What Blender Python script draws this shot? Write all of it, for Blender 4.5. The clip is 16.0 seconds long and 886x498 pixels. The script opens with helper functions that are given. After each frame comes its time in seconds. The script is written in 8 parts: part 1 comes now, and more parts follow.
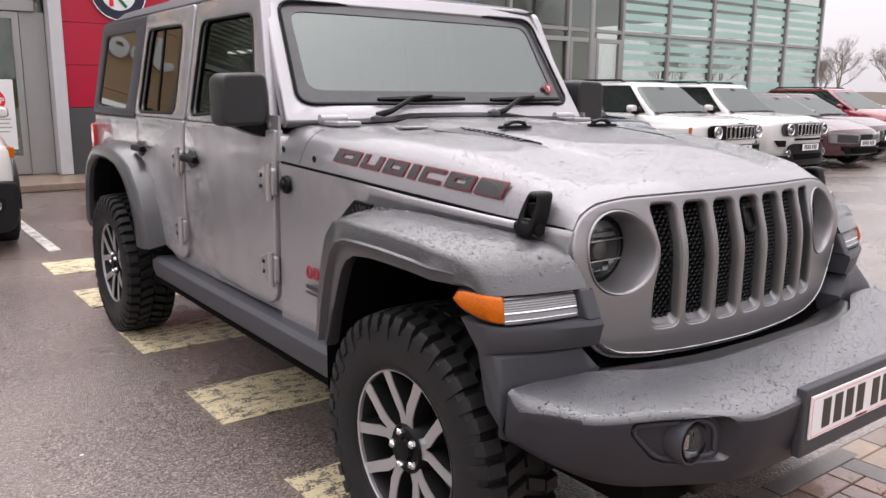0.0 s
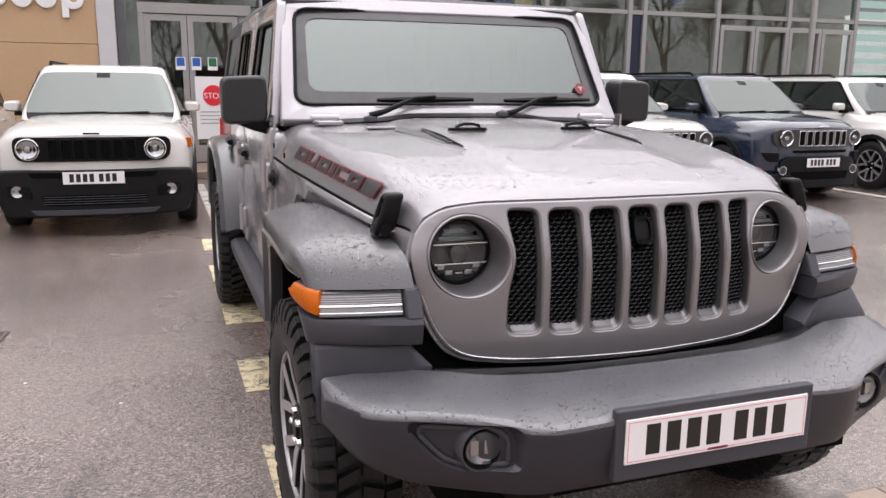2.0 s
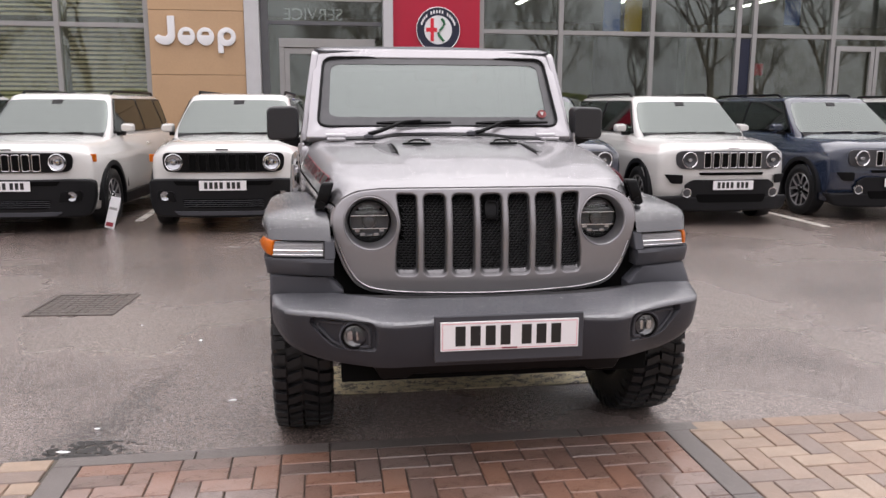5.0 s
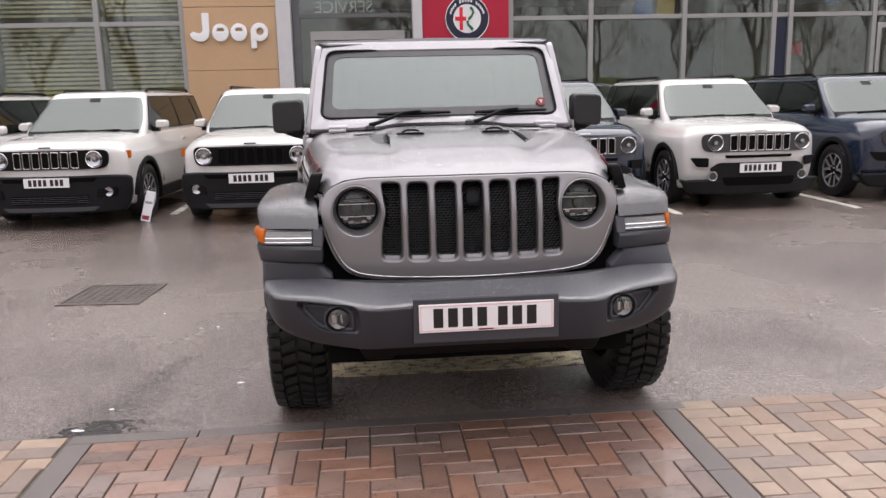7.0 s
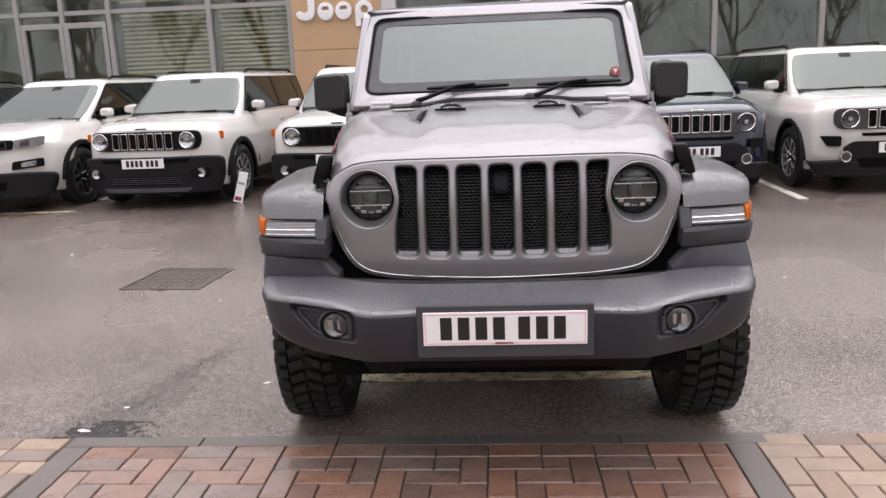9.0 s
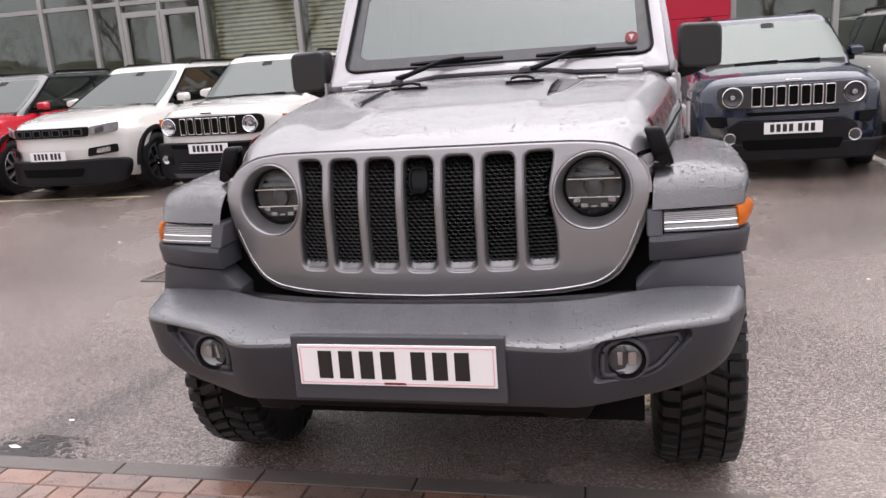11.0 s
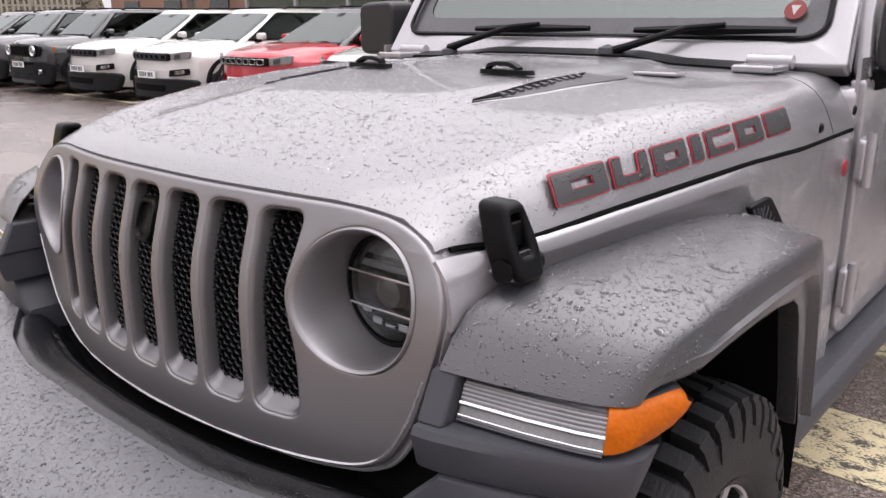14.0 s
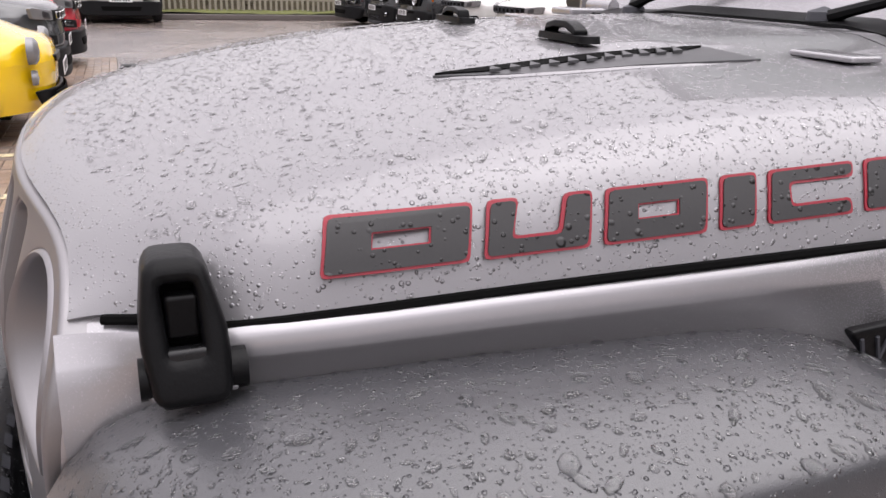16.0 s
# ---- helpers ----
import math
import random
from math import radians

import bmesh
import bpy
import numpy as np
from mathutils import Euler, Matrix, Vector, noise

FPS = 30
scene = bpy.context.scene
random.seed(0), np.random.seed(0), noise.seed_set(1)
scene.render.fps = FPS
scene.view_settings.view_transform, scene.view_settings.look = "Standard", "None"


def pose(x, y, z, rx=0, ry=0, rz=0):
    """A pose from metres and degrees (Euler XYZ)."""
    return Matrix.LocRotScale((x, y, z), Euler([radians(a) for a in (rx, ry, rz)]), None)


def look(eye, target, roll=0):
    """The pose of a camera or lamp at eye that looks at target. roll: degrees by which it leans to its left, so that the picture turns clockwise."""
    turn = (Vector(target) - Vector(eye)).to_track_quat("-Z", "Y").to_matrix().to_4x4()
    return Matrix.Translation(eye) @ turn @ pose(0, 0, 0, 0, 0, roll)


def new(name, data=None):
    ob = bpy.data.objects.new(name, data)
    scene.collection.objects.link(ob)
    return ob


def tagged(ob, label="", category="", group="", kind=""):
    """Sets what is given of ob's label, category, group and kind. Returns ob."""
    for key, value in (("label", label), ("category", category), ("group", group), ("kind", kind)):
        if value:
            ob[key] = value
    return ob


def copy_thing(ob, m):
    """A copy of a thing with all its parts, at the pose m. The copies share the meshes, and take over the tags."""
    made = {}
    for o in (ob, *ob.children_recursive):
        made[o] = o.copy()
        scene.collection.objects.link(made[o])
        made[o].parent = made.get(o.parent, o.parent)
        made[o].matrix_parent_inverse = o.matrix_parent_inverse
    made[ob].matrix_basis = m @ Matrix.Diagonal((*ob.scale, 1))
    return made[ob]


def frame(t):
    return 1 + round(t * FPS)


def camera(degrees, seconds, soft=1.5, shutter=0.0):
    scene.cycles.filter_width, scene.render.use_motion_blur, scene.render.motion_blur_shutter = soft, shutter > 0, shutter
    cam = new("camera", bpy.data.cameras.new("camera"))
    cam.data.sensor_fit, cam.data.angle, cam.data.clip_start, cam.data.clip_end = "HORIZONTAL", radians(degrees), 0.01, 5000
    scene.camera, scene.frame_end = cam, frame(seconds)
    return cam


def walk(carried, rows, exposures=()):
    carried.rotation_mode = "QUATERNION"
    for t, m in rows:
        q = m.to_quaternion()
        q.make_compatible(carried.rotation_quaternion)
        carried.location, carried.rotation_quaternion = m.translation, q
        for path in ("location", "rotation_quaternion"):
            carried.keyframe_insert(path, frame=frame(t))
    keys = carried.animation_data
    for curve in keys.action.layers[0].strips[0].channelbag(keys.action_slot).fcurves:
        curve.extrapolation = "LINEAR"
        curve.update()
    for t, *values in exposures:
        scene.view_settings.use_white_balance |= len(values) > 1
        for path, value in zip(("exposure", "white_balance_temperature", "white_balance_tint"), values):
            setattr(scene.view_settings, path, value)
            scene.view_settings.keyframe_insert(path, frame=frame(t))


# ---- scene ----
cam = camera(58.4, 16.0)
PATH = [
    (0, (-2.053, -0.908, 1.394), (-0.878, 0.663, 1.004), 0.6),
    (0.5, (-1.851, -1.057, 1.397), (-0.812, 0.607, 1.007), -0.0),
    (1, (-1.654, -1.241, 1.435), (-0.75, 0.499, 1.042), -0.1),
    (1.5, (-1.443, -1.333, 1.409), (-0.642, 0.458, 1.016), 0.3),
    (2, (-1.231, -1.449, 1.431), (-0.57, 0.394, 1.022), 0.6),
    (2.5, (-1.034, -1.68, 1.443), (-0.563, 0.219, 1.029), 0.2),
    (3, (-0.94, -1.895, 1.443), (-0.579, 0.03, 1.039), 0.2),
    (3.5, (-0.907, -2.138, 1.459), (-0.587, -0.203, 1.069), 0.4),
    (4, (-0.833, -2.332, 1.477), (-0.536, -0.39, 1.103), 0.4),
    (4.2, (-0.779, -2.434, 1.459), (-0.483, -0.489, 1.1), 0.4),
    (6.3, (-0.569, -2.977, 1.487), (-0.309, -1.028, 1.117), -0.9),
    (6.5, (-0.524, -2.958, 1.483), (-0.283, -1.008, 1.11), -0.9),
    (7, (-0.424, -2.922, 1.476), (-0.25, -0.967, 1.089), -1.3),
    (7.5, (-0.335, -2.879, 1.465), (-0.251, -0.921, 1.066), -1.8),
    (8, (-0.237, -2.734, 1.443), (-0.258, -0.777, 1.031), -2.2),
    (8.5, (-0.145, -2.552, 1.445), (-0.248, -0.6, 1.023), -2.5),
    (9, (-0.007, -2.428, 1.423), (-0.152, -0.479, 0.996), -2.3),
    (9.2, (0.084, -2.378, 1.423), (-0.082, -0.431, 0.998), -2.1),
    (11.3, (0.676, -1.703, 1.376), (0.141, 0.159, 0.881), -4.2),
    (11.5, (0.744, -1.624, 1.404), (0.154, 0.217, 0.888), -4.1),
    (12, (0.845, -1.349, 1.393), (0.175, 0.462, 0.871), -3.6),
    (12.5, (0.938, -1.116, 1.394), (0.197, 0.665, 0.864), -3.1),
    (13, (1.16, -0.865, 1.389), (0.208, 0.815, 0.866), -2.6),
    (13.5, (1.275, -0.602, 1.381), (0.159, 0.973, 0.859), -1.5),
    (14, (1.305, -0.322, 1.389), (0.047, 1.129, 0.833), 0.0),
    (14.5, (1.365, -0.094, 1.391), (-0.093, 1.148, 0.813), 0.6),
    (15, (1.439, 0.137, 1.395), (-0.182, 1.149, 0.804), 1.0),
    (15.5, (1.368, 0.34, 1.371), (-0.328, 1.194, 0.746), 1.7),
    (16, (1.279, 0.523, 1.36), (-0.469, 1.238, 0.703), 1.7),
]
walk(cam, [(t, look(eye, target, roll)) for t, eye, target, roll in PATH], [(0.0, 0.05, 6460, 11.5), (2.0, 0.06, 6460, 11.5), (4.0, -0.02, 6460, 11.5), (7.0, -0.08, 6460, 11.5), (9.0, 0.0, 6460, 11.5), (11.5, 0.16, 6420, 12.0), (13.0, 0.14, 6420, 12.0), (14.0, 0.11, 6420, 12.0), (15.0, -0.01, 6420, 12.0), (16.0, -0.06, 6420, 12.0)])

# ---- world and light ----
SUN_UP, SUN_ROUND = radians(72), radians(25)
world = bpy.data.worlds.new("overcast_sky")
scene.world = world
world.use_nodes = True
wn, wl = world.node_tree.nodes, world.node_tree.links
sky = wn.new("ShaderNodeTexSky")
sky.sky_type = "NISHITA"
sky.sun_disc = False
sky.sun_elevation, sky.sun_rotation = SUN_UP, SUN_ROUND
sky.air_density, sky.dust_density = 2.0, 4.0
grey = wn.new("ShaderNodeHueSaturation")
grey.inputs["Saturation"].default_value = 0.12
cloud = wn.new("ShaderNodeMixRGB")
cloud.inputs["Fac"].default_value = 0.72
cloud.inputs["Color2"].default_value = (15.2, 14.3, 14.9, 1)
wl.new(sky.outputs["Color"], grey.inputs["Color"])
wl.new(grey.outputs["Color"], cloud.inputs["Color1"])
# an overcast sky is brightest overhead: (1 + 1.7 sin(height)) / 2.13
way, up = wn.new("ShaderNodeTexCoord"), wn.new("ShaderNodeSeparateXYZ")
rise, veil = wn.new("ShaderNodeMapRange"), wn.new("ShaderNodeMixRGB")
rise.inputs["To Min"].default_value, rise.inputs["To Max"].default_value = 1.0 / 2.13, 2.7 / 2.13
veil.blend_type = "MULTIPLY"
veil.inputs["Fac"].default_value = 1.0
wl.new(way.outputs["Generated"], up.inputs["Vector"])
wl.new(up.outputs["Z"], rise.inputs["Value"])
wl.new(cloud.outputs["Color"], veil.inputs["Color1"])
wl.new(rise.outputs["Result"], veil.inputs["Color2"])
wl.new(veil.outputs["Color"], wn["Background"].inputs["Color"])
wn["Background"].inputs["Strength"].default_value = 0.150
sun_data = bpy.data.lights.new("sun", "SUN")
sun_data.energy, sun_data.angle, sun_data.color = 1.5, radians(80), (1.0, 0.97, 0.94)
sun = new("sun", sun_data)
sun.matrix_world = look((0, 0, 30), Vector((0, 0, 30)) - Vector((math.sin(SUN_ROUND) * math.cos(SUN_UP), math.cos(SUN_ROUND) * math.cos(SUN_UP), math.sin(SUN_UP))))


# ---- materials ----
def tint(c, k):
    return (c[0] * k, c[1] * k, c[2] * k, 1)


def mat(name, base, rough=0.5, metal=0.0, vary=0.12, scale=6.0, fine=60.0, bump=0.0, coat=0.0, drops=0.0, spec=0.5, per=0.0, drop_scale=75.0):
    """Two scales of variation, fine relief, and, where it is wet, rain drops as relief. per: change from object to object."""
    m = bpy.data.materials.new(name)
    m.use_nodes = True
    n, l = m.node_tree.nodes, m.node_tree.links
    b = n["Principled BSDF"]
    geo = n.new("ShaderNodeTexCoord")
    big, small = n.new("ShaderNodeTexNoise"), n.new("ShaderNodeTexNoise")
    big.inputs["Scale"].default_value, small.inputs["Scale"].default_value = scale, fine
    big.inputs["Detail"].default_value, small.inputs["Detail"].default_value = 4, 3
    for t in (big, small):
        l.new(geo.outputs["Object"], t.inputs["Vector"])
    add = n.new("ShaderNodeMath")
    add.operation = "ADD"
    l.new(big.outputs["Fac"], add.inputs[0])
    l.new(small.outputs["Fac"], add.inputs[1])
    half = n.new("ShaderNodeMath")
    half.operation = "MULTIPLY"
    half.inputs[1].default_value = 0.5
    l.new(add.outputs[0], half.inputs[0])
    ramp = n.new("ShaderNodeValToRGB")
    ramp.color_ramp.elements[0].position, ramp.color_ramp.elements[1].position = 0.3, 0.7
    ramp.color_ramp.elements[0].color, ramp.color_ramp.elements[1].color = tint(base, 1 - vary), tint(base, 1 + vary)
    l.new(half.outputs[0], ramp.inputs["Fac"])
    colour = ramp.outputs["Color"]
    if per:
        info = n.new("ShaderNodeObjectInfo")
        hs = n.new("ShaderNodeHueSaturation")
        span = n.new("ShaderNodeMapRange")
        span.inputs["To Min"].default_value, span.inputs["To Max"].default_value = 1 - per, 1 + per
        l.new(info.outputs["Random"], span.inputs["Value"])
        l.new(span.outputs["Result"], hs.inputs["Value"])
        l.new(colour, hs.inputs["Color"])
        colour = hs.outputs["Color"]
    l.new(colour, b.inputs["Base Color"])
    rr = n.new("ShaderNodeMapRange")
    rr.inputs["To Min"].default_value, rr.inputs["To Max"].default_value = max(0.02, rough * 0.85), min(1, rough * 1.15)
    l.new(half.outputs[0], rr.inputs["Value"])
    l.new(rr.outputs["Result"], b.inputs["Roughness"])
    b.inputs["Metallic"].default_value = metal
    b.inputs["Coat Weight"].default_value, b.inputs["Coat Roughness"].default_value = coat, 0.04
    b.inputs["Specular IOR Level"].default_value = spec
    normal = None
    if bump:
        bp = n.new("ShaderNodeBump")
        bp.inputs["Strength"].default_value, bp.inputs["Distance"].default_value = 1.0, bump
        l.new(small.outputs["Fac"], bp.inputs["Height"])
        normal = bp.outputs["Normal"]
    if drops:
        height = None
        for k, s in enumerate((drop_scale, drop_scale * 1.9)):
            v = n.new("ShaderNodeTexVoronoi")
            v.inputs["Scale"].default_value = s
            l.new(geo.outputs["Object"], v.inputs["Vector"])
            cell = n.new("ShaderNodeSeparateColor")
            l.new(v.outputs["Color"], cell.inputs["Color"])
            size = n.new("ShaderNodeMapRange")
            size.inputs["From Min"].default_value, size.inputs["From Max"].default_value = 0.12, 1.0
            size.inputs["To Min"].default_value, size.inputs["To Max"].default_value = 0.0, 0.42
            l.new(cell.outputs[0], size.inputs["Value"])
            diff = n.new("ShaderNodeMath")
            diff.operation = "SUBTRACT"
            l.new(size.outputs["Result"], diff.inputs[0])
            l.new(v.outputs["Distance"], diff.inputs[1])
            dome = n.new("ShaderNodeMapRange")
            dome.interpolation_type = "SMOOTHSTEP"
            dome.inputs["From Min"].default_value, dome.inputs["From Max"].default_value = 0.0, 0.22
            dome.inputs["To Max"].default_value = 1.0 if k == 0 else 0.55
            l.new(diff.outputs[0], dome.inputs["Value"])
            if height is None:
                height = dome.outputs["Result"]
            else:
                mx = n.new("ShaderNodeMath")
                mx.operation = "MAXIMUM"
                l.new(height, mx.inputs[0])
                l.new(dome.outputs["Result"], mx.inputs[1])
                height = mx.outputs[0]
        bd = n.new("ShaderNodeBump")
        bd.inputs["Strength"].default_value, bd.inputs["Distance"].default_value = 1.0, drops
        l.new(height, bd.inputs["Height"])
        if normal:
            l.new(normal, bd.inputs["Normal"])
        normal = bd.outputs["Normal"]
        if coat:
            l.new(normal, b.inputs["Coat Normal"])
    if normal:
        l.new(normal, b.inputs["Normal"])
    return m


def glass(name, colour, gloss=0.03, film=0.05):
    """A thin pane: clear or tinted, with a mirror film whose strength follows the angle."""
    m = bpy.data.materials.new(name)
    m.use_nodes = True
    n, l = m.node_tree.nodes, m.node_tree.links
    n.remove(n["Principled BSDF"])
    tr, gl, mx, fr = n.new("ShaderNodeBsdfTransparent"), n.new("ShaderNodeBsdfGlossy"), n.new("ShaderNodeMixShader"), n.new("ShaderNodeLayerWeight")
    tr.inputs["Color"].default_value = (*colour, 1)
    gl.inputs["Color"].default_value = (0.78, 0.84, 0.81, 1)
    gl.inputs["Roughness"].default_value = gloss
    fr.inputs["Blend"].default_value = 0.5
    power, span = n.new("ShaderNodeMath"), n.new("ShaderNodeMapRange")
    power.operation = "POWER"
    power.inputs[1].default_value = 5.0
    span.inputs["To Min"].default_value = film
    l.new(fr.outputs["Facing"], power.inputs[0])
    l.new(power.outputs[0], span.inputs["Value"])
    l.new(span.outputs["Result"], mx.inputs["Fac"])
    l.new(tr.outputs["BSDF"], mx.inputs[1])
    l.new(gl.outputs["BSDF"], mx.inputs[2])
    l.new(mx.outputs["Shader"], n["Material Output"].inputs["Surface"])
    return m


def glow(name, colour, strength):
    m = bpy.data.materials.new(name)
    m.use_nodes = True
    b = m.node_tree.nodes["Principled BSDF"]
    b.inputs["Base Color"].default_value = (*colour, 1)
    b.inputs["Emission Color"].default_value, b.inputs["Emission Strength"].default_value = (*colour, 1), strength
    return m


def worn_paint(name, paint, under, cover, scale):
    """Road paint with the asphalt showing through where it has worn off."""
    m = mat(name, paint, 0.45, vary=0.12, scale=3, fine=90, bump=0.0015)
    n, l = m.node_tree.nodes, m.node_tree.links
    b = n["Principled BSDF"]
    geo = n.new("ShaderNodeTexCoord")
    a, c = n.new("ShaderNodeTexNoise"), n.new("ShaderNodeTexNoise")
    a.inputs["Scale"].default_value, a.inputs["Detail"].default_value = 150, 3
    c.inputs["Scale"].default_value, c.inputs["Detail"].default_value = scale, 3
    stretch = n.new("ShaderNodeMapping")
    stretch.inputs["Scale"].default_value = (0.6, 1.0, 1.0)
    l.new(geo.outputs["Object"], stretch.inputs["Vector"])
    l.new(stretch.outputs["Vector"], a.inputs["Vector"])
    l.new(stretch.outputs["Vector"], c.inputs["Vector"])
    s = n.new("ShaderNodeMath")
    s.operation = "ADD"
    l.new(a.outputs["Fac"], s.inputs[0])
    l.new(c.outputs["Fac"], s.inputs[1])
    r = n.new("ShaderNodeMapRange")
    r.inputs["From Min"].default_value, r.inputs["From Max"].default_value = cover, cover + 0.10
    l.new(s.outputs[0], r.inputs["Value"])
    mx = n.new("ShaderNodeMixRGB")
    mx.inputs["Color2"].default_value = (*under, 1)
    l.new(r.outputs["Result"], mx.inputs["Fac"])
    l.new(b.inputs["Base Color"].links[0].from_socket, mx.inputs["Color1"])
    l.new(mx.outputs["Color"], b.inputs["Base Color"])
    return m


def asphalt(name):
    """Dense wet asphalt: pale and dark chippings, damp patches that shine."""
    m = bpy.data.materials.new(name)
    m.use_nodes = True
    n, l = m.node_tree.nodes, m.node_tree.links
    b = n["Principled BSDF"]
    geo = n.new("ShaderNodeTexCoord")
    chip, patch, streak = n.new("ShaderNodeTexVoronoi"), n.new("ShaderNodeTexNoise"), n.new("ShaderNodeTexNoise")
    chip.inputs["Scale"].default_value = 135
    patch.inputs["Scale"].default_value, patch.inputs["Detail"].default_value = 0.55, 5
    streak.inputs["Scale"].default_value, streak.inputs["Detail"].default_value = 5.0, 4
    for t in (chip, patch, streak):
        l.new(geo.outputs["Object"], t.inputs["Vector"])
    sep = n.new("ShaderNodeSeparateColor")
    l.new(chip.outputs["Color"], sep.inputs["Color"])
    ramp = n.new("ShaderNodeValToRGB")
    e = ramp.color_ramp.elements
    e[0].position, e[1].position = 0.0, 1.0
    e[0].color, e[1].color = (0.110, 0.088, 0.079, 1), (0.40, 0.325, 0.286, 1)
    mid = e.new(0.72)
    mid.color = (0.236, 0.191, 0.170, 1)
    l.new(sep.outputs[0], ramp.inputs["Fac"])
    wet = n.new("ShaderNodeMapRange")
    wet.inputs["From Min"].default_value, wet.inputs["From Max"].default_value = 0.40, 0.66
    l.new(patch.outputs["Fac"], wet.inputs["Value"])
    dark = n.new("ShaderNodeMixRGB")
    dark.blend_type = "MULTIPLY"
    dark.inputs["Color2"].default_value = (0.62, 0.6, 0.6, 1)
    l.new(wet.outputs["Result"], dark.inputs["Fac"])
    l.new(ramp.outputs["Color"], dark.inputs["Color1"])
    # a soft damp run that drains across the surface to the edging
    pos, blur = n.new("ShaderNodeSeparateXYZ"), n.new("ShaderNodeTexNoise")
    blur.inputs["Scale"].default_value, blur.inputs["Detail"].default_value = 3.2, 6
    l.new(geo.outputs["Object"], blur.inputs["Vector"])
    l.new(geo.outputs["Object"], pos.inputs["Vector"])

    def calc(op, a, c):
        node = n.new("ShaderNodeMath")
        node.operation = op
        for k, v in enumerate((a, c)):
            if isinstance(v, (int, float)):
                node.inputs[k].default_value = v
            else:
                l.new(v, node.inputs[k])
        return node.outputs[0]

    off = calc("ABSOLUTE", calc("SUBTRACT", pos.outputs["X"], calc("ADD", -1.86, calc("MULTIPLY", pos.outputs["Y"], 0.20))), 0)
    far = calc("ABSOLUTE", calc("SUBTRACT", pos.outputs["Y"], 0.75), 0)
    run = calc("SUBTRACT", calc("SUBTRACT", calc("ADD", blur.outputs["Fac"], 0.12), calc("MULTIPLY", off, 2.0)), calc("MULTIPLY", far, 0.42))
    damp = n.new("ShaderNodeMapRange")
    damp.inputs["From Min"].default_value, damp.inputs["From Max"].default_value, damp.inputs["To Max"].default_value = 0.12, 0.48, 0.85
    l.new(run, damp.inputs["Value"])
    soaked = n.new("ShaderNodeMixRGB")
    soaked.blend_type = "MULTIPLY"
    soaked.inputs["Color2"].default_value = (0.40, 0.38, 0.37, 1)
    l.new(damp.outputs["Result"], soaked.inputs["Fac"])
    l.new(dark.outputs["Color"], soaked.inputs["Color1"])
    l.new(soaked.outputs["Color"], b.inputs["Base Color"])
    rough = n.new("ShaderNodeMapRange")
    rough.inputs["To Min"].default_value, rough.inputs["To Max"].default_value = 0.30, 0.13
    l.new(wet.outputs["Result"], rough.inputs["Value"])
    l.new(rough.outputs["Result"], b.inputs["Roughness"])
    h = n.new("ShaderNodeMath")
    h.operation = "ADD"
    l.new(chip.outputs["Distance"], h.inputs[0])
    l.new(streak.outputs["Fac"], h.inputs[1])
    bp = n.new("ShaderNodeBump")
    bp.inputs["Strength"].default_value, bp.inputs["Distance"].default_value = 0.9, 0.0042
    l.new(h.outputs[0], bp.inputs["Height"])
    l.new(bp.outputs["Normal"], b.inputs["Normal"])
    film = n.new("ShaderNodeBump")
    film.inputs["Strength"].default_value, film.inputs["Distance"].default_value = 0.9, 0.0022
    l.new(h.outputs[0], film.inputs["Height"])
    l.new(film.outputs["Normal"], b.inputs["Coat Normal"])
    b.inputs["Coat Weight"].default_value, b.inputs["Coat Roughness"].default_value, b.inputs["Coat IOR"].default_value = 0.85, 0.20, 1.45
    return m


def car_paint(name, metal=0.0):
    """Vehicle paint whose colour is set on each object."""
    m = mat(name, (1, 1, 1), 0.22, metal=metal, vary=0.04, scale=3, fine=400, coat=1.0)
    n, l = m.node_tree.nodes, m.node_tree.links
    b = n["Principled BSDF"]
    info = n.new("ShaderNodeObjectInfo")
    mx = n.new("ShaderNodeMixRGB")
    mx.blend_type = "MULTIPLY"
    mx.inputs["Fac"].default_value = 1
    l.new(b.inputs["Base Color"].links[0].from_socket, mx.inputs["Color1"])
    l.new(info.outputs["Color"], mx.inputs["Color2"])
    l.new(mx.outputs["Color"], b.inputs["Base Color"])
    return m


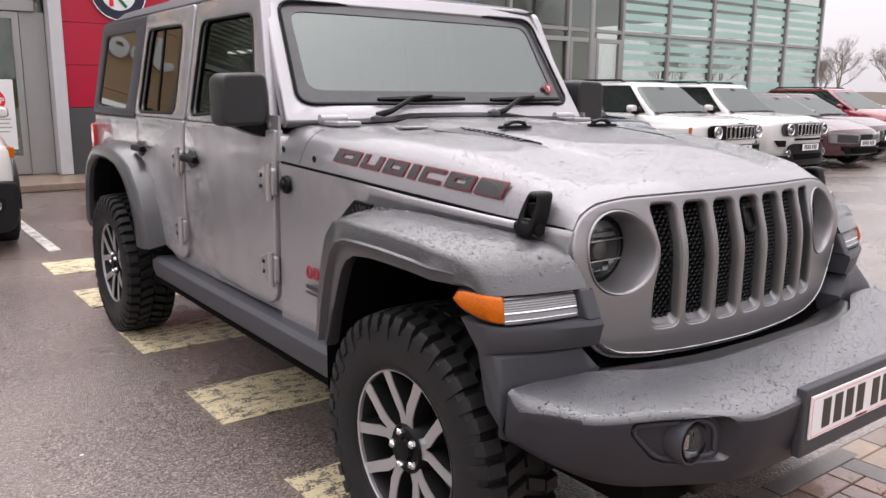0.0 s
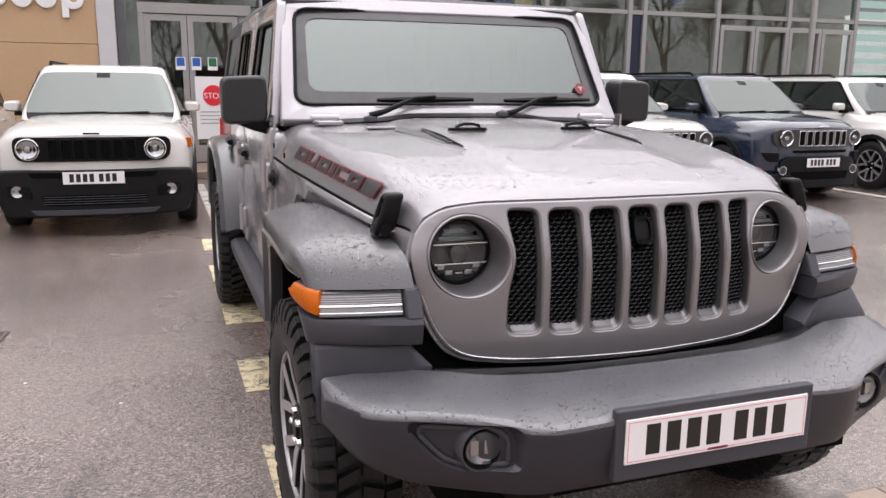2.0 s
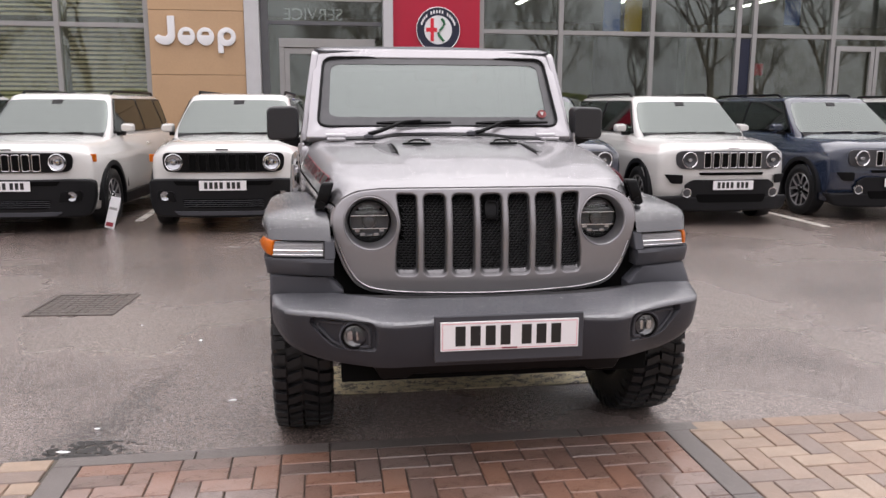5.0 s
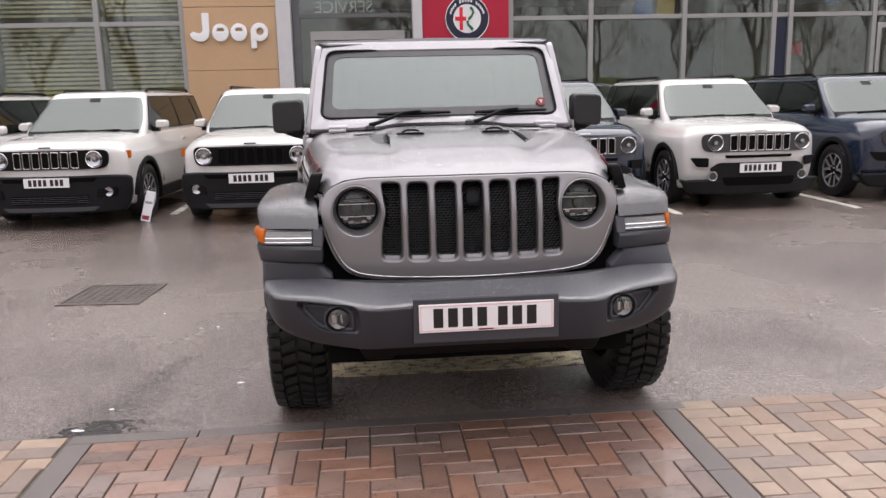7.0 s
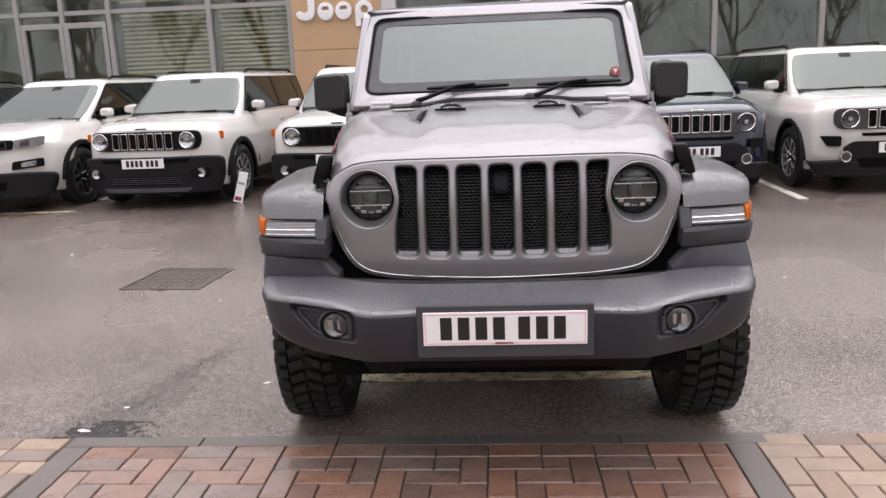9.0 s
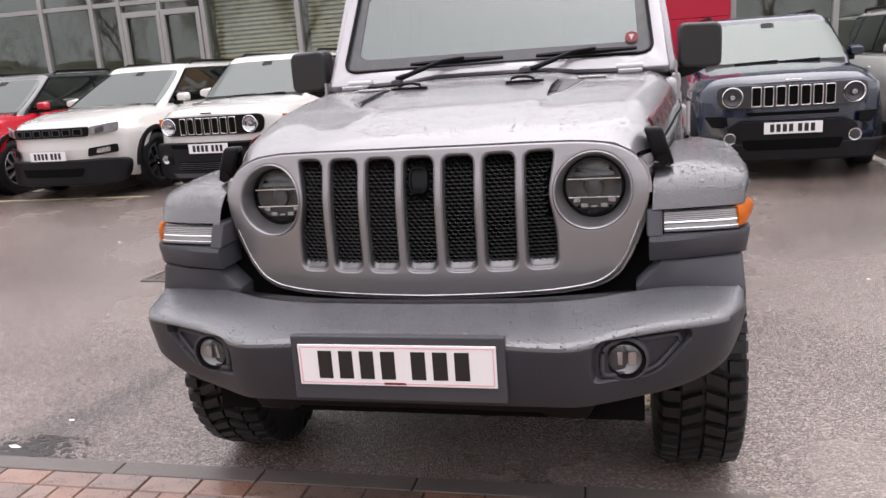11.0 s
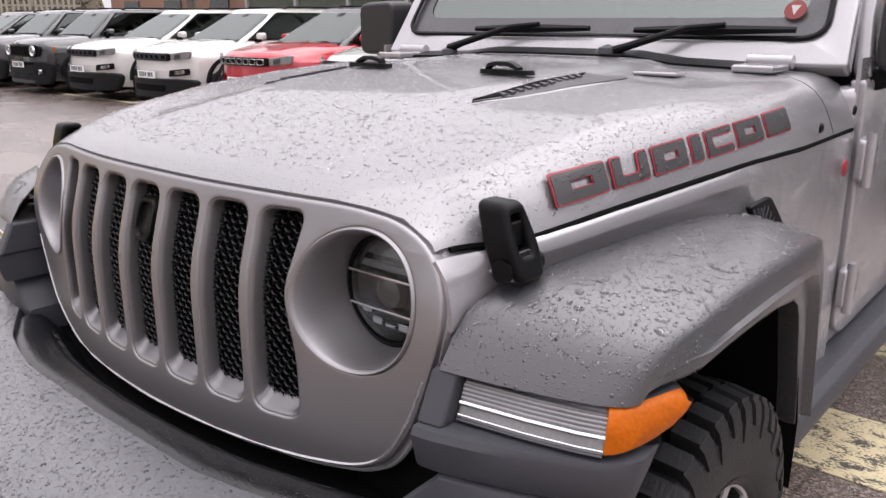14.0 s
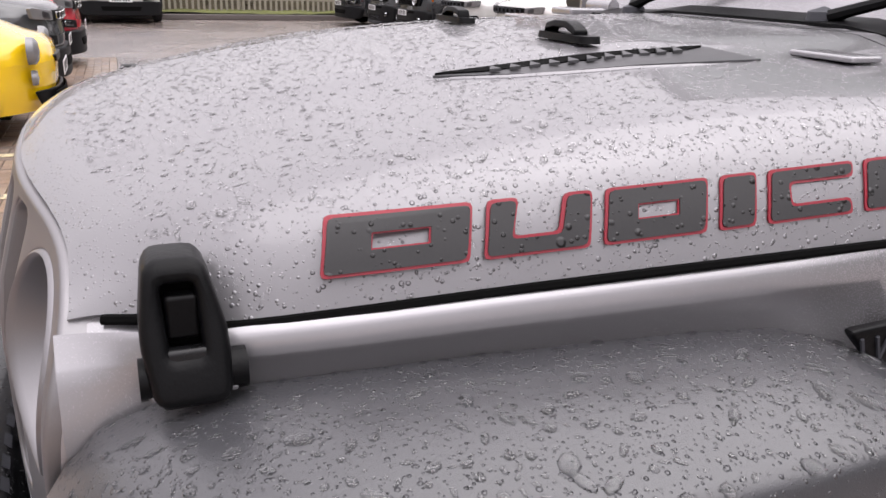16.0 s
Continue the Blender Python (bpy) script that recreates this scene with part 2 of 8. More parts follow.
def blocks(name, palette, rough):
    """Paving blocks: each block takes one colour of the batch, with grain, pits and pale lime bloom."""
    m = mat(name, (1, 1, 1), rough, vary=0.22, scale=11, fine=240, bump=0.0022, coat=0.5 if rough < 0.3 else 0.2)
    n, l = m.node_tree.nodes, m.node_tree.links
    b = n["Principled BSDF"]
    info, geo, mix, frac = n.new("ShaderNodeObjectInfo"), n.new("ShaderNodeNewGeometry"), n.new("ShaderNodeMath"), n.new("ShaderNodeMath")
    frac.operation = "FRACT"
    l.new(info.outputs["Random"], mix.inputs[0])
    l.new(geo.outputs["Random Per Island"], mix.inputs[1])
    l.new(mix.outputs[0], frac.inputs[0])
    ramp = n.new("ShaderNodeValToRGB")
    ramp.color_ramp.interpolation = "CONSTANT"
    e = ramp.color_ramp.elements
    while len(e) < len(palette):
        e.new(0.5)
    for k, c in enumerate(palette):
        e[k].position = k / len(palette)
    for k, c in enumerate(palette):
        e[k].color = (*c, 1)
    l.new(frac.outputs[0], ramp.inputs["Fac"])
    mul = n.new("ShaderNodeMixRGB")
    mul.blend_type = "MULTIPLY"
    mul.inputs["Fac"].default_value = 1
    l.new(ramp.outputs["Color"], mul.inputs["Color1"])
    l.new(b.inputs["Base Color"].links[0].from_socket, mul.inputs["Color2"])
    bloom, tex, coord = n.new("ShaderNodeMixRGB"), n.new("ShaderNodeTexNoise"), n.new("ShaderNodeTexCoord")
    tex.inputs["Scale"].default_value, tex.inputs["Detail"].default_value = 2.2, 6
    rng = n.new("ShaderNodeMapRange")
    rng.inputs["From Min"].default_value, rng.inputs["From Max"].default_value, rng.inputs["To Max"].default_value = 0.54, 0.74, 0.28
    l.new(geo.outputs["Position"], tex.inputs["Vector"])
    l.new(tex.outputs["Fac"], rng.inputs["Value"])
    l.new(rng.outputs["Result"], bloom.inputs["Fac"])
    bloom.inputs["Color2"].default_value = (0.30, 0.255, 0.225, 1)
    l.new(mul.outputs["Color"], bloom.inputs["Color1"])
    l.new(bloom.outputs["Color"], b.inputs["Base Color"])
    return m


def water(name):
    m = bpy.data.materials.new(name)
    m.use_nodes = True
    b = m.node_tree.nodes["Principled BSDF"]
    b.inputs["Base Color"].default_value = (1, 1, 1, 1)
    b.inputs["Roughness"].default_value, b.inputs["IOR"].default_value = 0.02, 1.33
    b.inputs["Transmission Weight"].default_value = 1.0
    return m


M = {}
# same silver twice: dimmed for the bonnet, brightened elsewhere, light set in the colour
M["silver"] = mat("silver_metallic_paint_dimmed", (0.225, 0.219, 0.229), 0.42, metal=0.58, vary=0.05, scale=2, fine=900, coat=0.8, drops=0.0011, drop_scale=150)
M["silver_dry_lit"] = mat("silver_metallic_paint_dry_lit", (0.375, 0.365, 0.380), 0.27, metal=0.46, vary=0.04, scale=2, fine=900, coat=0.7)
M["satin"] = mat("satin_grey_paint", (0.290, 0.281, 0.290), 0.44, metal=0.84, vary=0.06, scale=4, fine=800, coat=0.10)
# satin darkened for the slot walls, so the recess's shade is in the colour
M["slot_insert_shaded"] = mat("shaded_moulded_slot_insert", (0.190, 0.185, 0.191), 0.40, metal=0.72, vary=0.06, scale=4, fine=800, coat=0.2)
M["pale_rib"] = mat("pale_grey_lamp_rib", (0.34, 0.34, 0.345), 0.40, metal=0.2, vary=0.05)
M["plastic"] = mat("dark_grey_moulded_plastic", (0.053, 0.054, 0.062), 0.44, vary=0.10, scale=5, fine=700, bump=0.0004, spec=0.25)
# one bumper plastic in two tones: shaded for the face, lit for the top
M["bumper_face_shaded"] = mat("shaded_grained_bumper_face", (0.033, 0.034, 0.041), 0.42, vary=0.12, scale=5, fine=700, bump=0.0004, spec=0.25)
M["bumper_wet_lit"] = mat("wet_lit_grained_bumper_plastic", (0.082, 0.083, 0.092), 0.38, vary=0.14, scale=7, fine=600, bump=0.0004, spec=0.45, coat=1.0, drops=0.0034, drop_scale=88)
M["plastic_dark"] = mat("wet_black_moulded_plastic", (0.020, 0.021, 0.026), 0.34, vary=0.2, scale=6, fine=500, bump=0.0003, spec=0.4)
M["edge_highlight"] = mat("edge_highlight_metal", (0.46, 0.45, 0.46), 0.26, metal=0.8, vary=0.1, scale=20, fine=400)
M["plastic_wet"] = mat("wet_dark_grey_moulded_plastic", (0.046, 0.046, 0.051), 0.34, vary=0.14, scale=5, fine=700, bump=0.0003, spec=0.45, coat=1.0, drops=0.0012, drop_scale=140)
M["black"] = mat("black_plastic", (0.003, 0.003, 0.0035), 0.38, vary=0.2, scale=8, fine=300, bump=0.0003, spec=0.16)
M["mirror_shell"] = mat("grained_black_mirror_shell", (0.016, 0.016, 0.018), 0.42, vary=0.15, scale=8, fine=500, bump=0.0004, spec=0.5)
M["deep"] = mat("black_underside", (0.003, 0.003, 0.003), 0.85, vary=0.2, spec=0.08)
M["mesh"] = mat("black_gloss_mesh_plastic", (0.007, 0.007, 0.008), 0.28, vary=0.15, spec=0.4)
M["pocket"] = mat("black_painted_wheel_pocket", (0.012, 0.012, 0.013), 0.45, vary=0.15, spec=0.25)
M["rubber"] = mat("black_tyre_rubber", (0.0125, 0.0125, 0.0135), 0.48, vary=0.3, scale=9, fine=160, bump=0.0012, spec=0.3)
M["alloy"] = mat("machined_alloy", (0.52, 0.51, 0.52), 0.30, metal=0.7, vary=0.06, scale=8, fine=500)
M["alloy_dark"] = mat("dark_grey_painted_alloy", (0.07, 0.07, 0.075), 0.35, metal=0.6, vary=0.1)
M["chrome"] = mat("chrome", (0.75, 0.75, 0.76), 0.08, metal=1.0, vary=0.02)
M["amber"] = mat("amber_lens", (0.44, 0.098, 0.002), 0.30, vary=0.22, scale=26, fine=160, bump=0.0010, coat=0.0, spec=0.18)
M["lens"] = mat("clear_ribbed_lens", (0.22, 0.22, 0.225), 0.22, metal=0.25, vary=0.2, scale=14, fine=240, coat=0.5)
M["reflector"] = mat("lamp_reflector", (0.45, 0.46, 0.48), 0.12, metal=1.0, vary=0.15, scale=30)
M["red_lens"] = mat("red_lens", (0.45, 0.01, 0.015), 0.2, coat=1.0)
M["decal_red"] = mat("dark_red_vinyl", (0.27, 0.010, 0.025), 0.4, vary=0.08)
M["sticker_red"] = mat("faded_red_sticker", (0.42, 0.10, 0.10), 0.4)
M["decal_black"] = mat("black_vinyl", (0.022, 0.021, 0.022), 0.38, vary=0.15, fine=300, drops=0.0018)
M["plate_white"] = mat("white_plate_film", (0.80, 0.79, 0.80), 0.3, vary=0.03, fine=200)
M["plate_ink"] = mat("black_plate_ink", (0.012, 0.012, 0.012), 0.35)
M["plate_pink"] = mat("pink_plate_border", (0.75, 0.35, 0.40), 0.35)
M["lamp_glass"] = glass("lamp_glass", (0.94, 0.95, 0.95), 0.02, 0.05)
M["screen"] = glass("tinted_windscreen_glass", (0.24, 0.29, 0.27), 0.24, 0.20)
M["side_glass"] = glass("dark_privacy_glass", (0.22, 0.235, 0.23), 0.02, 0.10)
M["car_glass"] = glass("car_window_glass", (0.17, 0.19, 0.19), 0.04, 0.13)
M["pane"] = glass("showroom_glass", (0.80, 0.84, 0.81), 0.02, 0.14)
M["trim_dark"] = mat("dark_car_plastic", (0.007, 0.007, 0.008), 0.5, vary=0.15, scale=6, fine=300, bump=0.0003, spec=0.2)
M["interior"] = mat("dark_cabin_trim", (0.035, 0.035, 0.037), 0.7)
M["seat"] = mat("dark_grey_seat_cloth", (0.05, 0.05, 0.052), 0.85, bump=0.001)
M["asphalt"] = asphalt("wet_asphalt")
M["puddle"] = mat("rain_puddle_on_asphalt", (0.022, 0.0195, 0.018), 0.28, vary=0.3, scale=6, fine=120, bump=0.0012)
M["yellow_line"] = worn_paint("worn_cream_yellow_road_paint", (0.68, 0.59, 0.38), (0.09, 0.077, 0.070), 1.02, 22)
M["white_line"] = worn_paint("worn_white_road_paint", (0.72, 0.69, 0.62), (0.10, 0.09, 0.083), 1.02, 5)
M["bed"] = mat("dark_joint_sand", (0.085, 0.073, 0.058), 0.7, vary=0.3, fine=200, bump=0.003)
M["brick_red"] = blocks("wet_red_block_paving", [(0.205, 0.122, 0.092), (0.180, 0.110, 0.086), (0.225, 0.122, 0.086), (0.165, 0.115, 0.097), (0.145, 0.097, 0.080), (0.210, 0.136, 0.108), (0.235, 0.128, 0.088), (0.175, 0.104, 0.079)], 0.28)
M["brick_buff"] = blocks("damp_buff_block_paving", [(0.28, 0.205, 0.155), (0.23, 0.165, 0.125), (0.31, 0.230, 0.170), (0.20, 0.150, 0.125), (0.26, 0.180, 0.132)], 0.40)
M["kerb"] = mat("wet_dark_concrete_edging", (0.125, 0.108, 0.100), 0.34, vary=0.2, scale=6, fine=180, bump=0.002)
M["iron"] = mat("rusty_cast_iron", (0.115, 0.098, 0.088), 0.42, metal=0.3, vary=0.4, scale=20, fine=150, bump=0.002)
M["alu"] = mat("grey_powder_coated_aluminium", (0.34, 0.335, 0.325), 0.42, metal=0.2, vary=0.05)
M["alu_dark"] = mat("dark_grey_aluminium", (0.13, 0.132, 0.137), 0.42, metal=0.2, vary=0.08)
M["pillar"] = mat("pale_grey_cladding", (0.55, 0.55, 0.56), 0.4, vary=0.05)
M["tan"] = mat("tan_wood_grain_panel", (0.50, 0.33, 0.19), 0.5, vary=0.07, scale=1.5, fine=40)
M["red_panel"] = mat("glossy_crimson_panel", (0.44, 0.006, 0.035), 0.32, vary=0.06, scale=1.2)
M["grey_panel"] = mat("charcoal_panel", (0.075, 0.076, 0.08), 0.45, vary=0.08)
M["sign_white"] = mat("white_sign_plastic", (0.82, 0.82, 0.83), 0.35, vary=0.03)
M["navy"] = mat("navy_enamel", (0.012, 0.016, 0.04), 0.3)
M["green"] = mat("green_enamel", (0.02, 0.16, 0.06), 0.35)
M["sign_red"] = mat("red_sign_print", (0.70, 0.02, 0.04), 0.4)
M["sign_blue"] = mat("blue_sign_print", (0.03, 0.12, 0.45), 0.4)
M["wall_in"] = mat("showroom_wall", (0.30, 0.27, 0.20), 0.8, vary=0.15, scale=0.6)
M["floor_in"] = mat("showroom_floor_tile", (0.16, 0.155, 0.15), 0.25, vary=0.1, scale=1)
M["ceiling_in"] = mat("showroom_ceiling", (0.45, 0.44, 0.42), 0.8)
M["blind"] = mat("cream_blind_slat", (0.78, 0.66, 0.42), 0.55, vary=0.2, scale=0.7, fine=20)
M["frost"] = mat("pale_green_frosted_film", (0.42, 0.62, 0.56), 0.5, vary=0.08, scale=1.0)
M["roofing"] = mat("dark_roof_cladding", (0.16, 0.16, 0.165), 0.6, vary=0.1)
M["house_brick"] = mat("brown_brickwork", (0.22, 0.125, 0.085), 0.8, vary=0.25, scale=1.2, fine=30, bump=0.01)
M["fence"] = mat("weathered_galvanised_steel", (0.34, 0.31, 0.26), 0.6, metal=0.3, vary=0.2, scale=2)
M["grass"] = mat("winter_grass", (0.12, 0.13, 0.035), 0.9, vary=0.45, scale=2.5, fine=40, bump=0.03)
M["scrub"] = mat("brown_winter_scrub", (0.105, 0.088, 0.058), 0.95, vary=0.5, scale=0.9, fine=9, bump=0.05)
M["bark"] = mat("grey_brown_bark", (0.17, 0.145, 0.12), 0.9, vary=0.3, scale=5, fine=40, bump=0.01)
M["paint"] = car_paint("vehicle_paint")
M["water"] = water("rain_water")
M["fill_lamp"] = glow("added_strip_glow", (1.0, 0.97, 0.9), 7.0)
M["yellow_box"] = mat("yellow_printed_card", (0.75, 0.48, 0.02), 0.5)


# ---- building helpers ----
def finish(name, bm, material, parent=None, label="", smooth=40, bevel=0.0, segs=2, solid=0.0):
    me = bpy.data.meshes.new(name)
    bmesh.ops.recalc_face_normals(bm, faces=bm.faces[:])
    bm.to_mesh(me)
    bm.free()
    me.materials.append(material)
    for p in me.polygons:
        p.use_smooth = True
    me.set_sharp_from_angle(angle=radians(smooth))
    ob = new(name, me)
    if solid:
        sm = ob.modifiers.new("thickness", "SOLIDIFY")
        sm.thickness, sm.offset = solid, -1
        es = ob.modifiers.new("split", "EDGE_SPLIT")
        es.split_angle = radians(max(smooth, 40))
    if bevel:
        bv = ob.modifiers.new("edge", "BEVEL")
        bv.width, bv.segments, bv.limit_method, bv.angle_limit = bevel, segs, "ANGLE", radians(35)
        bv.harden_normals = True
    if parent:
        ob.parent = parent
    if label:
        ob["label"] = label
    return ob


def part(name, bm, material, parent, label="", **kw):
    return finish(name, bm, material, parent, label, **kw)


def thing(name, label, category, group="", kind="", at=None):
    ob = new(name)
    ob.empty_display_size = 0.2
    if at is not None:
        ob.matrix_world = at
    return tagged(ob, label, category, group, kind)


def cuboid(x0, x1, y0, y1, z0, z1, bm=None):
    bm = bm or bmesh.new()
    v = [bm.verts.new((x, y, z)) for x in (x0, x1) for y in (y0, y1) for z in (z0, z1)]
    for f in ((0, 1, 3, 2), (4, 6, 7, 5), (0, 4, 5, 1), (2, 3, 7, 6), (0, 2, 6, 4), (1, 5, 7, 3)):
        bm.faces.new([v[i] for i in f])
    return bm


def loft(rings, closed=True, caps=True, bm=None):
    bm = bm or bmesh.new()
    rows = [[bm.verts.new(p) for p in r] for r in rings]
    n = len(rows[0])
    for a, b in zip(rows, rows[1:]):
        for i in range(n if closed else n - 1):
            j = (i + 1) % n
            bm.faces.new((a[i], a[j], b[j], b[i]))
    if caps and closed:
        bm.faces.new(rows[0][::-1])
        bm.faces.new(rows[-1])
    return bm


def surf(us, vs, fn, bm=None):
    bm = bm or bmesh.new()
    rows = [[bm.verts.new(fn(u, v)) for u in us] for v in vs]
    for a, b in zip(rows, rows[1:]):
        for i in range(len(us) - 1):
            bm.faces.new((a[i], a[i + 1], b[i + 1], b[i]))
    return bm


def tube(points, r, n=8, bm=None, ends=None):
    """A round bar along points; r is one radius or one for each point."""
    pts = [Vector(p) for p in points]
    rs = r if isinstance(r, (list, tuple)) else [r] * len(pts)
    rings, up = [], Vector((0.13, 0.21, 1)).normalized()
    for i, p in enumerate(pts):
        d = (pts[min(i + 1, len(pts) - 1)] - pts[max(i - 1, 0)]).normalized()
        s = d.cross(up if abs(d.dot(up)) < 0.95 else Vector((1, 0, 0))).normalized()
        t = s.cross(d)
        rings.append([p + rs[i] * (math.cos(a) * s + math.sin(a) * t) for a in (2 * math.pi * k / n for k in range(n))])
    return loft(rings, bm=bm)


def spin(profile, n=32, axis="x", centre=(0, 0, 0), bm=None, close=False):
    """Turn a profile of (along, radius) round an axis."""
    c = Vector(centre)
    rings = []
    for k in range(n):
        a = 2 * math.pi * k / n
        ring = []
        for h, r in profile:
            u, v = r * math.cos(a), r * math.sin(a)
            ring.append(c + Vector({"x": (h, u, v), "y": (u, h, v), "z": (u, v, h)}[axis]))
        rings.append(ring)
    bm = bm or bmesh.new()
    rows = [[bm.verts.new(p) for p in r] for r in rings]
    m = len(profile)
    for k in range(n):
        a, b = rows[k], rows[(k + 1) % n]
        for i in range(m if close else m - 1):
            j = (i + 1) % m
            bm.faces.new((a[i], a[j], b[j], b[i]))
    bmesh.ops.remove_doubles(bm, verts=bm.verts[:], dist=1e-5)
    return bm


def rounded(pts, r, n=4):
    """A closed outline with its corners rounded; r is one radius or one for each corner."""
    out, m = [], len(pts)
    for i in range(m):
        p, a, b = Vector(pts[i]), Vector(pts[i - 1]), Vector(pts[(i + 1) % m])
        rad = r[i] if isinstance(r, (list, tuple)) else r
        da, db = (a - p), (b - p)
        k = min(rad, da.length * 0.48, db.length * 0.48)
        if k < 1e-4:
            out.append(tuple(p))
            continue
        s, e = p + da.normalized() * k, p + db.normalized() * k
        for j in range(n + 1):
            t = j / n
            out.append(tuple((1 - t) ** 2 * s + 2 * t * (1 - t) * p + t * t * e))
    return out


def ring2(cx, cy, r, n=32, ry=None):
    return [(cx + r * math.cos(2 * math.pi * k / n), cy + (ry or r) * math.sin(2 * math.pi * k / n)) for k in range(n)]


def plate(loops, depth, bevel=0.0, plane="xz", at=0.0, res=2):
    """A flat plate with holes from outlines: first loop outside, the others holes. plane xz: thickness along y, front at y = at."""
    cu = bpy.data.curves.new("outline", "CURVE")
    cu.dimensions, cu.fill_mode = "2D", "BOTH"
    cu.extrude, cu.bevel_depth, cu.bevel_resolution, cu.offset = max(depth / 2 - bevel, 0), bevel, res, -bevel
    for lp in loops:
        sp = cu.splines.new("POLY")
        sp.points.add(len(lp) - 1)
        for q, (u, v) in zip(sp.points, lp):
            q.co = (u, v, 0, 1)
        sp.use_cyclic_u = True
    ob = bpy.data.objects.new("outline", cu)
    me = ob.to_mesh()
    bm = bmesh.new()
    bm.from_mesh(me)
    ob.to_mesh_clear()
    bpy.data.objects.remove(ob)
    bpy.data.curves.remove(cu)
    bmesh.ops.remove_doubles(bm, verts=bm.verts[:], dist=1e-5)
    h = depth / 2
    for v in bm.verts:
        u, w, t = v.co
        if plane == "xz":
            v.co = (u, at + h + t, w)
        elif plane == "yz":
            v.co = (at + t, u, w)
        else:
            v.co = (u, w, at + t)
    return bm


def slice_up(bm, axis, values):
    k = "xyz".index(axis)
    no, co = [0, 0, 0], [0, 0, 0]
    no[k] = 1
    for val in values:
        co[k] = val
        bmesh.ops.bisect_plane(bm, geom=bm.verts[:] + bm.edges[:] + bm.faces[:], plane_co=co, plane_no=no)
    return bm


def bend(bm, fn):
    for v in bm.verts:
        v.co = fn(v.co)
    return bm


def interp(x, table):
    if x <= table[0][0]:
        return table[0][1]
    for (a, p), (b, q) in zip(table, table[1:]):
        if x <= b:
            return p + (q - p) * (x - a) / (b - a)
    return table[-1][1]



# ---- ground ----
bm = bmesh.new()
for x0, x1, y0, y1 in ((-400, 400, -400, 400),):
    cuboid(x0, x1, y0, y1, -0.3, 0.0, bm)
tagged(finish("ground", bm, M["asphalt"]), "dark wet asphalt of the car park with damp patches", "asphalt", kind="structure")

# pedestrian route: cream-yellow bars leading to the entrance
BARS = [(1.12, 1.57), (2.16, 2.63), (3.28, 3.75), (4.40, 4.92), (5.52, 6.02)]
for y0, y1 in BARS:
    b = finish("road_marking", cuboid(-0.91, 0.96, y0, y1, 0.001, 0.005), M["yellow_line"])
    tagged(b, "worn cream-yellow painted bar on wet asphalt", "road marking", "crossing bars", "structure")
for x, y0, y1 in ((-0.71, 6.5, 10.2), (-3.0, 7.6, 11.0), (-5.25, 7.6, 11.0), (-7.3, 7.4, 11.0), (1.02, 6.6, 10.2), (3.2, 6.55, 11.0), (5.42, 6.5, 11.0), (7.9, 6.5, 11.0), (10.3, 6.5, 11.0), (-9.4, 6.6, 11.0), (-11.9, 6.6, 11.0)):
    b = finish("bay_line", cuboid(x - 0.05, x + 0.05, y0 - (0.45 if x > 1 else 0.0), y1, 0.001, 0.005), M["white_line"])
    tagged(b, "worn white parking bay line on wet asphalt", "road marking", "bay lines", "structure")
b = finish("bay_line", cuboid(-14.5, -5.1, 6.64, 6.70, 0.001, 0.005), M["yellow_line"])
tagged(b, "worn yellowish line along the heads of the bays", "road marking", "", "structure")

# manhole cover
cover = thing("manhole_cover", "rusty cast-iron access cover set in the asphalt", "manhole cover")
MH = pose(-2.44, 3.235, 0, 0, 0, -5)
bm = plate([[(-0.31, -0.31), (0.31, -0.31), (0.31, 0.31), (-0.31, 0.31)], [(-0.285, -0.285), (0.285, -0.285), (0.285, 0.285), (-0.285, 0.285)]], 0.008, 0.001, "xy", 0.004)
part("frame", bend(bm, lambda c: MH @ c), M["iron"], cover)
bm = bmesh.new()
for i in range(9):
    for j in range(9):
        cx, cy = -0.252 + 0.063 * i, -0.252 + 0.063 * j
        cuboid(cx - 0.025, cx + 0.025, cy - 0.025, cy + 0.025, 0.0005, 0.0035, bm)
for e in (-1, 1):
    for i in range(9):
        cuboid(-0.275 + 0.063 * i, -0.229 + 0.063 * i, e * 0.30 - 0.007, e * 0.30 + 0.007, 0.002, 0.007, bm)
part("lid", bend(bm, lambda c: MH @ c), M["iron"], cover, "chequered iron lid")

# pavement in front of the entrance
bm = cuboid(-40, 40, 10.9, 12.3, 0.0, 0.11)
tagged(finish("pavement", bm, M["brick_buff"], bevel=0.02), "raised buff paved walk along the showroom front", "pavement", kind="structure")


# ---- showroom ----
FY = 12.1
TOP = 5.3
shell = thing("showroom", "modern car showroom with a glazed front, tan and crimson entrance panels", "building", kind="structure")


def bar(name, x0, x1, y0, y1, z0, z1, material, label=""):
    return part(name, cuboid(x0, x1, y0, y1, z0, z1), material, shell, label, bevel=0.006, segs=1)


bar("floor", -15.9, 21.8, FY + 0.1, FY + 9.0, 0.02, 0.12, M["floor_in"])
bar("back_wall", -15.9, 21.8, FY + 9.0, FY + 9.3, 0.0, TOP, M["wall_in"])
bar("side_wall", -16.1, -15.9, FY + 0.1, FY + 9.3, 0.0, TOP, M["pillar"])
bar("ceiling_slab", -15.9, 21.8, FY + 0.1, FY + 9.0, 3.9, 4.0, M["ceiling_in"])
bar("roof", -16.3, 22.1, FY - 0.5, FY + 9.6, TOP, TOP + 0.35, M["roofing"])
bar("partition", -6.4, -6.2, FY + 4.0, FY + 9.0, 0.12, 3.9, M["wall_in"])
bar("partition", 2.0, 2.2, FY + 2.2, FY + 9.0, 0.12, 3.9, M["wall_in"])
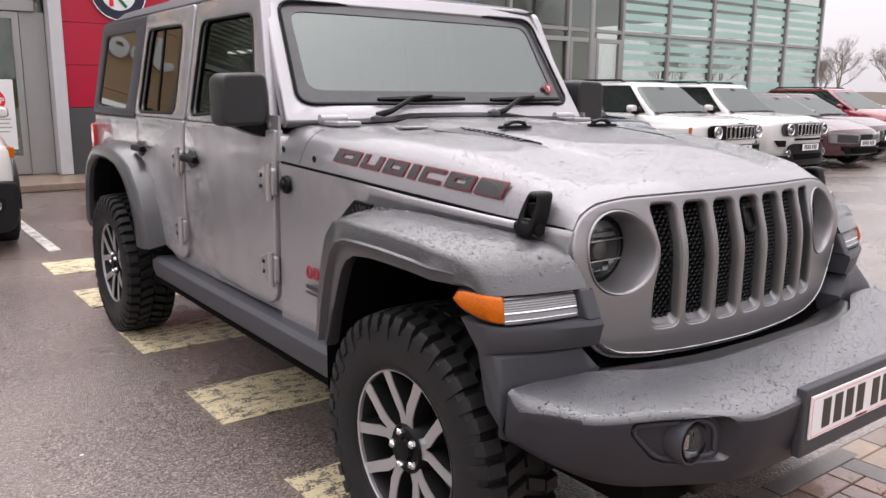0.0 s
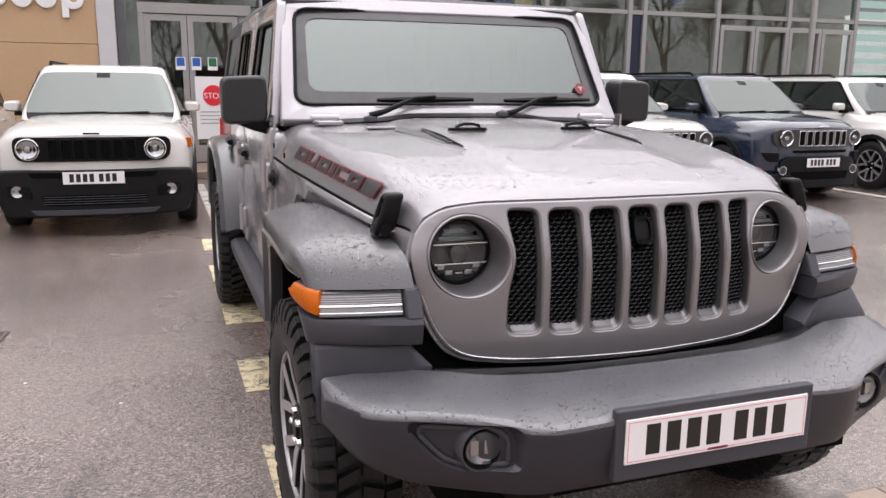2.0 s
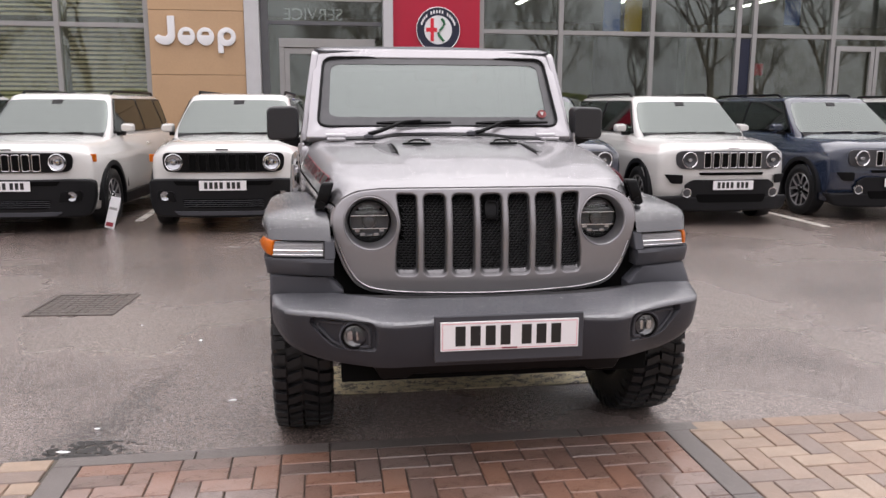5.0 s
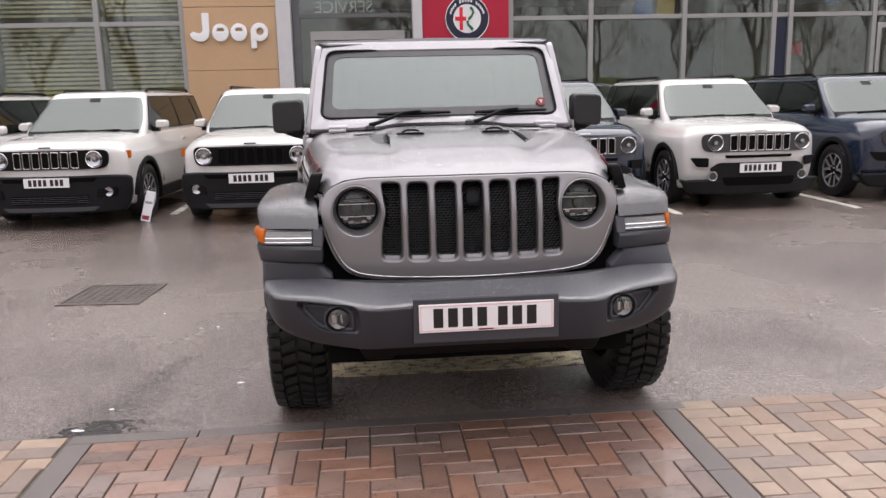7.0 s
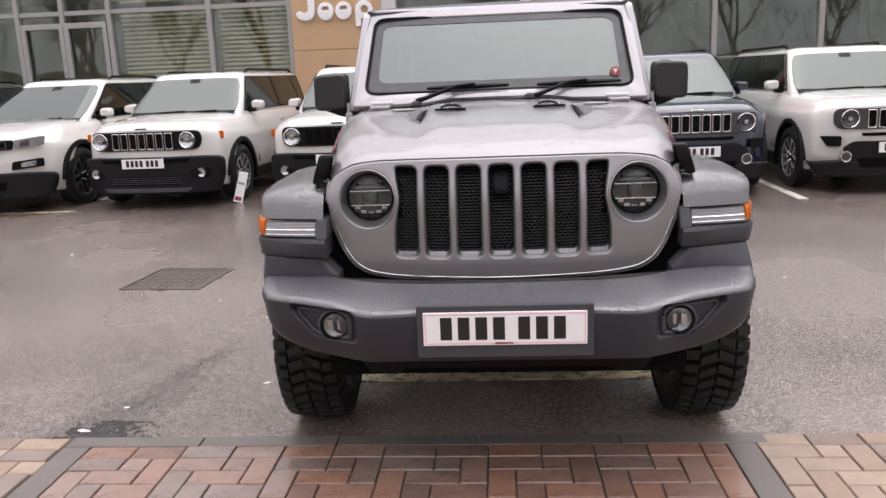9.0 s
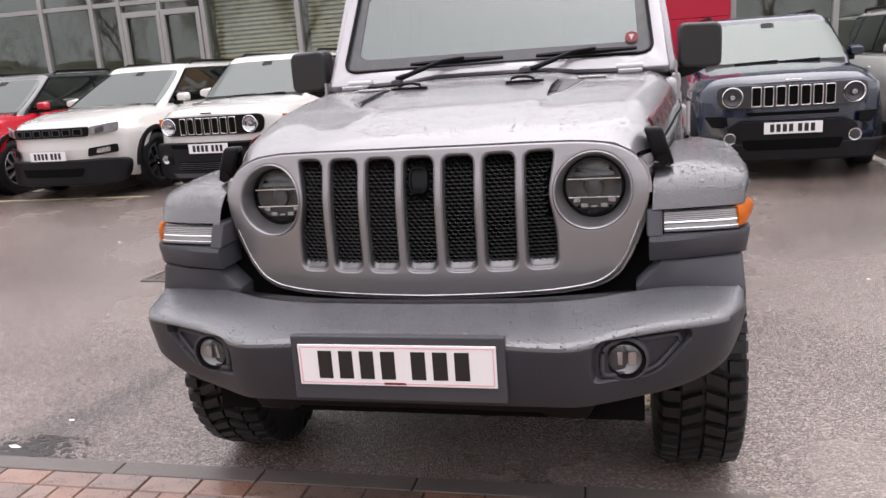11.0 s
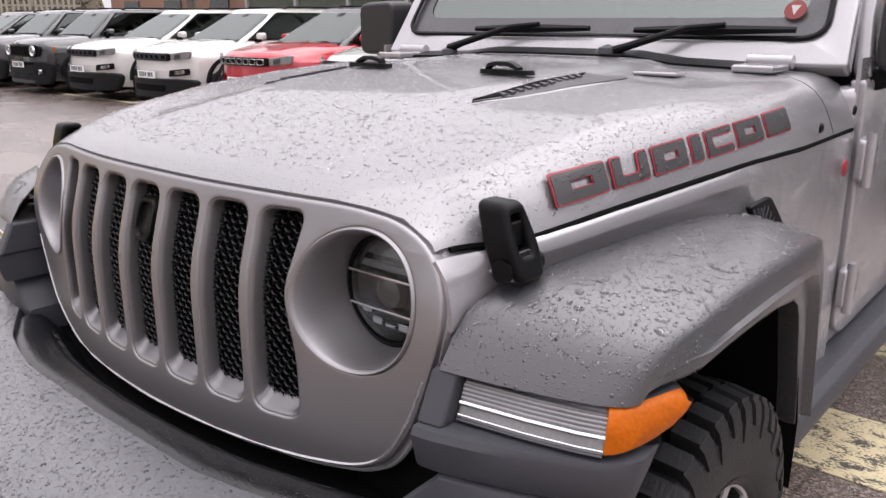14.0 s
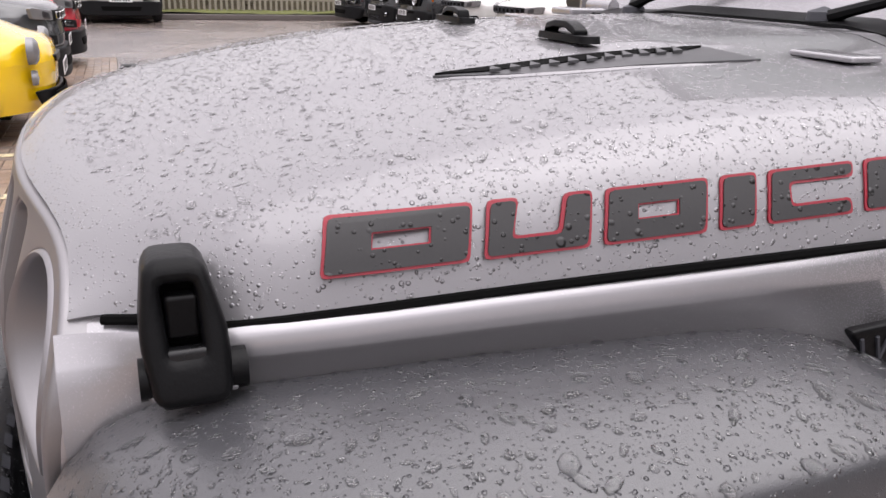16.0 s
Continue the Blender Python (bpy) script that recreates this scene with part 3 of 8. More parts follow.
bar("partition", 7.5, 7.7, FY + 3.0, FY + 9.0, 0.12, 3.9, M["grey_panel"])

LEFT = [-15.9, -14.0, -12.2, -10.4, -9.3, -8.71, -7.86, -6.98, -5.13, -3.66]
RIGHT = [2.26, 3.77, 5.57, 7.33, 7.66, 9.34, 11.1, 12.88, 14.6, 16.4, 18.2, 19.85, 21.75]
ROWS_Z = [0.12, 2.79, 4.6, TOP]
for xs in (LEFT, RIGHT):
    for x in xs:
        bar("mullion", x - 0.045, x + 0.045, FY - 0.06, FY + 0.10, 0.12, TOP, M["alu"])
    for z in ROWS_Z:
        for a, b in zip(xs, xs[1:]):
            bar("transom", a + 0.046, b - 0.046, FY - 0.045, FY + 0.08, z - 0.04, z + 0.04, M["alu"])
    for a, b in zip(xs, xs[1:]):
        for z0, z1 in zip(ROWS_Z, ROWS_Z[1:]):
            p = part("pane", cuboid(a + 0.047, b - 0.047, FY + 0.012, FY + 0.020, z0 + 0.041, z1 - 0.041), M["pane"], shell)
            p.visible_shadow = False
# dark spandrel strip beside a mullion
bar("panel", 7.38, 7.61, FY - 0.01, FY + 0.008, 0.17, 2.74, M["navy"], "narrow navy panel")
# doors inside the glazed walls
for x0, x1, n in ((-8.66, -7.03, 2), (9.40, 12.82, 4)):
    w = (x1 - x0) / n
    for k in range(n):
        a, b = x0 + k * w, x0 + (k + 1) * w
        outer = [(a + 0.01, 0.13), (b - 0.01, 0.13), (b - 0.01, 2.62), (a + 0.01, 2.62)]
        inner = [(a + 0.09, 0.30), (b - 0.09, 0.30), (b - 0.09, 2.52), (a + 0.09, 2.52)]
        part("door_leaf", plate([outer, inner], 0.06, 0.004, "xz", FY - 0.075), M["alu"], shell)
# pale green frosted bands behind the last panes
for a, b in zip(RIGHT[7:], RIGHT[8:]):
    for k in range(9):
        z = 1.95 + 0.23 * k
        bar("frosted_band", a + 0.06, b - 0.06, FY + 0.005, FY + 0.0105, z, z + (0.15 if k else 0.10), M["frost"])
    bar("frosted_band", a + 0.06, b - 0.06, FY + 0.005, FY + 0.0105, 0.9, 1.75, M["frost"])
# slatted blinds on the left
for a, b in ((-6.93, -5.18), (-5.08, -3.70)):
    for k in range(26):
        z = 0.75 + 0.078 * k
        bm = surf((a + 0.05, b - 0.05), (0, 0.5, 1), lambda u, v, z=z: (u, FY + 0.22 + 0.05 * v, z + 0.045 * v + 0.008 * math.sin(v * 3.1)))
        part("blind_slat", bm, M["blind"], shell, solid=0.003)
    for k in range(20):
        z = 2.95 + 0.078 * k
        bm = surf((a + 0.05, b - 0.05), (0, 0.5, 1), lambda u, v, z=z: (u, FY + 0.22 + 0.05 * v, z + 0.045 * v + 0.008 * math.sin(v * 3.1)))
        part("blind_slat", bm, M["blind"], shell, solid=0.003)

# tan panel with its white sign
for z0, z1 in ((0.12, 0.98), (0.985, 1.955), (1.96, 3.05), (3.055, 4.6), (4.605, TOP)):
    bar("tan_panel", -3.61, -2.0, FY - 0.12, FY + 0.1, z0, z1, M["tan"])
bar("cladding", -1.995, -1.74, FY - 0.16, FY + 0.1, 0.12, TOP, M["pillar"], "pale grey vertical cladding")
bar("cladding", 0.44, 0.615, FY - 0.20, FY + 0.1, 0.12, TOP, M["pillar"], "pale grey vertical cladding")
for z0, z1 in ((1.105, 1.72), (1.724, 2.33), (2.334, 3.4), (3.404, 4.8), (4.804, TOP)):
    bar("crimson_panel", 0.62, 2.21, FY - 0.12, FY + 0.1, z0, z1, M["red_panel"])
bar("plinth_panel", 0.62, 2.21, FY - 0.118, FY + 0.1, 0.11, 1.10, M["grey_panel"], "charcoal base panel")

# raised white letters-like sign shapes
sign = thing("wall_sign", "raised white plastic sign shapes on the tan panel", "sign", kind="structure")
S = FY - 0.12
hook = [(-3.52, 2.58), (-3.47, 2.50), (-3.38, 2.46), (-3.28, 2.46), (-3.20, 2.51), (-3.17, 2.60), (-3.17, 2.95), (-3.29, 2.95), (-3.29, 2.64), (-3.33, 2.60), (-3.40, 2.61), (-3.45, 2.64)]
part("sign_shape", plate([rounded(hook, 0.02)], 0.06, 0.008, "xz", S - 0.06), M["sign_white"], sign)
for cx in (-2.98, -2.66):
    part("sign_shape", plate([ring2(cx, 2.61, 0.145, ry=0.155), rounded([(cx - 0.07, 2.63), (cx + 0.07, 2.63), (cx + 0.05, 2.69), (cx - 0.05, 2.69)], 0.015)], 0.06, 0.008, "xz", S - 0.06), M["sign_white"], sign)
part("sign_shape", plate([ring2(-2.30, 2.61, 0.155, ry=0.16), ring2(-2.29, 2.62, 0.065)], 0.06, 0.008, "xz", S - 0.06), M["sign_white"], sign)
part("sign_shape", plate([rounded([(-2.455, 2.33), (-2.36, 2.33), (-2.36, 2.62), (-2.455, 2.62)], 0.01)], 0.05, 0.006, "xz", S - 0.055), M["sign_white"], sign)

# round enamel emblem on the crimson panel
emb = thing("wall_emblem", "round enamel emblem with navy rim on the crimson panel", "emblem", kind="structure")
EX, EZ = 1.437, 2.79
part("rim", plate([ring2(EX, EZ, 0.405, 48), ring2(EX, EZ, 0.385, 48)], 0.05, 0.008, "xz", S - 0.05), M["chrome"], emb)
part("band", plate([ring2(EX, EZ, 0.384, 48), ring2(EX, EZ, 0.255, 48)], 0.03, 0.0, "xz", S - 0.035), M["navy"], emb)
part("disc", plate([ring2(EX, EZ, 0.254, 40)], 0.03, 0.0, "xz", S - 0.032), M["sign_white"], emb)
part("cross", cuboid(EX - 0.22, EX - 0.02, S - 0.042, S - 0.033, EZ - 0.035, EZ + 0.035), M["sign_red"], emb)
part("cross", cuboid(EX - 0.14, EX - 0.08, S - 0.043, S - 0.034, EZ - 0.20, EZ + 0.20), M["sign_red"], emb)
curl = [(EX + 0.06 + 0.055 * math.sin(k * 0.9), S - 0.04, EZ + 0.20 - 0.05 * k) for k in range(9)]
part("curl", tube(curl, 0.024, 8), M["green"], emb)
for k in range(16):
    a = radians(20 + 140 * k / 15)
    if k in (4, 10):
        continue
    cx, cz = EX - 0.32 * math.cos(a), EZ + 0.32 * math.sin(a)
    part("mark", cuboid(cx - 0.014, cx + 0.014, S - 0.042, S - 0.036, cz - 0.028, cz + 0.028), M["sign_white"], emb)

# entrance between the panels
DY = FY + 0.12
bar("entrance_frame", -1.735, -1.60, DY - 0.02, DY + 0.1, 0.12, TOP, M["alu_dark"])
bar("entrance_frame", 0.10, 0.435, DY - 0.02, DY + 0.1, 0.12, 2.46, M["alu"])
bar("entrance_frame", -1.42, -1.33, DY - 0.07, DY + 0.1, 0.12, 2.55, M["alu"])
bar("entrance_head", -1.42, 0.30, DY - 0.08, DY + 0.12, 2.46, 2.62, M["alu"])
bar("entrance_transom", -1.60, 0.435, DY - 0.02, DY + 0.08, 2.86, 2.93, M["alu_dark"])
bar("entrance_transom", -1.60, 0.435, DY - 0.02, DY + 0.08, 3.28, 3.34, M["alu"])
for a, b in ((-1.33, -0.70), (-0.69, 0.09)):
    outer = [(a, 0.13), (b, 0.13), (b, 2.45), (a, 2.45)]
    inner = [(a + 0.09, 0.40), (b - 0.09, 0.40), (b - 0.09, 2.35), (a + 0.09, 2.35)]
    part("door_leaf", plate([outer, inner], 0.05, 0.005, "xz", DY - 0.05), M["alu"], shell)
    p = part("pane", cuboid(a + 0.09, b - 0.09, DY - 0.03, DY - 0.024, 0.40, 2.35), M["pane"], shell)
    p.visible_shadow = False
for a, b, z0, z1 in ((-1.60, -1.42, 0.12, 2.86), (-1.60, 0.435, 2.93, 3.28), (-1.60, 0.435, 3.34, TOP), (-1.42, 0.435, 2.62, 2.86), (0.12, 0.42, 2.47, 2.60)):
    p = part("pane", cuboid(a, b, DY + 0.01, DY + 0.017, z0, z1), M["pane"], shell)
    p.visible_shadow = False


def word(name, text, size, x, y, z, material, parent, flip=False, label=""):
    cu = bpy.data.curves.new(name, "FONT")
    cu.body, cu.size, cu.align_x, cu.extrude = text, size, "CENTER", 0.002
    ob = bpy.data.objects.new(name, cu)
    me = bpy.data.meshes.new_from_object(ob)
    bpy.data.objects.remove(ob)
    bm = bmesh.new()
    bm.from_mesh(me)
    s = -1 if flip else 1
    bend(bm, lambda c: Vector((x + s * c.x, y - c.z, z + c.y)))
    return part(name, bm, material, parent, label)


tagged(word("lettering", "SERVICE", 0.30, -0.80, DY + 0.30, 2.98, M["sign_white"], shell, True), "")
notice = thing("stop_notice", "white notice board with a red stop roundel on the entrance door", "notice", kind="structure")
part("board", cuboid(-0.62, -0.06, DY - 0.075, DY - 0.06, 0.50, 1.50), M["sign_white"], notice)
part("roundel", plate([ring2(-0.34, 1.20, 0.165, 8 * 4)], 0.008, 0, "xz", DY - 0.083), M["sign_red"], notice)
word("stop_word", "STOP", 0.125, -0.34, DY - 0.086, 1.155, M["sign_white"], notice)
for k in range(4):
    part("text_bar", cuboid(-0.56, -0.12 - 0.03 * (k % 2), DY - 0.078, DY - 0.0755, 0.93 - 0.06 * k, 0.945 - 0.06 * k), M["alu"], notice)
for cx, m in ((-0.82, "sign_blue"), (-0.58, "sign_blue"), (-0.33, "green")):
    st = thing("door_sticker", "small blue and white safety sticker on door glass" if m == "sign_blue" else "green and white leaflet taped to door glass", "sticker", kind="structure")
    part("sheet", cuboid(cx - 0.075, cx + 0.075, DY - 0.066, DY - 0.062, 1.60, 1.80), M["sign_white"], st)
    part("print", cuboid(cx - 0.06, cx + 0.06, DY - 0.069, DY - 0.0665, 1.66, 1.79), M[m], st)

# showroom contents
# glowing strips added to brighten the interior; no such lamps are seen
for k, x in enumerate((-14, -11.5, -9, -6, -3.5, 4, 6.3, 9.5)):
    lamp = thing("ceiling_lamp", "added glowing strip that brightens the showroom from inside", "lamp", "strip lamps")
    part("housing", cuboid(x - 0.08, x + 0.08, FY + 2.0, FY + 4.4, 3.84, 3.9), M["alu"], lamp)
    part("tube", cuboid(x - 0.05, x + 0.05, FY + 2.05, FY + 4.35, 3.815, 3.839), M["fill_lamp"], lamp)
for x, z0, z1, y, m, lab in ((-7.35, 1.35, 1.75, FY + 1.6, "yellow_box", "yellow printed display card"), (5.1, 2.9, 3.6, FY + 0.9, "sign_blue", "hanging blue banner"), (5.55, 2.9, 3.6, FY + 0.9, "yellow_box", "hanging yellow banner"), (9.0, 3.1, 3.7, FY + 0.9, "sign_blue", "hanging blue banner"), (8.6, 2.1, 2.35, FY + 1.5, "sign_red", "red hanging banner")):
    card = thing("banner", lab + " inside the showroom", "banner")
    part("sheet", cuboid(x - 0.18, x + 0.18, y, y + 0.01, z0, z1), M[m], card)
desk = thing("reception_desk", "dark showroom desk with pale front", "desk")
part("body", cuboid(-14.0, -11.0, FY + 3.0, FY + 3.7, 0.12, 1.1), M["grey_panel"], desk, bevel=0.02)
part("worktop", cuboid(-14.1, -10.9, FY + 2.9, FY + 3.8, 1.1, 1.15), M["sign_white"], desk)

# ---- far edges: verge, fence, house, trees ----
bm = cuboid(-23.6, -21.6, -30, 11.5, 0.0, 0.14)
tagged(finish("verge_kerb", bm, M["kerb"], bevel=0.02), "grey concrete kerb along the grass verge", "kerb", kind="structure")
random.seed(5)
bm = surf([-23.5 + 0.12 * i for i in range(16)], [-30 + 0.33 * j for j in range(125)], lambda u, v: (u, v, 0.16 + 0.05 * noise.noise((u * 1.5, v * 1.5, 0)) + random.uniform(0, 0.03)))
tagged(finish("grass_verge", bm, M["grass"]), "patchy winter grass verge along the fence", "grass", kind="stuff")
rng = random.Random(31)
bm = surf([-33 + 0.5 * i for i in range(94)], (0, 1, 2, 3), lambda u, v: (-25.2 - 0.5 * v + 0.3 * noise.noise((u * 0.8, v, 3.0)), u, (0.0, 1.3, 2.1, 2.5)[int(v)] * (1 + 0.25 * noise.noise((u * 0.3, 2.0, 0.0)))))
tagged(finish("bank", bm, M["scrub"]), "brown overgrown bank behind the fence", "bank", kind="stuff")
bm = bmesh.new()
for k in range(6000):
    # twiggy clumps of different height, thicker low down
    y = rng.uniform(-32, 13)
    top = 2.3 + 0.9 * noise.noise((y * 0.35, 2.0, 0.0))
    c = Vector((-24.6 - rng.random() * 1.6, y, top * rng.random() ** 0.7))
    a, b = Vector((rng.uniform(-1, 1), rng.uniform(-1, 1), rng.uniform(-0.2, 1))).normalized() * rng.uniform(0.12, 0.40), Vector((rng.uniform(-1, 1), rng.uniform(-1, 1), rng.uniform(-1, 1))).normalized() * rng.uniform(0.02, 0.07)
    bm.faces.new([bm.verts.new(p) for p in (c - a, c + b * 0.7, c + a, c - b)])
tagged(finish("scrub", bm, M["scrub"]), "brown leafless scrub growing behind the fence", "bushes", kind="stuff")
pf = thing("palisade_fence", "weathered galvanised steel palisade fence behind the verge", "fence", kind="structure")
for z in (0.45, 1.75):
    part("rail", cuboid(-23.37, -23.30, -30, 11.4, z, z + 0.06), M["fence"], pf)
bm0 = plate([[(-0.034, 0.1), (0.034, 0.1), (0.034, 2.05), (0.0, 2.2), (-0.034, 2.05)]], 0.012, 0, "yz", 0)
pale0 = part("pale", bm0, M["fence"], pf)
pale0.location = (-23.28, -29.9, 0)
count = 0
for k in range(1, 262):
    y = -29.9 + 0.158 * k
    if y > 11.3:
        break
    o = pale0.copy()
    scene.collection.objects.link(o)
    o.location = (-23.28 + random.uniform(-0.01, 0.01), y, random.uniform(-0.03, 0.0))
    o.rotation_euler = (random.uniform(-0.012, 0.012), 0, 0)
for y in range(-29, 12, 3):
    part("post", cuboid(-23.45, -23.37, y - 0.05, y + 0.05, 0, 2.0), M["fence"], pf)

house = thing("brick_house", "brown brick building beyond the railings with a low roof", "building", kind="structure")
part("wall", cuboid(-42, -25, 22, 32, 0, 6.2), M["house_brick"], house)
part("roof", loft([[(-42.5, 21.5, 6.2), (-24.5, 21.5, 6.2), (-24.5, 32.5, 6.2), (-42.5, 32.5, 6.2)], [(-40, 27, 9.2), (-27, 27, 9.2), (-27, 27.2, 9.2), (-40, 27.2, 9.2)]]), M["roofing"], house)
for k in range(4):
    for z in (1.0, 3.9):
        w = part("window", cuboid(-40.5 + 4 * k, -39 + 4 * k, 21.93, 22.0, z, z + 1.3), M["car_glass"], house)
        part("sill", cuboid(-40.6 + 4 * k, -38.9 + 4 * k, 21.85, 22.0, z - 0.1, z), M["pillar"], house)
rl = thing("railings", "dark steel railings in front of the brick building", "railings", kind="structure")
for z in (0.3, 1.5):
    part("rail", cuboid(-40, -16.2, 15.0, 15.04, z, z + 0.05), M["alu_dark"], rl)
bar0 = part("upright", cuboid(-0.012, 0.012, -0.012, 0.012, 0, 1.75), M["alu_dark"], rl)
bar0.location = (-39.9, 15.02, 0)
for k in range(1, 170):
    o = bar0.copy()
    scene.collection.objects.link(o)
    o.location = (-39.9 + 0.14 * k, 15.02, 0)


def grow(bm, p, d, length, r, depth, rng):
    """A bare limb that forks into ever thinner twigs."""
    pts, q, v = [p], p.copy(), d.copy()
    for _ in range(3):
        v = (v + Vector((rng.uniform(-0.2, 0.2), rng.uniform(-0.2, 0.2), rng.uniform(-0.05, 0.16)))).normalized()
        q = q + v * length / 3
        pts.append(q.copy())
    tube(pts, [r, r * 0.88, r * 0.76, r * 0.62], 6 if depth > 2 else 4 if depth > 1 else 3, bm)
    if depth == 0:
        return
    for k in range(rng.choice((3, 3, 4)) if depth > 1 else 4):
        s = Vector((rng.uniform(-1, 1), rng.uniform(-1, 1), rng.uniform(-0.15, 0.9))).normalized()
        start = pts[-1] if k < 2 else pts[rng.choice((1, 2, 3))]
        grow(bm, start, (v * 0.75 + s * 0.8).normalized(), length * rng.uniform(0.58, 0.8), r * 0.55, depth - 1, rng)


def bare_tree(seed, height, depth=5):
    rng = random.Random(seed)
    t = thing("bare_tree", "leafless winter tree with fine branching twigs", "tree", "bare trees")
    bm = bmesh.new()
    tube([(0, 0, -0.1), (0.02, 0, 0.3), (0.05, 0.03, height * 0.22)], [height * 0.022, height * 0.017, height * 0.014], 9, bm)
    part("trunk", bm, M["bark"], t)
    bm = bmesh.new()
    for k in range(4):
        a = rng.uniform(0, 6.3)
        grow(bm, Vector((0.05, 0.03, height * (0.16 + 0.02 * k))), Vector((0.45 * math.cos(a), 0.45 * math.sin(a), 1)).normalized(), height * 0.26, height * 0.010, depth, rng)
    part("crown", bm, M["bark"], t)
    return t


T1, T2 = bare_tree(3, 11.0), bare_tree(8, 9.0)
T1.matrix_world, T2.matrix_world = pose(47, 74, 0, 0, 0, 20), pose(-28, 18, 0)
random.seed(11)
for k in range(16):
    copy_thing(T1 if k % 2 else T2, pose(52 + 5.5 * k + random.uniform(-2, 2), 78 + random.uniform(-8, 8) - 1.6 * k, 0, 0, 0, random.uniform(0, 360)) @ Matrix.Scale(random.uniform(0.8, 1.15), 4))
for k in range(17):
    copy_thing(T2 if k % 2 else T1, pose(-40 + 5.6 * k + random.uniform(-1.4, 1.4), -34 + random.uniform(-5, 5), 0, 0, 0, random.uniform(0, 360)) @ Matrix.Scale(random.uniform(1.05, 1.5), 4))
bm = surf([-60 + 2 * i for i in range(90)], (0, 1, 2), lambda u, v: (u, -44 + 2 * v, (0, 2.2 + 0.9 * noise.noise((u * 0.22, 3, 0)), 0)[int(v)]))
rng = random.Random(77)
wood = bmesh.new()
for k in range(24000):
    # a far wood of bare crowns, thick below and thinning out upwards
    x = rng.uniform(-75, 165)
    top = 9.0 + 3.5 * noise.noise((x * 0.09, 4.0, 0.0)) + 2.0 * noise.noise((x * 0.4, 7.0, 0.0))
    c = Vector((x, -49 - rng.random() * 8, top * rng.random() ** 0.8))
    a, b = Vector((rng.uniform(-1, 1), rng.uniform(-1, 1), 0.9)).normalized() * rng.uniform(0.35, 1.1), Vector((rng.uniform(-1, 1), rng.uniform(-1, 1), rng.uniform(-0.4, 0.4))).normalized() * rng.uniform(0.012, 0.045)
    wood.faces.new([wood.verts.new(p) for p in (c - a, c + b, c + a, c - b)])
tagged(finish("far_wood", wood, M["scrub"]), "far brown wood of bare winter trees", "trees", kind="stuff")
tagged(finish("hedge", bm, M["grass"]), "low overgrown bank behind the car park", "hedge", kind="stuff")
bm = surf([20 + 2.0 * i for i in range(60)], (0, 1, 2), lambda u, v: (u, 96 - 0.3 * (u - 20) + 2 * v, (0, 2.0 + 1.0 * noise.noise((u * 0.16, 9, 0)), 0)[int(v)]))
tagged(finish("far_bushes", bm, M["bark"]), "far line of brown winter bushes", "bushes", kind="stuff")
lp = thing("lamp_post", "slim galvanised lamp post beside the showroom", "lamp post")
part("pole", tube([(10.9, 11.2, 0.1), (10.9, 11.2, 6.0)], 0.06, 12), M["alu"], lp)

# ---- the off-road car ----
jeep = thing("off_road_car", "silver four-door off-road car, wet with rain, parked on the crossing bars", "car")
SEAM_X = [(0.40, 0.610), (0.45, 0.632), (0.50, 0.650), (0.56, 0.666), (0.67, 0.687), (1.0, 0.732), (1.42, 0.788), (1.78, 0.800)]
SEAM_Z = [(0.40, 1.078), (0.50, 1.083), (0.60, 1.091), (0.76, 1.102), (1.0, 1.116), (1.22, 1.128), (1.42, 1.132), (1.78, 1.142)]
SEAM_FAR = [(0.40, 1.060), (0.67, 1.076), (1.0, 1.098), (1.42, 1.128), (1.78, 1.142)]
DECAL_Z = [(0.40, 1.102), (0.67, 1.118), (1.0, 1.140), (1.42, 1.170), (1.78, 1.184)]
TOP_Z = [(0.40, 1.136), (0.43, 1.155), (0.47, 1.170), (0.55, 1.190), (0.70, 1.220), (0.90, 1.250), (1.15, 1.271), (1.40, 1.283), (1.72, 1.292)]
ACROSS = [(0.0, 0.0), (0.12, 0.0), (0.24, 0.005), (0.34, 0.01), (0.39, 0.022), (0.425, 0.065), (0.46, 0.108), (0.51, 0.122), (0.60, 0.132), (0.70, 0.145), (0.80, 0.168), (0.86, 0.185), (0.90, 0.260), (0.932, 0.365), (0.956, 0.50), (0.976, 0.69), (0.989, 0.84), (1.0, 1.0)]


SWEEP = [(0.0, -0.012), (0.10, -0.0097), (0.20, -0.003), (0.30, 0.0105), (0.40, 0.0335), (0.489, 0.057), (0.56, 0.0705), (0.645, 0.080), (0.72, 0.083)]


def sweep(x):
    """How far the nose draws back towards its sides."""
    return sum(interp(abs(x) + q, SWEEP) for q in (-0.03, 0.0, 0.03)) / 3


NOSE_TOP = [(0.0, 1.133), (0.30, 1.131), (0.46, 1.126), (0.548, 1.113), (0.602, 1.086), (0.634, 1.045)]


def nose_y(x, z):
    """The grille's face: swept back to the sides, leaning back in its upper part."""
    d = z - 0.985
    lean = max(0.0, d) if abs(d) > 0.05 else (d + 0.05) ** 2 / 0.20
    return 0.352 + sweep(x) + lean * 0.30 + max(0.0, 0.76 - z) * 0.06


def seam_z(u, y):
    """Height of the bonnet's shut line; the two sides differ a little."""
    return interp(y, SEAM_Z if u > 0 else SEAM_FAR)


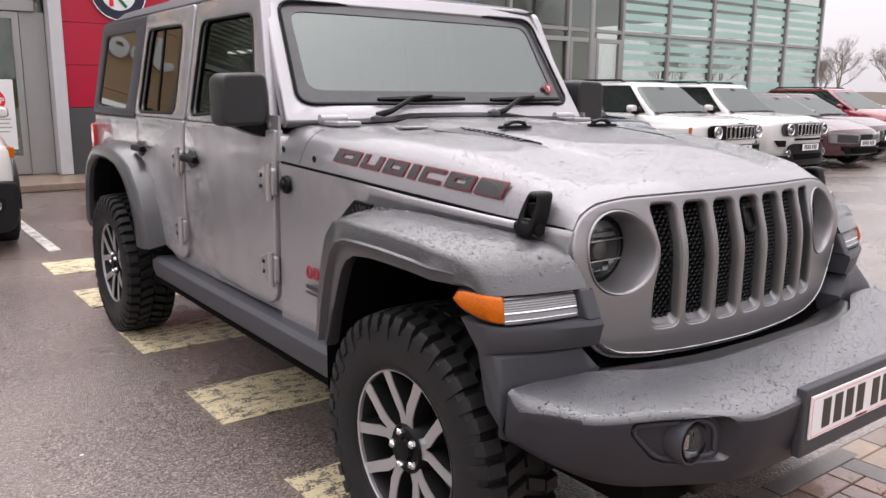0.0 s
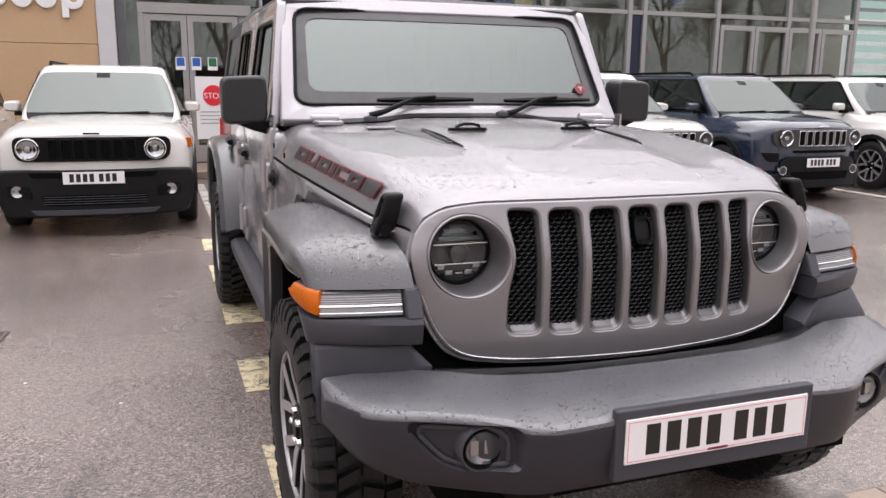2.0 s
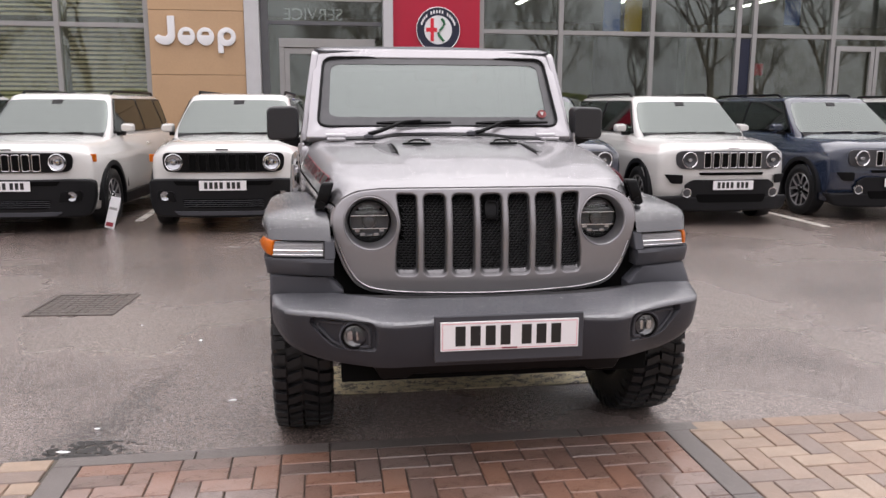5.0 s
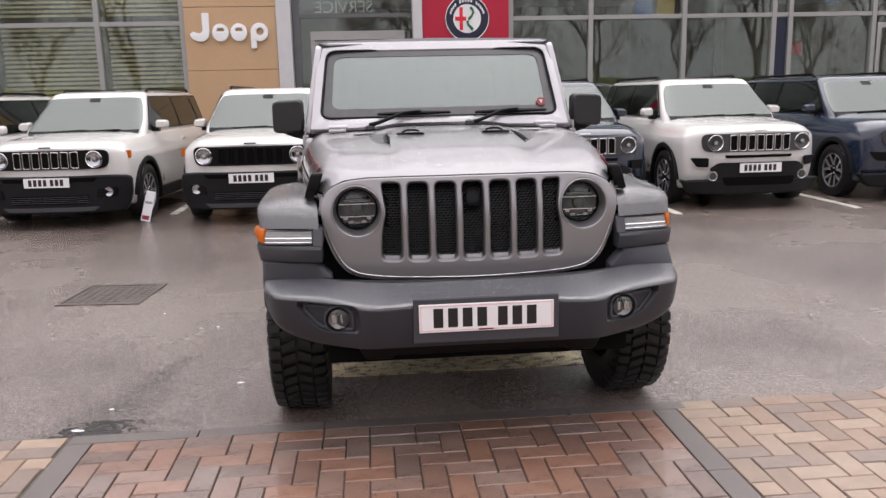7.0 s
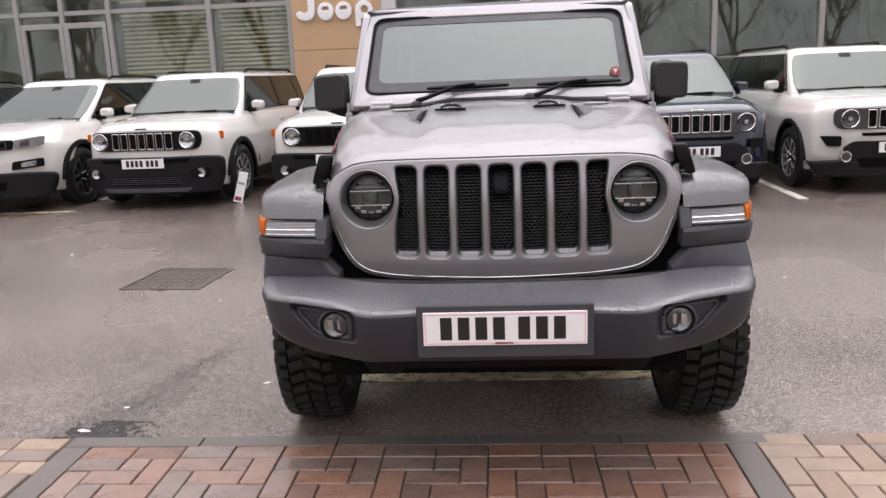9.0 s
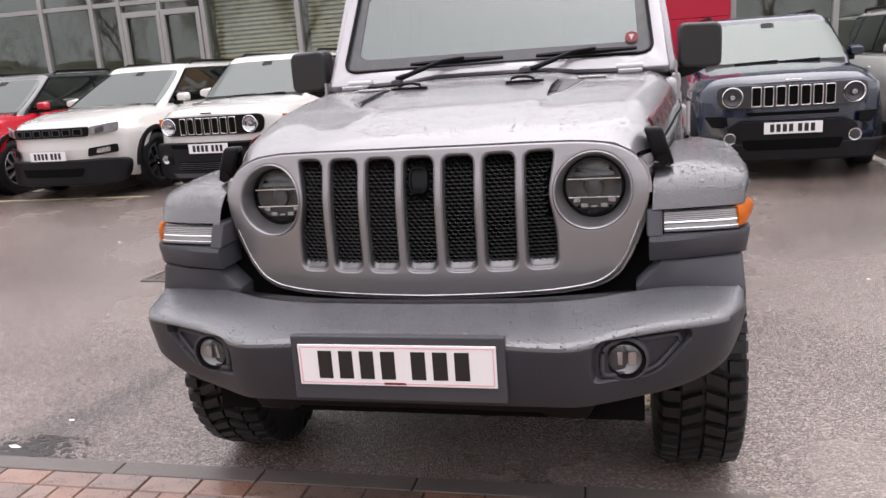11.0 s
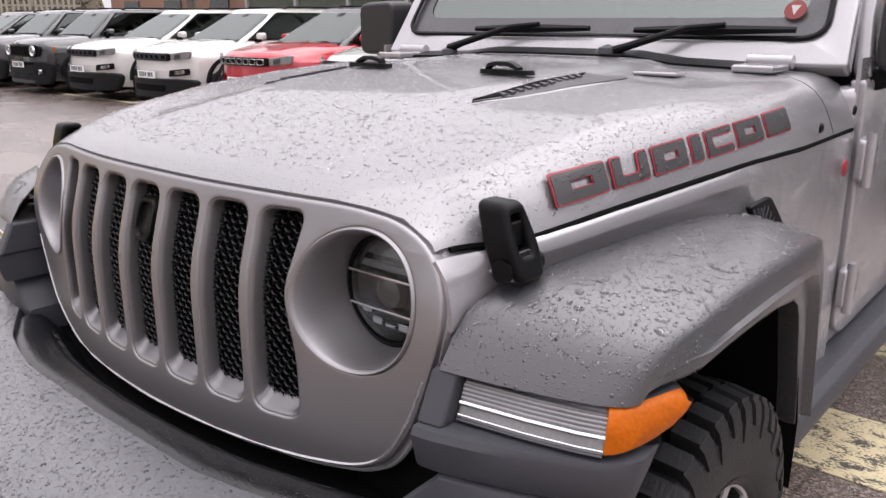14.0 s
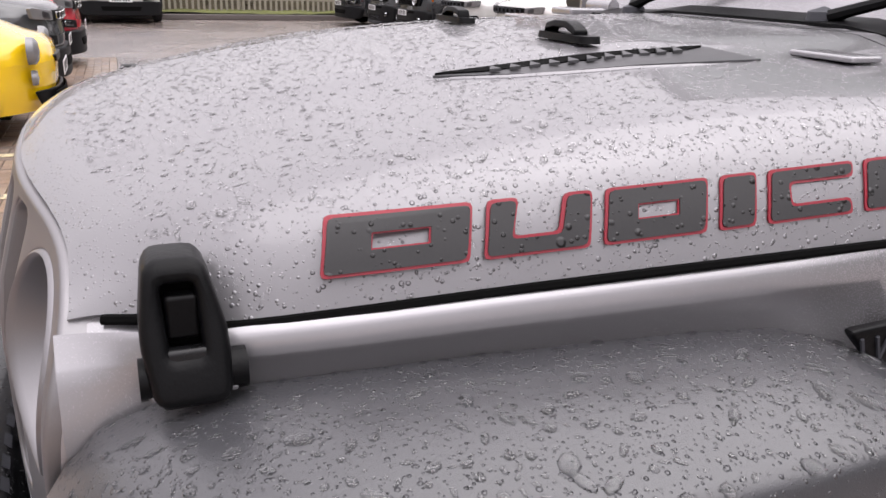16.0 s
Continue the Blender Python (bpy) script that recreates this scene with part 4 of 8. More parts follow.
def hood_pt(u, y):
    w, zs, zc = interp(y, SEAM_X), seam_z(u, y), interp(y, TOP_Z)
    s = abs(u)
    f = interp(s, ACROSS)
    dome = min(1.0, max(0.0, (y - 0.5) / 0.25))
    if s < 0.6:
        f = f * (0.35 + 0.65 * dome)
    x = s * w
    z = zc - f * (zc - zs)
    back = sweep(x) * max(0.0, 1 - (y - 0.40) / 0.55)
    yy = y + back
    if back > 0:
        w2 = interp(yy, SEAM_X)
        x = s * (w + (w2 - w) * min(1, back * 9))
    # the front edge lies along the grille's top outline and runs smoothly into the skin
    run = min(1.0, max(0.0, (y - 0.405) / 0.13))
    if run < 1.0:
        run = run * run * (3 - 2 * run)
        fx = s * (0.610 if u > 0 else 0.628)
        fz = interp(fx, NOSE_TOP) + 0.005
        rise = (zc - 1.139) * (1 - 0.8 * f)
        x, yy, z = fx + (x - fx) * run, (nose_y(fx, fz) + 0.006 + y - 0.405) * (1 - run) + yy * run, (fz + rise) * (1 - run) + z * run
    return Vector((math.copysign(x, u), yy, z))


US = sorted({s for a, _ in ACROSS for s in (a, -a)})
VS = [0.405, 0.41, 0.42, 0.435, 0.455, 0.48, 0.52, 0.57, 0.64, 0.72, 0.82, 0.93, 1.05, 1.18, 1.31, 1.44, 1.55, 1.62]
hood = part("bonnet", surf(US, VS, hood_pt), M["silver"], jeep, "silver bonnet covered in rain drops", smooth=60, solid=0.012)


def hood_z(x, y):
    """Height of the bonnet's skin over a place."""
    w = interp(y, SEAM_X)
    return hood_pt(min(abs(x) / w, 1.0), y).z


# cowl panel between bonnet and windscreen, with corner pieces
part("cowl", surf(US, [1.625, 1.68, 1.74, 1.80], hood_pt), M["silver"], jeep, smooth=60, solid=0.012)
for s in (-1, 1):
    bm = surf([0, 0.25, 0.5, 0.75, 1.0], [1.775, 1.80, 1.83, 1.90], lambda u, v, s=s: (s * (0.80 - 0.004 * u), v, 1.142 + u * 0.16))
    part("cowl_side", bm, M["silver_dry_lit"], jeep, solid=0.01)

# bonnet vents: a slanting recess with a grey floor, a dark inner wall with a row of teeth, and a raised outer lip
M["vent_floor"] = mat("grey_vent_floor", (0.075, 0.074, 0.078), 0.45, metal=0.3, vary=0.1)
for s in (-1, 1):
    def on_hood(c, s=s):
        return Vector((s * c.x, c.y, hood_z(c.x, c.y) + c.z))

    cuts = [0.94 + 0.06 * q for q in range(7)]
    floor_edge = rounded([(0.326, 0.885), (0.382, 1.02), (0.400, 1.15), (0.428, 1.33), (0.331, 1.315), (0.322, 1.10)], 0.012, 3)
    vent = part("bonnet_vent", bend(slice_up(plate([floor_edge], 0.003, 0.0, "xy", 0.0), "y", cuts), lambda c, f=on_hood: f(c) + Vector((0, 0, 0.0012))), M["vent_floor"], hood, "grey recessed bonnet vent")
    wall_edge = rounded([(0.326, 0.890), (0.342, 0.955), (0.345, 1.10), (0.341, 1.27), (0.331, 1.305), (0.323, 1.10)], 0.008, 3)
    part("vent_wall", bend(slice_up(plate([wall_edge], 0.003, 0.0, "xy", 0.0), "y", cuts), lambda c, f=on_hood: f(c) + Vector((0, 0, 0.0036))), M["deep"], vent, "dark inner wall of the vent")
    for k in range(11):
        y = 0.965 + 0.028 * k
        x = interp(y, [(0.955, 0.346), (1.10, 0.349), (1.27, 0.344)])
        bm = loft([[(x - 0.013, y + 0.004, z), (x + 0.007, y - 0.007, z), (x + 0.007, y + 0.009, z)] for z in (0.0045, 0.0085)])
        part("tooth", bend(bm, on_hood), M["vent_floor"], vent)
    lip = [(0.322, 0.868), (0.345, 0.915), (0.374, 0.975), (0.392, 1.05), (0.404, 1.13), (0.418, 1.22), (0.432, 1.31)]
    part("vent_lip", tube([(s * x, y, hood_z(x, y) - 0.004) for x, y in lip], [0.002, 0.006, 0.0075, 0.0075, 0.007, 0.006, 0.002], 8), M["silver"], hood, "raised silver lip of the vent")
    # rubber loops on the bonnet
    hz = hood_z(0.219, 1.145) + 0.006
    arch = [(-0.050, 0.002), (-0.045, 0.014), (-0.022, 0.019), (0.012, 0.019), (0.030, 0.013), (0.040, 0.007)]
    loop_bar = part("bonnet_loop", loft([[(s * (0.219 + x), 1.145 + dy, hz + z + dz) for dy, dz in ((-0.013, -0.005), (0.013, -0.005), (0.011, 0.005), (-0.011, 0.005))] for x, z in arch]), M["black"], hood, "black rubber loop on the bonnet", bevel=0.003)
    part("loop_foot", loft([[(s * 0.219 + dx * k, 1.145 + dy * k, z) for dx, dy in rounded([(-0.068, -0.017), (0.075, -0.017), (0.075, 0.017), (-0.068, 0.017)], 0.014, 3)] for k, z in ((1.0, hz - 0.004), (0.96, hz + 0.006))]), M["black"], loop_bar)
    # hinges at the rear corners
    bm = cuboid(s * 0.60 - 0.05, s * 0.60 + 0.05, 1.60, 1.72, hood_z(0.60, 1.62) + 0.002, hood_z(0.60, 1.62) + 0.02)
    part("bonnet_hinge", bm, M["silver_dry_lit"], jeep, "silver bonnet hinge", bevel=0.006)
    part("hinge_barrel", tube([(s * 0.60 - 0.055, 1.725, 1.29), (s * 0.60 + 0.055, 1.725, 1.29)], 0.017, 12), M["silver_dry_lit"], jeep)
    # bolts on the corner
    part("bolt", spin([(0.0, 0.0), (0.004, 0.010), (0.0, 0.012)], 12, "x", (s * 0.799, 1.50, 1.165)), M["black"], jeep)
    part("bolt", spin([(0.0, 0.0), (0.004, 0.010), (0.0, 0.012)], 12, "x", (s * 0.806, 1.72, 1.185)), M["black"], jeep)

# bonnet side lettering stands as slanted vinyl blocks with a red edge
BLOCKS = [(0.00, 0.15), (0.165, 0.28), (0.295, 0.415), (0.43, 0.475), (0.49, 0.60), (0.615, 0.735), (0.75, 0.87)]
for s in (-1, 1):
    for k, (a, b) in enumerate(BLOCKS):
        for red in (1, 0):
            g = 0.0 if red else 0.0032
            lean = 0.012
            outer = [(a + g, g), (b - g, g), (b - g + lean, 0.062 - g), (a + g + lean, 0.062 - g)]
            c0, c1 = a + (b - a) * 0.36, b - (b - a) * 0.26
            holes = []
            if k in (0, 2, 5):
                holes = [[(c0 - g * 0.5, 0.026 - g * 0.5), (c1 + g * 0.5, 0.026 - g * 0.5), (c1 + g * 0.5 + 0.003, 0.040 + g * 0.5), (c0 - g * 0.5 + 0.003, 0.040 + g * 0.5)]]
            elif k == 1:
                outer = [(a + g, g), (b - g, g), (b - g + lean, 0.062 - g), (b - 0.032 + g + lean, 0.062 - g), (b - 0.032 + g, 0.022 - g), (a + 0.034 - g, 0.022 - g), (a + 0.034 - g + lean, 0.062 - g), (a + g + lean, 0.062 - g)]
            elif k == 4:
                outer = [(a + g, g), (b - g, g), (b - g, 0.020 - g), (a + 0.034 - g, 0.020 - g), (a + 0.036 - g, 0.043 + g), (b - g + 0.008, 0.043 + g), (b - g + lean, 0.062 - g), (a + g + lean, 0.062 - g)]
            shape = plate([rounded(outer, 0.006, 2)] + holes, 0.0016, 0, "xy", 0.0)
            slice_up(shape, "x", [a + (b - a) * q for q in (0.33, 0.66)])
            slice_up(shape, "y", [0.02, 0.04])

            def lay(c, s=s, red=red):
                # along the side of the bonnet, a little above the seam
                run = 0.660 + 0.845 * c.x if s > 0 else 1.415 - 0.845 * c.x
                zs, zc, w = seam_z(s, run), interp(run, TOP_Z), interp(run, SEAM_X)
                z = interp(run, DECAL_Z) - (0.0 if s > 0 else 0.006) + 0.74 * c.y
                f = (zc - z) / (zc - zs)
                t = 1.0
                for (p, q), (p2, q2) in zip(ACROSS, ACROSS[1:]):
                    if q <= f <= q2 and q2 > q:
                        t = p + (p2 - p) * (f - q) / (q2 - q)
                off = (0.0016 if red else 0.0030) + c.z
                return Vector((s * (t * w + off * 0.93), run, z + off * 0.35))

            part("side_decal", bend(shape, lay), M["decal_red" if red else "decal_black"], hood, "dark red vinyl edge" if red else "black vinyl block")

# inner wings: silver body sides under the bonnet seam
for s in (-1, 1):
    def wing(u, y, s=s):
        zs = seam_z(s, y) - 0.0080
        low = 0.975 if y < 1.20 else 0.975 + (0.55 - 0.975) * min(1, (y - 1.20) / 0.06)
        z = zs + (low - zs) * u
        # a crisp rounded top edge, a flat face, and a tuck above the flare
        flare = interp(u, [(0.0, -0.004), (0.03, 0.002), (0.07, 0.0045), (0.20, 0.0060), (0.27, 0.0010), (0.42, -0.012), (1.0, -0.012)])
        flare = flare * min(1.0, max(0.0, (y - 0.48) / 0.10)) * (1.0 if y < 1.1 else max(0.0, (1.3 - y) / 0.2)) + (0.0 if y < 1.3 else 0.006 * u)
        # its front end closes on the shell behind the grille
        w = min(1.0, max(0.0, (y - 0.450) / 0.10))
        shell = 1.012 * interp(z, [(0.905, 0.628), (0.99, 0.645), (1.045, 0.634), (1.086, 0.602), (1.113, 0.548)])
        return Vector((s * (shell * (1 - w) + w * (interp(y, SEAM_X) + 0.003 + flare)), y, z))

    part("front_wing", surf([0, 0.03, 0.07, 0.14, 0.20, 0.235, 0.27, 0.42, 0.6, 0.8, 1.0], [0.452, 0.468, 0.484, 0.500, 0.515, 0.535, 0.57, 0.62, 0.68, 0.8, 0.95, 1.1, 1.2, 1.23, 1.26, 1.3, 1.42, 1.55, 1.68, 1.765], wing), M["silver_dry_lit"], jeep, "silver front wing panel", solid=0.01)

# ---- grille ----
side = [(0.0, 1.133), (0.30, 1.131), (0.46, 1.126), (0.548, 1.113), (0.602, 1.086), (0.634, 1.045), (0.645, 0.990), (0.628, 0.905), (0.588, 0.803), (0.548, 0.744), (0.495, 0.717), (0.40, 0.706), (0.0, 0.700)]
outline = rounded(side + [(-x, z) for x, z in side[-2:0:-1]], 0.04, 3)
HX, HZ, HR = 0.489, 0.990, 0.1085
PITCH = 0.1155


def slot_loop(k, half_w, z0, z1, r):
    """Outline of one slot; the outer two are drawn in beside the headlamps."""
    cx = PITCH * k
    e = 1 if k >= 0 else -1
    if abs(k) == 3:
        w = half_w / 0.048
        pts = [(cx - e * half_w, z0), (cx + e * 0.046 * w, z0), (cx + e * 0.044 * w, 0.880), (cx + e * 0.034 * w, 0.935), (cx + e * 0.021 * w, 0.990), (cx + e * 0.031 * w, 1.042), (cx + e * 0.041 * w, z1), (cx - e * half_w, z1)]
        return rounded(pts, [r, r, 0.035, 0.03, 0.04, 0.03, r * 0.7, r], 4)
    return rounded([(cx - half_w, z0), (cx + half_w, z0), (cx + half_w, z1), (cx - half_w, z1)], r, 6)


holes = [slot_loop(k, 0.048, 0.778, 1.112, 0.030) for k in range(-3, 4)]
for s in (-1, 1):
    holes.append(ring2(s * HX, HZ, HR, 56))
bm = plate([outline] + holes, 0.030, 0.005, "xz", 0.0, 3)
slice_up(bm, "x", [0.04 * i for i in range(-16, 17)])
slice_up(bm, "z", [0.74, 0.80, 0.86, 0.92, 0.96, 0.975, 0.985, 0.995, 1.01, 1.05, 1.10])
bend(bm, lambda c: Vector((c.x, c.y + nose_y(c.x, c.z), c.z)))
grille = part("grille_panel", bm, M["satin"], jeep, "satin grey seven-slot grille panel", smooth=32)
# each slot runs in through a rounded frame to a sloping sill
for k in range(-3, 4):
    rings = []
    for half_w, z0, z1, r, d in ((0.0480, 0.778, 1.112, 0.030, 0.003), (0.0468, 0.7795, 1.111, 0.029, 0.0032), (0.0450, 0.782, 1.109, 0.027, 0.0055), (0.0435, 0.785, 1.107, 0.025, 0.011), (0.0424, 0.790, 1.105, 0.023, 0.018), (0.0414, 0.799, 1.103, 0.020, 0.026), (0.0408, 0.806, 1.102, 0.018, 0.036)):
        loop = slot_loop(k, half_w, z0, z1, r)
        fine = [(a[0] + (b[0] - a[0]) * q / 4, a[1] + (b[1] - a[1]) * q / 4) for a, b in zip(loop, loop[1:] + loop[:1]) for q in range(4)]
        rings.append([(x, nose_y(x, z) + d, z) for x, z in fine])
    part("slot_frame", loft(rings, caps=False), M["slot_insert_shaded"], grille, "rounded satin frame of a slot", smooth=60)
# bright edge round the grille
dense = [(a[0] + (b[0] - a[0]) * q / 3, a[1] + (b[1] - a[1]) * q / 3) for a, b in zip(outline, outline[1:] + outline[:1]) for q in range(3)]
edge = [(x * 1.004, nose_y(x, z) + 0.018, z + (0.004 if z > 1.0 else -0.006)) for x, z in dense]
rim_pts = [p for p in edge if p[2] < 0.93]
low_at = max(range(len(rim_pts)), key=lambda q: (Vector(rim_pts[q]) - Vector(rim_pts[q - 1])).length)
part("grille_edge", tube(rim_pts[low_at:] + rim_pts[:low_at], 0.0055, 8), M["silver_dry_lit"], jeep, "silver rim of the grille")
# thin bright tube that draws the highlight on the grille's border crease
def crease(name, pts, r):
    fine = [(a[0] + (b[0] - a[0]) * q / 3, a[1] + (b[1] - a[1]) * q / 3) for a, b in zip(pts, pts[1:]) for q in range(3)] + [pts[-1]]
    return part(name, tube([(x, nose_y(x, z) + 0.0008, z) for x, z in fine], r, 6), M["edge_highlight"], grille)


low_edge = [p for p in outline[len(outline) // 2:] + outline[:len(outline) // 2] if p[1] < 0.90]
cut_at = max(range(len(low_edge)), key=lambda q: math.dist(low_edge[q], low_edge[q - 1]))
crease("border_crease", [(x * 0.988, z + 0.006) for x, z in low_edge[cut_at:] + low_edge[:cut_at]], 0.0034)
# body-coloured shell behind the grille
shell_rings = []
for back, k in ((0.013, 0.990), (0.014, 1.003), (0.022, 1.006), (0.070, 1.016), (0.13, 1.022), (0.24, 1.03)):
    shell_rings.append([(x * k, nose_y(x, z) + back, z - (0.004 if z > 1 else 0)) for x, z in outline])
part("nose_shell", loft(shell_rings, caps=False), M["silver_dry_lit"], jeep, smooth=50)
for k in range(-3, 4):
    cx = PITCH * k
    insert = part("slot_backing", surf([cx - 0.044, cx - 0.02, cx, cx + 0.02, cx + 0.044], [0.78, 0.86, 0.93, 0.985, 1.04, 1.108], lambda u, v: (u, nose_y(u, v) + 0.044, v)), M["deep"], grille, solid=0.004)
    bm = bmesh.new()
    r = 0.0088
    dx, dz = r * 2.0, r * 1.06
    row, z = 0, 0.800
    while z < 1.10:
        for i in range(-3, 4):
            hx = cx + (i + 0.5 * (row % 2)) * dx
            if abs(hx - cx) > 0.045 or (abs(hx) > 0.36 and 0.93 < z < 1.06):
                continue
            front_at = nose_y(hx, z) + 0.026
            o = [Vector((hx + 1.16 * r * math.cos(a), front_at, z + 0.72 * r * math.sin(a))) for a in (math.pi / 3 * q for q in range(6))]
            ii = [Vector((hx + 0.90 * r * math.cos(a), front_at + 0.0015, z + 0.52 * r * math.sin(a))) for a in (math.pi / 3 * q for q in range(6))]
            vo, vi = [bm.verts.new(p) for p in o], [bm.verts.new(p) for p in ii]
            vb = [bm.verts.new(p + Vector((0, 0.012, 0))) for p in ii]
            for q in range(6):
                q2 = (q + 1) % 6
                bm.faces.new((vo[q], vo[q2], vi[q2], vi[q]))
                bm.faces.new((vi[q], vi[q2], vb[q2], vb[q]))
        z += dz * 1.18
        row += 1
    part("honeycomb_mesh", bm, M["mesh"], insert, "black honeycomb mesh")
pod_rim = rounded([(-0.018, -0.036), (0.018, -0.036), (0.027, -0.020), (0.027, 0.020), (0.018, 0.036), (-0.018, 0.036), (-0.027, 0.020), (-0.027, -0.020)], 0.006, 3)
pod = part("camera_pod", loft([[(dx * k, nose_y(0, 1.045 + dz) + y, 1.045 + dz * k) for dx, dz in pod_rim] for k, y in ((1.08, 0.040), (1.08, 0.014), (1.0, 0.008), (0.86, 0.008), (0.80, 0.016), (0.60, 0.016))]), M["black"], grille, "black camera pod in the middle slot", smooth=30)

# ---- headlamps ----
# a deep satin cone, and the round lamp set back in it behind a clear dome
for s in (-1, 1):
    LY = nose_y(HX, HZ)
    C = (s * HX, LY, HZ)
    def seat(c):
        # the cone's mouth follows the swept grille and runs into the flat lamp
        w = max(0.0, min(1.0, (0.080 - (c.y - LY)) / 0.080))
        return Vector((c.x, c.y + w * (nose_y(c.x, c.z) - LY), c.z))

    lamp = part("headlamp", bend(spin([(0.004, HR + 0.0015), (-0.0015, HR + 0.001), (-0.0035, HR - 0.0015), (-0.002, HR - 0.004), (0.004, HR - 0.0065), (0.020, HR - 0.0095), (0.045, HR - 0.0135), (0.078, HR - 0.0195), (0.086, 0.087), (0.098, 0.086), (0.100, 0.0)], 56, "y", C), seat), M["satin"], jeep, "round recessed headlamp", smooth=50)
    part("bezel", spin([(0.084, 0.0905), (0.074, 0.088), (0.073, 0.083), (0.084, 0.080), (0.094, 0.081)], 48, "y", C), M["black"], lamp, "black lamp ring")
    part("reflector_bowl", spin([(0.090, 0.0815), (0.095, 0.060), (0.0975, 0.030), (0.098, 0.0)], 40, "y", C), M["alloy_dark"], lamp)
    for z, h in ((0.024, 0.0022), (-0.030, 0.0022)):
        half_w = math.sqrt(0.080 ** 2 - z * z)
        part("lamp_bar", cuboid(s * HX - half_w, s * HX + half_w, LY + 0.066, LY + 0.090, HZ + z - h, HZ + z + h), M["chrome"], lamp, bevel=0.001, segs=1)
    part("projector", spin([(0.070, 0.0), (0.072, 0.014), (0.078, 0.025), (0.090, 0.029)], 28, "y", (s * HX, LY, HZ - 0.003)), M["alloy_dark"], lamp, "round projector lens")
    # louvred upper reflector and a fan of bright cells below
    for q, (z, w) in enumerate(((0.036, 0.058), (0.047, 0.052), (0.058, 0.043), (0.068, 0.030))):
        part("reflector_cell", loft([[(s * HX - w, LY + 0.078, HZ + z - 0.004), (s * HX + w, LY + 0.078, HZ + z - 0.004), (s * HX + w, LY + 0.088, HZ + z + 0.005), (s * HX - w, LY + 0.088, HZ + z + 0.005)], [(s * HX - w, LY + 0.094, HZ + z - 0.004), (s * HX + w, LY + 0.094, HZ + z - 0.004), (s * HX + w, LY + 0.094, HZ + z + 0.005), (s * HX - w, LY + 0.094, HZ + z + 0.005)]]), M["reflector" if q == 1 else "lens"], lamp)
    for q in range(5):
        a = radians(218 + 26 * q)
        cx, cz = s * HX + 0.064 * math.cos(a), HZ + 0.064 * math.sin(a)
        part("reflector_cell", cuboid(cx - 0.011, cx + 0.011, LY + 0.080, LY + 0.090, cz - 0.008, cz + 0.008), M["reflector"], lamp, bevel=0.002, segs=1)
    lg = part("lens", spin([(0.054, 0.0), (0.057, 0.036), (0.065, 0.065), (0.076, 0.082)], 40, "y", C), M["lamp_glass"], lamp, "clear domed lens")
    lg.visible_shadow = False

# ---- bonnet latches ----
for s in (-1, 1):
    ly, lx = 0.550, 0.660
    latch = part("bonnet_latch", bend(plate([rounded([(-0.040, -0.005), (0.040, -0.005), (0.046, 0.05), (0.030, 0.112), (-0.030, 0.112), (-0.046, 0.05)], 0.016, 4), rounded([(-0.017, 0.035), (0.017, 0.035), (0.017, 0.092), (-0.017, 0.092)], 0.006, 2)], 0.052, 0.010, "yz", 0.0, 3), lambda c, s=s: Vector((s * (lx + 0.014 - (c.z - 0.05) * 0.30) + c.x, ly + c.y * 0.74 + (0.05 - c.z) * 0.06, 1.043 + c.z * 0.94))), M["black"], jeep, "black rubber bonnet catch")
    part("catch_tongue", cuboid(*sorted((s * (lx + 0.010), s * (lx + 0.026))), ly - 0.013, ly + 0.013, 1.084, 1.121), M["black"], latch, bevel=0.004)
    part("catch_well", bend(cuboid(-0.004, 0.004, -0.019, 0.019, 0.030, 0.096), lambda c, s=s: Vector((s * (lx + 0.006 - (c.z - 0.05) * 0.30) + c.x, ly + c.y * 0.78 + (0.05 - c.z) * 0.06, 1.043 + c.z * 0.94))), M["deep"], latch)
    part("catch_strap", bend(cuboid(-0.006, 0.006, -0.021, 0.021, 0.0, 0.048), lambda c, s=s: Vector((s * (lx + 0.040 - c.z * 0.12) + c.x, ly + 0.002 + c.y * (1 - c.z * 3), 1.034 + c.z))), M["mesh"], latch, "glossy black strap", bevel=0.004)
    part("pivot", tube([(s * (lx + 0.026), ly - 0.036, 1.055), (s * (lx + 0.026), ly + 0.046, 1.055)], 0.017, 14), M["black"], latch)
    tray = [(-0.030, 0.005), (-0.016, 0.003), (-0.002, 0.002), (0.006, 0.001), (0.012, -0.002)]
    part("catch_base", loft([[(s * (lx + 0.028 + dx), ly + 0.004 + e * (0.033 + 0.004 * (1 - abs(k - 2) / 2)), 1.047 + dz - t) for e, t in ((-1, 0.0), (1, 0.0), (1, 0.004), (-1, 0.004))] for k, (dx, dz) in enumerate(tray)]), M["silver"], latch, "bent silver tray under the catch", bevel=0.001)

# dark shut line along the bonnet's lower edge
for s in (-1, 1):
    line = [hood_pt(s, 0.43 + 0.03 * q) for q in range(45)]
    part("bonnet_seam", tube([p + Vector((s * 0.0010, 0, -0.0045)) for p in line if p.y < 1.76], 0.0046, 6), M["deep"], hood, "dark shut line of the bonnet")

# ---- front flares ----
FLARES = []
